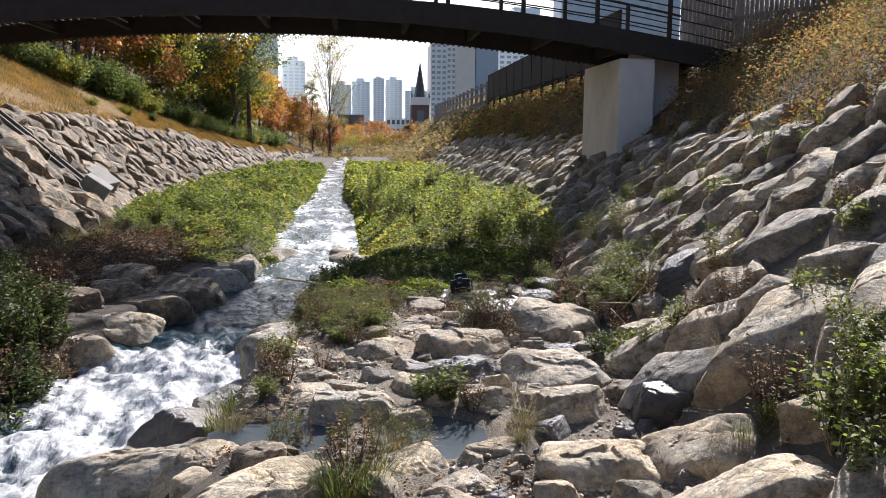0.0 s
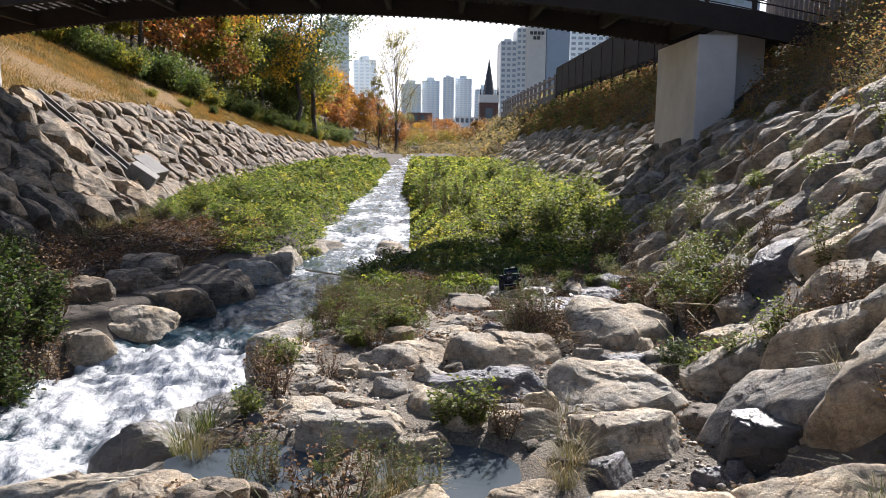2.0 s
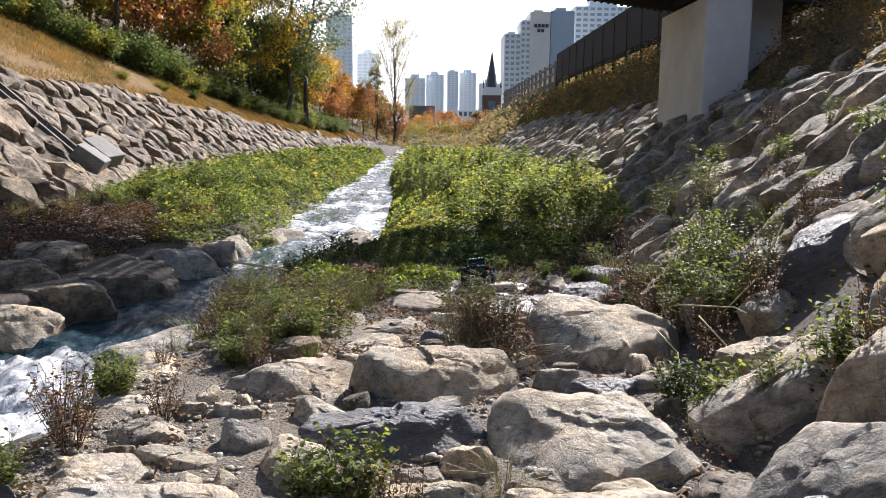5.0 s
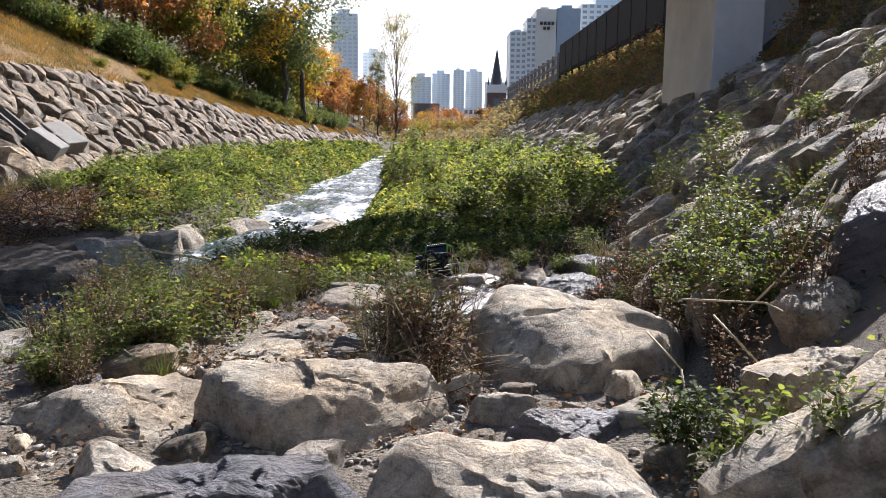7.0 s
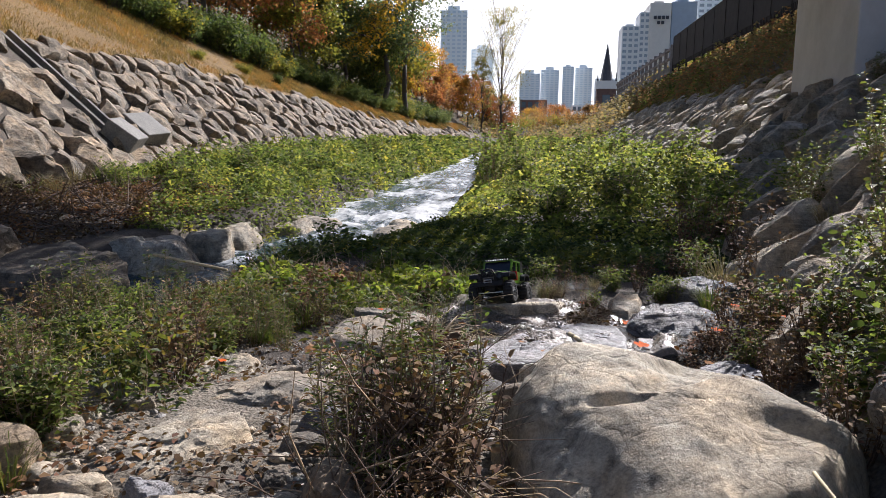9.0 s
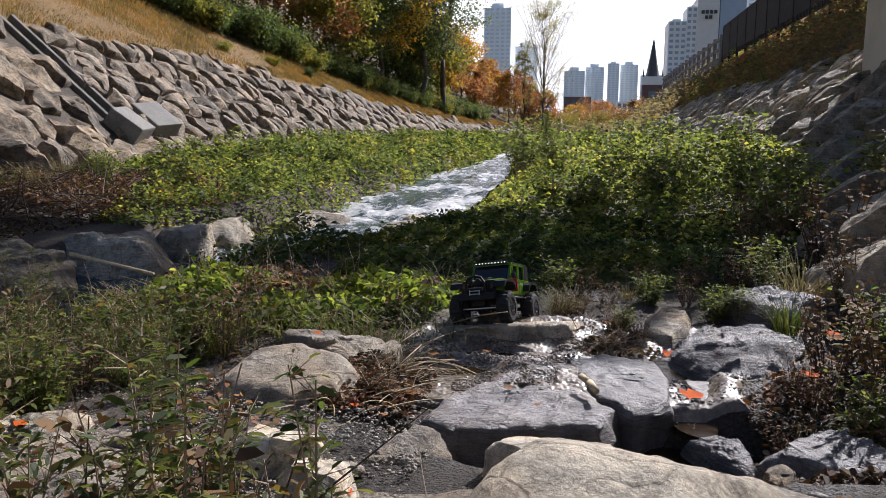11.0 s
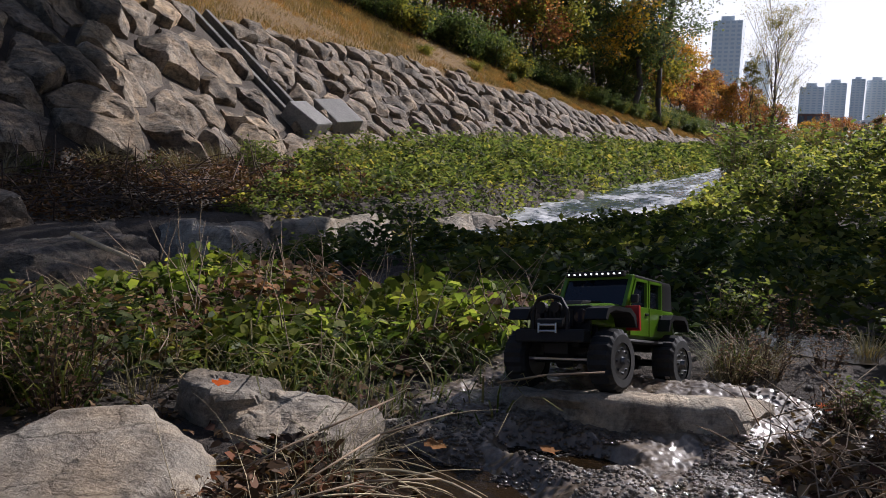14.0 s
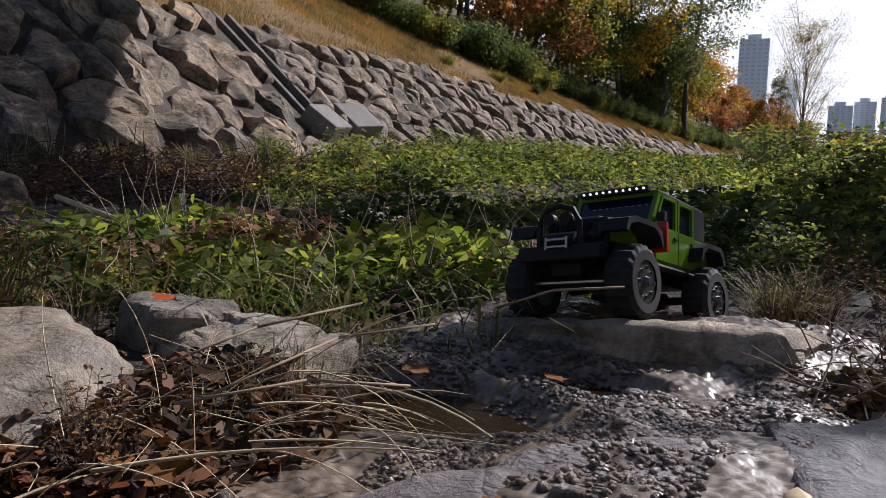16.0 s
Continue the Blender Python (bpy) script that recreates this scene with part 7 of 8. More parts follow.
# ---- the wooded hillside ----
LEAVES = {
    "green": leaf_material("dark_green_foliage", [(0.063, 0.086, 0.034), (0.109, 0.138, 0.048), (0.172, 0.19, 0.069)]),
    "olive": leaf_material("olive_foliage", [(0.125, 0.133, 0.031), (0.218, 0.203, 0.047), (0.312, 0.265, 0.047)]),
    "yellow": leaf_material("yellow_foliage", [(0.286, 0.208, 0.026), (0.468, 0.299, 0.039), (0.572, 0.351, 0.052)]),
    "orange": leaf_material("orange_foliage", [(0.281, 0.146, 0.04), (0.445, 0.218, 0.047), (0.491, 0.291, 0.062)]),
    "red": leaf_material("red_foliage", [(0.221, 0.094, 0.047), (0.376, 0.142, 0.07), (0.42, 0.226, 0.094)]),
    "brown": leaf_material("brown_foliage", [(0.158, 0.088, 0.045), (0.281, 0.15, 0.062), (0.351, 0.176, 0.088)]),
    "pine": leaf_material("pine_needles", [(0.075, 0.101, 0.06), (0.118, 0.144, 0.085), (0.169, 0.186, 0.101)]),
    "sparse": leaf_material("sparse_yellow_foliage", [(0.208, 0.182, 0.065), (0.325, 0.273, 0.104), (0.39, 0.312, 0.13)]),
}
TREE_LABEL = {"green": "dark green leafy tree on the hillside", "olive": "olive-green tree turning yellow", "yellow": "tree with golden yellow autumn leaves",
              "orange": "tree with orange autumn leaves", "red": "small maple with red autumn leaves", "brown": "tree with withered brown leaves", "pine": "grey-green pine with open branches", "sparse": "tall upright tree with thin yellowing leaves"}


def tree(color, h, crown_w, crown_low, limbs, leaves, leaf, seed, upright=0.5, lean=0.0, clump=0.42):
    """A tree: tapered bent trunk, limbs with twigs, and leaves in clumps round the twig ends."""
    rnd = random.Random(seed)
    t = tagged(empty("tree"), TREE_LABEL[color], "tree", "trees on the hillside")
    bm = bmesh.new()
    k = 7
    spine = [Vector((lean * (i / k) ** 1.5 * h + rnd.gauss(0, 0.02) * h * (i > 0), rnd.gauss(0, 0.02) * h * (i > 0), h * 0.93 * i / k)) for i in range(k + 1)]
    r0 = 0.014 * h
    for i in range(k):
        add_rod(bm, spine[i] - Vector((0, 0, 0.25 if i == 0 else 0)), spine[i + 1], r0 * (1 - i / (k + 0.5)), r0 * (1 - (i + 1) / (k + 0.5)), 7)
    part("trunk", bm, M_BARK, t, "", True)
    ends = []
    bm = bmesh.new()
    for i in range(limbs):
        f = crown_low + (0.98 - crown_low) * (i + rnd.random()) / limbs
        j = min(k - 1, int(f * k))
        p = spine[j].lerp(spine[j + 1], f * k - j)
        a = rnd.uniform(0, math.tau)
        reach = crown_w * 0.5 * (math.sin(math.pi * min(1, (f - crown_low) / (1 - crown_low) * 0.85 + 0.15)) ** 0.6) * rnd.uniform(0.6, 1.1)
        q = p + Vector((math.cos(a), math.sin(a), upright * rnd.uniform(0.5, 1.4))) * reach
        add_rod(bm, p, q, r0 * 0.3 * (1.1 - f), r0 * 0.1, 5)
        ends.append((q, reach))
        for _ in range(3):
            s = p.lerp(q, rnd.uniform(0.4, 0.95))
            e = s + Vector((rnd.gauss(0, 1), rnd.gauss(0, 1), rnd.uniform(-0.1, 1) * (0.5 + upright))).normalized() * reach * rnd.uniform(0.3, 0.55)
            add_rod(bm, s, e, r0 * 0.09, r0 * 0.03, 4)
            ends.append((e, reach))
    part("limb", bm, M_BARK, t)
    r = np.random.RandomState(seed)
    c = np.array([tuple(e[0]) for e in ends])
    w = np.array([max(0.3, e[1]) for e in ends])
    pick = r.randint(0, len(ends), leaves)
    pos = c[pick] + r.randn(leaves, 3) * (w[pick] * clump * 0.5)[:, None] * np.array((1, 1, 0.75))
    out = r.randn(leaves, 3) + np.array((0, 0, 0.2))
    ob = new("crown", leaf_mesh("crown", pos, out, leaf * r.uniform(0.6, 1.3, leaves), 0.42, LEAVES[color], rnd=r))
    ob.parent = t
    return t


def plant_trees():
    kinds = [("green", 8, 4.5, 0.12, 18, 5200), ("olive", 8.5, 4.5, 0.15, 17, 4800), ("yellow", 8, 4.2, 0.15, 16, 4600), ("orange", 6.5, 4.0, 0.15, 14, 4000), ("red", 5.0, 3.4, 0.15, 12, 3200),
             ("brown", 8.5, 4.4, 0.15, 16, 3200), ("pine", 10, 4.5, 0.15, 20, 5200), ("green", 5, 4.0, 0.08, 14, 4200), ("orange", 8, 4.2, 0.2, 14, 3600), ("olive", 5, 4.0, 0.08, 14, 4200), ("red", 6.5, 3.8, 0.2, 14, 3200)]
    made = [tree(c, h, w, lo, li, lv, 0.17, 300 + i) for i, (c, h, w, lo, li, lv) in enumerate(kinds)]
    used = set()
    rnd = random.Random(77)
    spots = []
    y = 20.0
    while y < 84:
        for row in range(4):
            d = table(WALL_TOP_L, y) + table(GRASS_W, y) + 1.6 + row * 3.2 + rnd.uniform(-0.8, 0.8)
            spots.append((table(TOE_L, y) - d, y + rnd.uniform(-1.2, 1.2), row))
        y += 2.6 if y < 50 else 3.4
    for x, y, row in spots:
        if y > 66:
            i = rnd.choice((3, 4, 4, 10, 4, 5, 4))
        elif row == 0:
            i = rnd.choice((7, 9, 3, 4, 1, 3, 9, 2, 10))
        elif y > 48:
            i = rnd.choice((0, 1, 2, 6, 6, 10, 3))
        else:
            i = rnd.choice((0, 1, 2, 2, 3, 5, 5, 6, 6, 8, 8, 1, 10))
        k = rnd.uniform(0.8, 1.2) * (0.6 if y > 66 else 1.0)
        m = pose(x, y, height(x, y) - 0.1, 0, 0, rnd.uniform(0, 360)) @ Matrix.Scale(k, 4)
        if i in used:
            copy_thing(made[i], m).matrix_basis = m
        else:
            used.add(i)
            made[i].matrix_world = m
    for i, o in enumerate(made):
        if i not in used:
            o.location = (-16 - i, 90, 6)

    def set_tree(o, px, d, yaw=0):
        x = 0.46 + d * ((px - 784) / 1432 + 0.013)
        o.matrix_world = pose(x, 1.39 + d, height(x, 1.39 + d) - 0.1, 0, 0, yaw)
    set_tree(tree("sparse", 11.5, 5.6, 0.16, 46, 8000, 0.11, 401, 2.0, 0, 0.34), 700, 84)
    set_tree(tree("sparse", 7.0, 3.0, 0.2, 18, 1500, 0.15, 405, 1.8, 0, 0.36), 672, 80)
    set_tree(tree("pine", 12.5, 6.0, 0.3, 26, 6200, 0.16, 402, 0.25, 0.06, 0.42), 560, 54)
    set_tree(tree("pine", 12, 5.5, 0.3, 20, 4600, 0.17, 403, 0.3, 0.04, 0.42), 520, 50, 70)
    for i, (px, d, h) in enumerate(((545, 60, 6.0), (520, 56, 6.4), (500, 52, 5.6), (572, 66, 5.0), (600, 74, 4.4), (622, 80, 4.2), (648, 78, 4.4), (662, 90, 4.6), (690, 92, 4.2), (738, 125, 3.0), (782, 130, 3.6), (796, 135, 3.0), (585, 70, 4.6))):
        set_tree(tree(("orange", "brown", "olive", "red")[i] if i < 4 else "red" if i % 3 else "orange", h, 3.2 + (i > 8) * 1.5, 0.22, 12, 2200, 0.17, 420 + i), px, d, 40 * i)
    for i, (px, d, h) in enumerate(((612, 84, 4.8), (636, 88, 4.4), (655, 86, 5.2), (676, 90, 4.6), (706, 92, 4.0), (700, 96, 2.2), (722, 98, 1.8), (746, 104, 1.6), (770, 108, 1.5), (800, 106, 1.6), (828, 102, 1.7), (848, 98, 2.0), (684, 93, 2.6), (760, 118, 1.8), (815, 118, 1.9))):
        set_tree(tree("brown" if i > 4 and i % 3 else "red" if i < 5 else "olive", h, 3.0 + (i > 4) * 1.6, 0.1 if i > 4 else 0.2, 12, 2000, 0.16, 440 + i), px, d, 70 * i)


plant_trees()


def shrub(label, h, w, leaves, leaf, color, seed):
    rnd = random.Random(seed)
    s = tagged(empty("shrub"), label, "shrub", "shrubs along the hillside")
    bm = bmesh.new()
    tips = []
    for i in range(14):
        a = rnd.uniform(0, math.tau)
        e = Vector((math.cos(a) * w * rnd.uniform(0.1, 0.5), math.sin(a) * w * rnd.uniform(0.1, 0.5), h * rnd.uniform(0.5, 1.0)))
        add_rod(bm, (e.x * 0.1, e.y * 0.1, -0.1), e, 0.02, 0.006, 4)
        tips.append(tuple(e))
    part("branch", bm, M_BARK, s)
    r = np.random.RandomState(seed)
    c = np.array(tips)[r.randint(0, len(tips), leaves)]
    pos = c * r.uniform(0.35, 1.0, (leaves, 1)) + r.randn(leaves, 3) * np.array((w, w, h)) * 0.12
    pos[:, 2] = np.abs(pos[:, 2])
    ob = new("foliage", leaf_mesh("foliage", pos, r.randn(leaves, 3) + np.array((0, 0, 0.3)), leaf * r.uniform(0.6, 1.3, leaves), 0.4, LEAVES[color] if color in LEAVES else color, rnd=r))
    ob.parent = s
    return s


def plant_hedge():
    kinds = [shrub("dark green rounded shrub along the grass slope", 1.3, 1.9, 2600, 0.10, "green", 501), shrub("olive green shrub along the grass slope", 1.1, 1.7, 2300, 0.10, "olive", 502), shrub("green shrub with yellowing leaves", 1.4, 1.6, 2300, 0.11, M_HERB_SHADED, 503)]
    rnd = random.Random(6)
    used = set()
    y = 16.0
    places = []
    while y < 70:
        for off in (0.3, 1.3):
            x = table(TOE_L, y) - table(WALL_TOP_L, y) - table(GRASS_W, y) - off - rnd.uniform(-0.25, 0.25)
            places.append((x, y + rnd.uniform(-0.4, 0.4), rnd.uniform(0.65, 1.05) * (1.0 if y < 40 else 0.75)))
        y += 0.95
    places += [(-9.6, 30.5, 0.35), (-9.3, 33.5, 0.35), (-8.9, 36.0, 0.3)]
    for x, y, k in places:
        i = rnd.choice((0, 0, 1, 2))
        m = pose(x, y, height(x, y) - 0.05, 0, 0, rnd.uniform(0, 360)) @ Matrix.Scale(k, 4)
        if i in used:
            copy_thing(kinds[i], m).matrix_basis = m
        else:
            used.add(i)
            kinds[i].matrix_world = m


plant_hedge()

# ---- toy crawler car ----
M_LIME = plain("lime_green_paint", (0.09, 0.20, 0.008), 0.28, 0, 0.06, 12)
M_BLACK = plain("black_plastic", (0.010, 0.010, 0.011), 0.55, 0, 0.3, 30, spec=0.3)
M_RUBBER = plain("black_rubber", (0.016, 0.016, 0.016), 0.8, 0, 0.4, 60, 0.001)
M_RIM = plain("grey_metal_rim", (0.14, 0.14, 0.145), 0.35, 0.8, 0.15, 40)
M_REDPLATE = plain("red_plastic", (0.45, 0.02, 0.02), 0.4, 0, 0.1, 20)
M_CARGLASS = plain("tinted_car_glass", (0.012, 0.015, 0.025), 0.06, 0, 0.1, 5)
M_SILVER = plain("silver_metal", (0.55, 0.55, 0.56), 0.3, 0.9, 0.1, 40)
M_LED, _ln, _ll, _lb = material("white_led", 0.3)
_lb.inputs["Base Color"].default_value = (0.9, 0.9, 0.9, 1)
_lb.inputs["Emission Color"].default_value = (1, 0.97, 0.9, 1)
_lb.inputs["Emission Strength"].default_value = 0.9


def prism(bm, outline, x0, x1, bevel=0.0):
    """A side outline in (y, z), swept from x0 to x1."""
    a = [bm.verts.new((x0, y, z)) for y, z in outline]
    b = [bm.verts.new((x1, y, z)) for y, z in outline]
    n = len(outline)
    fs = [bm.faces.new(a), bm.faces.new(b[::-1])]
    for i in range(n):
        fs.append(bm.faces.new((a[i], b[i], b[(i + 1) % n], a[(i + 1) % n])))
    bmesh.ops.recalc_face_normals(bm, faces=fs)
    if bevel:
        bmesh.ops.bevel(bm, geom=list({e for f in fs for e in f.edges}), offset=bevel, segments=2, profile=0.6, affect="EDGES")


def wheel(parent, x, y, z, side):
    bm = bmesh.new()
    R, r, w = 0.0605, 0.036, 0.026
    seg = 40
    prof = [(r, -w), (R * 0.86, -w), (R * 0.97, -w * 0.75), (R, -w * 0.3), (R, w * 0.3), (R * 0.97, w * 0.75), (R * 0.86, w), (r, w)]
    rings = []
    for i in range(seg):
        a = i / seg * math.tau
        lug = 0.004 if i % 2 else 0.0
        rings.append([bm.verts.new((u, (q + (lug if q > R * 0.9 else 0)) * math.cos(a), (q + (lug if q > R * 0.9 else 0)) * math.sin(a))) for q, u in prof])
    for i in range(seg):
        p, q = rings[i], rings[(i + 1) % seg]
        for j in range(len(prof) - 1):
            bm.faces.new((p[j], p[j + 1], q[j + 1], q[j]))
    tyre = part("wheel", bm, M_RUBBER, parent, "knobbly black rubber tyre")
    tyre.location = (x, y, z)
    bm = bmesh.new()
    add_rod(bm, (-w * 0.9, 0, 0), (w * 0.9, 0, 0), r, r, 24)
    for i in range(8):
        a = i / 8 * math.tau
        add_rod(bm, (side * w * 0.9, 0.024 * math.cos(a), 0.024 * math.sin(a)), (side * (w * 0.9 + 0.004), 0.024 * math.cos(a), 0.024 * math.sin(a)), 0.003, 0.003, 6)
    add_rod(bm, (side * w * 0.9, 0, 0), (side * (w + 0.006), 0, 0), 0.009, 0.007, 10)
    part("rim", bm, M_RIM, tyre, "grey metal rim with bolts")


def build_car():
    car = tagged(empty("toy_crawler_car"), "lime green toy off-road car with black fenders climbing a rock", "toy car")

    def box(name, x0, y0, z0, x1, y1, z1, mat, bevel=0.003, label=""):
        bm = bmesh.new()
        add_box(bm, x0, y0, z0, x1, y1, z1, bevel)
        return part(name, bm, mat, car, label, False)

    def slab(name, outline, x0, x1, mat, bevel=0.002, label="", parent=None):
        bm = bmesh.new()
        prism(bm, outline, x0, x1, bevel)
        return part(name, bm, mat, parent or car, label)
    slab("chassis", [(-0.185, 0.066), (0.185, 0.066), (0.185, 0.094), (-0.185, 0.094)], -0.045, 0.045, M_BLACK)
    slab("tub", [(-0.045, 0.092), (0.192, 0.092), (0.196, 0.162), (-0.045, 0.162)], -0.083, 0.083, M_LIME, 0.005, "lime green painted body")
    slab("hood", [(-0.178, 0.112), (-0.04, 0.112), (-0.04, 0.163), (-0.10, 0.161), (-0.172, 0.152), (-0.180, 0.143)], -0.068, 0.068, M_LIME, 0.006, "lime green bonnet")
    slab("hood_scoop", [(-0.15, 0.155), (-0.06, 0.160), (-0.06, 0.169), (-0.14, 0.164)], -0.028, 0.028, M_BLACK)
    slab("grille", [(-0.188, 0.098), (-0.178, 0.098), (-0.178, 0.150), (-0.186, 0.150)], -0.070, 0.070, M_BLACK)
    for i in range(7):
        x = -0.030 + i * 0.010
        box("grille_slot", x - 0.0032, -0.1905, 0.108, x + 0.0032, -0.187, 0.142, M_RUBBER, 0.001)
    for s in (-1, 1):
        bm = bmesh.new()
        add_rod(bm, (s * 0.052, -0.196, 0.128), (s * 0.052, -0.184, 0.128), 0.015, 0.015, 20)
        lamp = part("headlight", bm, M_BLACK, car, "round headlight")
        bm = bmesh.new()
        add_rod(bm, (s * 0.052, -0.1975, 0.128), (s * 0.052, -0.1955, 0.128), 0.0125, 0.0125, 20)
        part("lens", bm, M_CARGLASS, lamp)
    # cabin: pillars, roof and dark glass
    slab("windscreen", [(-0.052, 0.160), (-0.046, 0.160), (-0.014, 0.222), (-0.020, 0.222)], -0.074, 0.074, M_CARGLASS, 0.001, "dark tinted windscreen")
    for s in (-1, 1):
        slab("windscreen_pillar", [(-0.056, 0.158), (-0.044, 0.158), (-0.010, 0.226), (-0.022, 0.226)], s * 0.074, s * 0.083, M_LIME, 0.001)
    slab("header_rail", [(-0.024, 0.219), (-0.008, 0.219), (-0.008, 0.229), (-0.024, 0.229)], -0.083, 0.083, M_LIME, 0.002)
    slab("roof", [(-0.012, 0.222), (0.185, 0.218), (0.185, 0.227), (-0.012, 0.231)], -0.080, 0.080, M_BLACK, 0.003, "black soft roof")
    slab("cabin_inside", [(-0.03, 0.163), (0.18, 0.163), (0.178, 0.218), (-0.008, 0.221)], -0.066, 0.066, M_BLACK, 0.0)
    slab("rear_glass", [(0.182, 0.163), (0.190, 0.163), (0.184, 0.220), (0.178, 0.220)], -0.072, 0.072, M_CARGLASS, 0.001)
    for s in (-1, 1):
        a, b = s * 0.076, s * 0.082
        for nm, y0, y1, t0 in (("front_door", -0.040, 0.052, -0.008), ("rear_door", 0.056, 0.128, 0.058)):
            bm = bmesh.new()
            x0, x1 = sorted((s * 0.0825, s * 0.0865))
            prism(bm, [(y0, 0.097), (y1, 0.097), (y1, 0.161), (y0, 0.161)], x0, x1, 0.0015)
            door = part(nm, bm, M_LIME, car, "lime green door")
            frame = bmesh.new()
            x0, x1 = sorted((a, s * 0.0845))
            for q in ([(y0, 0.161), (y0 + 0.006, 0.161), (t0 + 0.006, 0.222), (t0, 0.222)], [(y1 - 0.006, 0.161), (y1, 0.161), (y1, 0.222), (y1 - 0.006, 0.222)], [(t0, 0.216), (y1, 0.216), (y1, 0.222), (t0, 0.222)]):
                prism(frame, q, x0, x1)
            part("window_frame", frame, M_LIME, door)
            bm = bmesh.new()
            x0, x1 = sorted((s * 0.074, s * 0.078))
            prism(bm, [(y0 + 0.006, 0.162), (y1 - 0.006, 0.162), (y1 - 0.006, 0.216), (t0 + 0.006, 0.216)], x0, x1)
            part("window", bm, M_CARGLASS, door, "dark tinted side window")
            bm = bmesh.new()
            x0, x1 = sorted((s * 0.0865, s * 0.0895))
            add_box(bm, x0, y1 - 0.020, 0.143, x1, y1 - 0.006, 0.148, 0.001)
            part("door_handle", bm, M_BLACK, door)
        x0, x1 = sorted((s * 0.074, s * 0.0825))
        slab("rear_side_panel", [(0.132, 0.161), (0.186, 0.161), (0.182, 0.221), (0.132, 0.222)], x0, x1, M_BLACK, 0.001)
        x0, x1 = sorted((s * 0.066, s * 0.114))
        slab("front_fender", [(-0.205, 0.122), (-0.196, 0.143), (-0.170, 0.150), (-0.095, 0.150), (-0.072, 0.138), (-0.062, 0.112), (-0.070, 0.112), (-0.082, 0.132), (-0.10, 0.141), (-0.165, 0.141), (-0.188, 0.134), (-0.196, 0.120)], x0, x1, M_BLACK, 0.0, "black wide fender")
        x0, x1 = sorted((s * 0.080, s * 0.114))
        slab("rear_fender", [(0.095, 0.112), (0.105, 0.138), (0.125, 0.150), (0.190, 0.150), (0.206, 0.138), (0.214, 0.116), (0.206, 0.116), (0.198, 0.132), (0.186, 0.141), (0.13, 0.141), (0.114, 0.131), (0.104, 0.112)], x0, x1, M_BLACK, 0.0, "black wide fender")
        x0, x1 = sorted((s * 0.086, s * 0.117))
        slab("side_marker", [(-0.060, 0.106), (-0.052, 0.106), (-0.056, 0.158), (-0.064, 0.158)], x0, x1, M_REDPLATE, 0.001, "red plate behind the front fender")
        x0, x1 = sorted((s * 0.086, s * 0.102))
        slab("mirror", [(-0.040, 0.166), (-0.030, 0.166), (-0.028, 0.184), (-0.038, 0.184)], x0, x1, M_BLACK, 0.002)
        bm = bmesh.new()
        add_rod(bm, (s * 0.092, -0.06, 0.084), (s * 0.092, 0.105, 0.084), 0.005, 0.005, 8)
        part("side_step", bm, M_BLACK, car)
    # bumper, winch and hoop
    slab("front_bumper", [(-0.232, 0.074), (-0.200, 0.074), (-0.200, 0.100), (-0.228, 0.100)], -0.080, 0.080, M_BLACK, 0.004)
    bm = bmesh.new()
    add_rod(bm, (-0.030, -0.216, 0.110), (0.030, -0.216, 0.110), 0.013, 0.013, 14)
    part("winch", bm, M_BLACK, car)
    bm = bmesh.new()
    for z in (0.096, 0.108):
        add_rod(bm, (-0.020, -0.2345, z), (0.020, -0.2345, z), 0.0022, 0.0022, 8)
    for x in (-0.020, 0.020):
        add_rod(bm, (x, -0.2345, 0.092), (x, -0.2345, 0.112), 0.0022, 0.0022, 8)
    part("fairlead", bm, M_SILVER, car, "silver winch fairlead")
    bm = bmesh.new()
    pts = [(-0.040, -0.222, 0.100), (-0.038, -0.224, 0.140), (-0.026, -0.225, 0.160), (0, -0.225, 0.167), (0.026, -0.225, 0.160), (0.038, -0.224, 0.140), (0.040, -0.222, 0.100)]
    prev = None
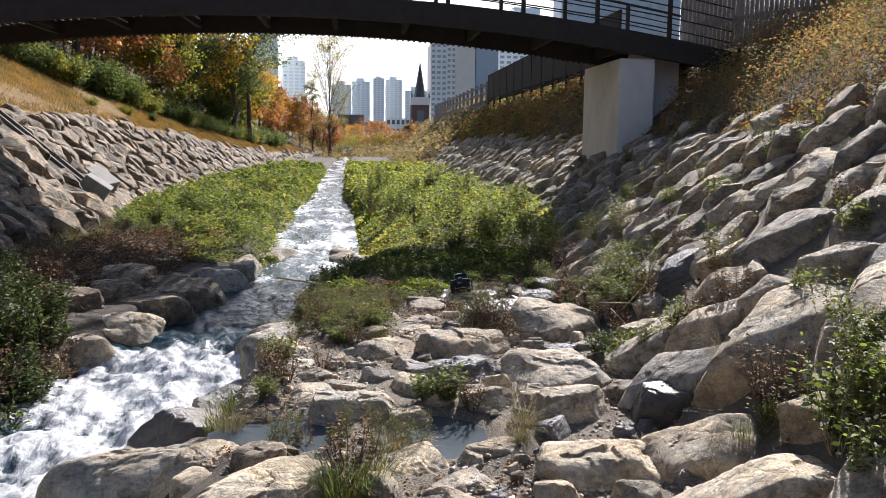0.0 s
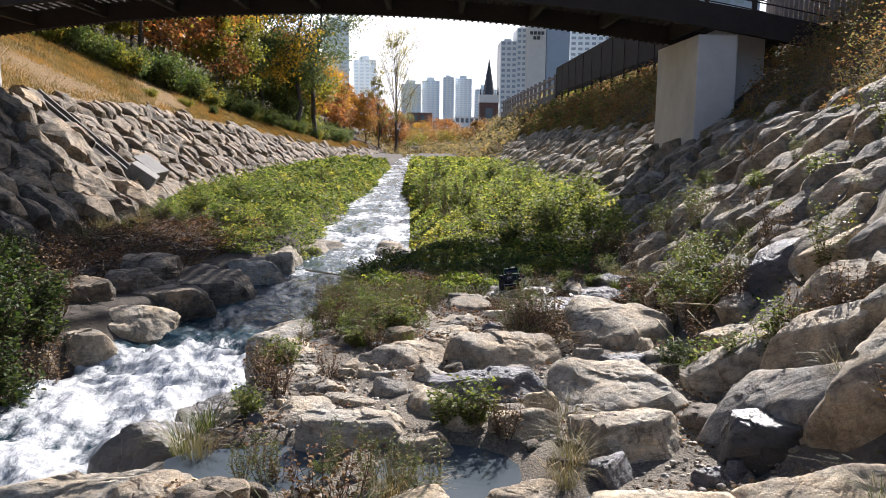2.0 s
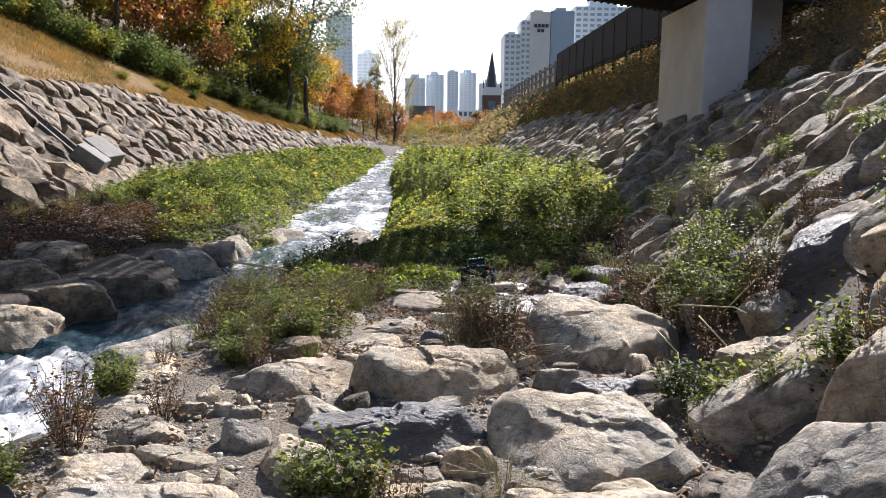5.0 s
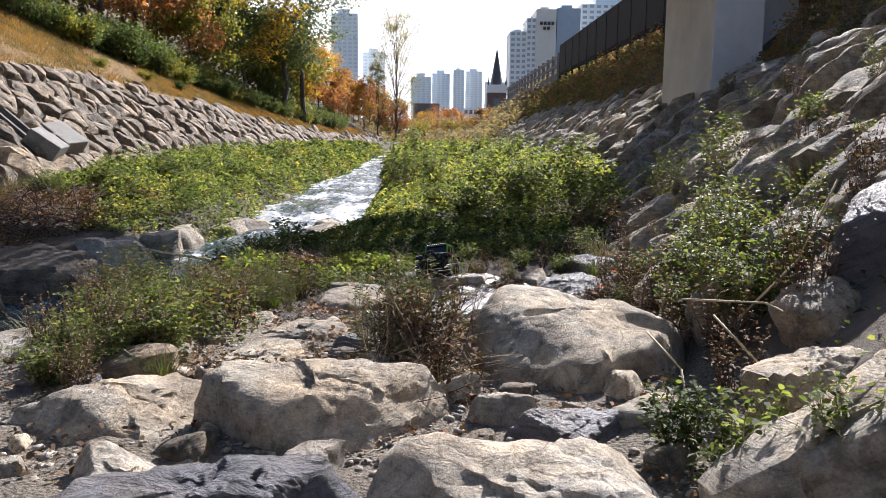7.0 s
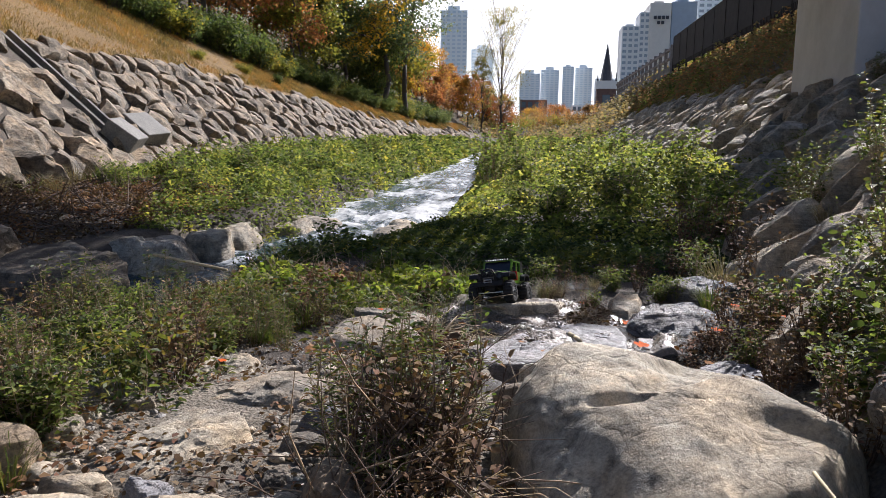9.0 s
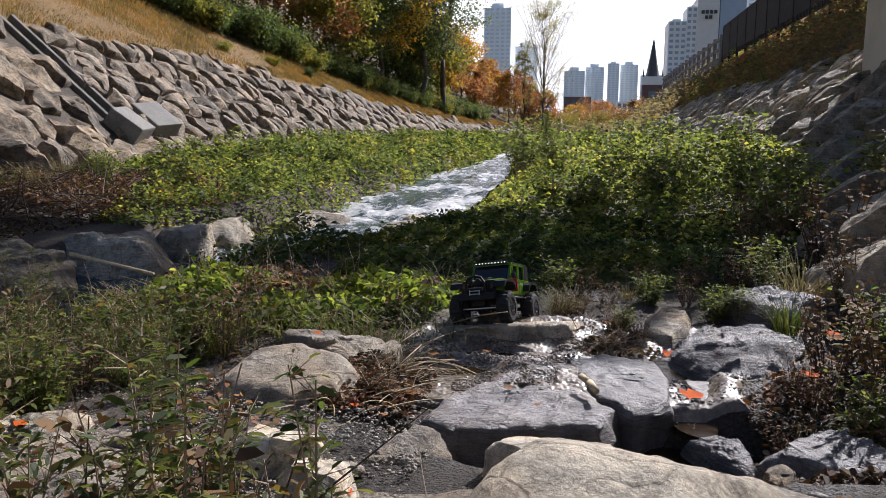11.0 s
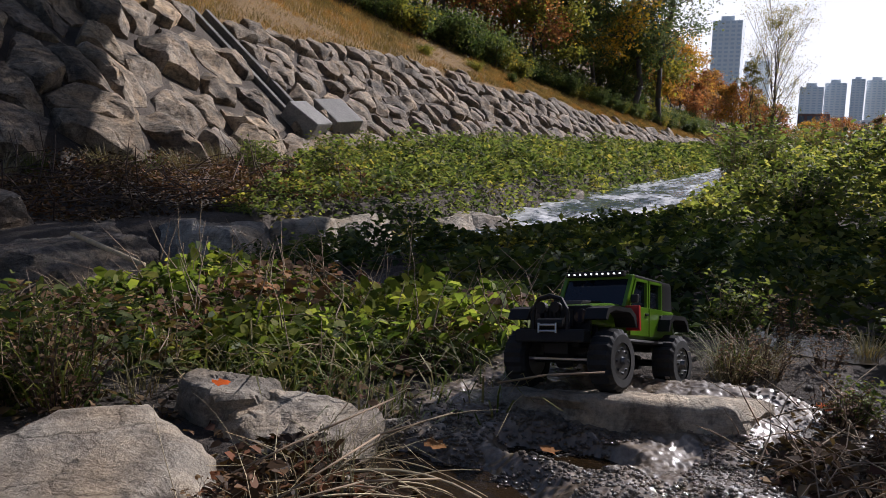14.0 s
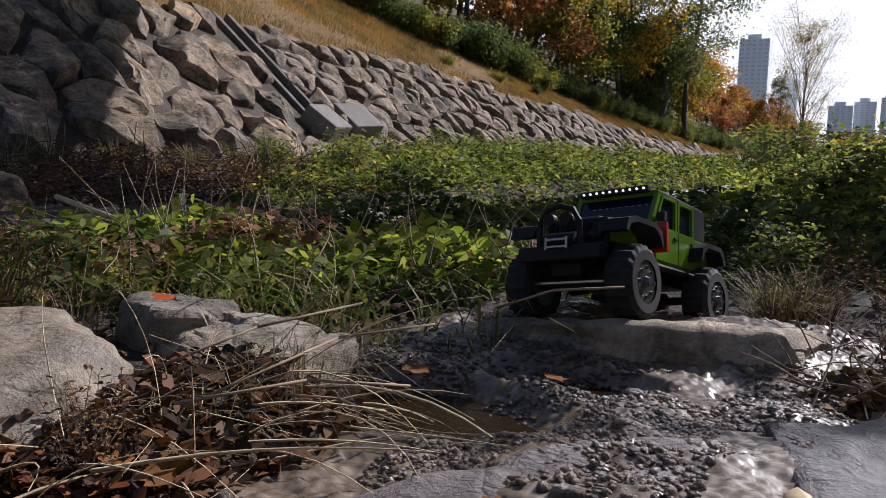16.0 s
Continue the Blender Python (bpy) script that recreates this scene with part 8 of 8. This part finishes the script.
    for i, p in enumerate(pts):
        d = (Vector(pts[min(i + 1, len(pts) - 1)]) - Vector(pts[max(i - 1, 0)])).normalized()
        u = d.cross(Vector((0, 1, 0))).normalized()
        q = [bm.verts.new(Vector(p) + (u * math.cos(k * math.pi / 4) + Vector((0, 1, 0)) * math.sin(k * math.pi / 4)) * 0.005) for k in range(8)]
        if prev:
            for k in range(8):
                bm.faces.new((prev[k], prev[(k + 1) % 8], q[(k + 1) % 8], q[k]))
        prev = q
    part("bull_bar", bm, M_BLACK, car)
    for x in (-0.016, 0.016):
        bm = bmesh.new()
        add_rod(bm, (x, -0.234, 0.143), (x, -0.222, 0.143), 0.011, 0.011, 16)
        part("spot_lamp", bm, M_BLACK, car)
    slab("skid_plate", [(-0.20, 0.052), (-0.185, 0.044), (-0.12, 0.058), (-0.12, 0.066), (-0.20, 0.074)], -0.028, 0.028, M_BLACK)
    for y in (-0.15, 0.15):
        bm = bmesh.new()
        add_rod(bm, (-0.085, y, 0.042), (0.085, y, 0.042), 0.008, 0.008, 8)
        add_rod(bm, (-0.018, y, 0.042), (0.018, y, 0.042), 0.02, 0.016, 12)
        part("axle", bm, M_BLACK, car)
        for s in (-1, 1):
            bm = bmesh.new()
            add_rod(bm, (s * 0.058, y + 0.012, 0.044), (s * 0.050, y + 0.02, 0.125), 0.008, 0.006, 8)
            part("shock_absorber", bm, M_BLACK, car)
    bm = bmesh.new()
    add_rod(bm, (-0.08, -0.182, 0.042), (0.08, -0.182, 0.042), 0.003, 0.003, 6)
    part("steering_link", bm, M_SILVER, car)
    # light bar with small lamps
    slab("light_bar", [(-0.040, 0.224), (-0.026, 0.224), (-0.026, 0.236), (-0.040, 0.236)], -0.070, 0.070, M_BLACK, 0.002, "black roof light bar")
    for i in range(10):
        x = -0.062 + i * 0.01378
        bm = bmesh.new()
        add_rod(bm, (x, -0.0425, 0.230), (x, -0.0395, 0.230), 0.0022, 0.0022, 10)
        part("led", bm, M_LED, car, "small white lamp")
    for x, y, s in ((-0.098, -0.15, -1), (0.098, -0.15, 1), (-0.098, 0.15, -1), (0.098, 0.15, 1)):
        wheel(car, x, y, 0.042, s)
    car.matrix_world = pose(1.297, 9.981, -0.0406, -12.7, -9.3, -12.3) @ Matrix.Scale(1.0115, 4)
    return car


build_car()
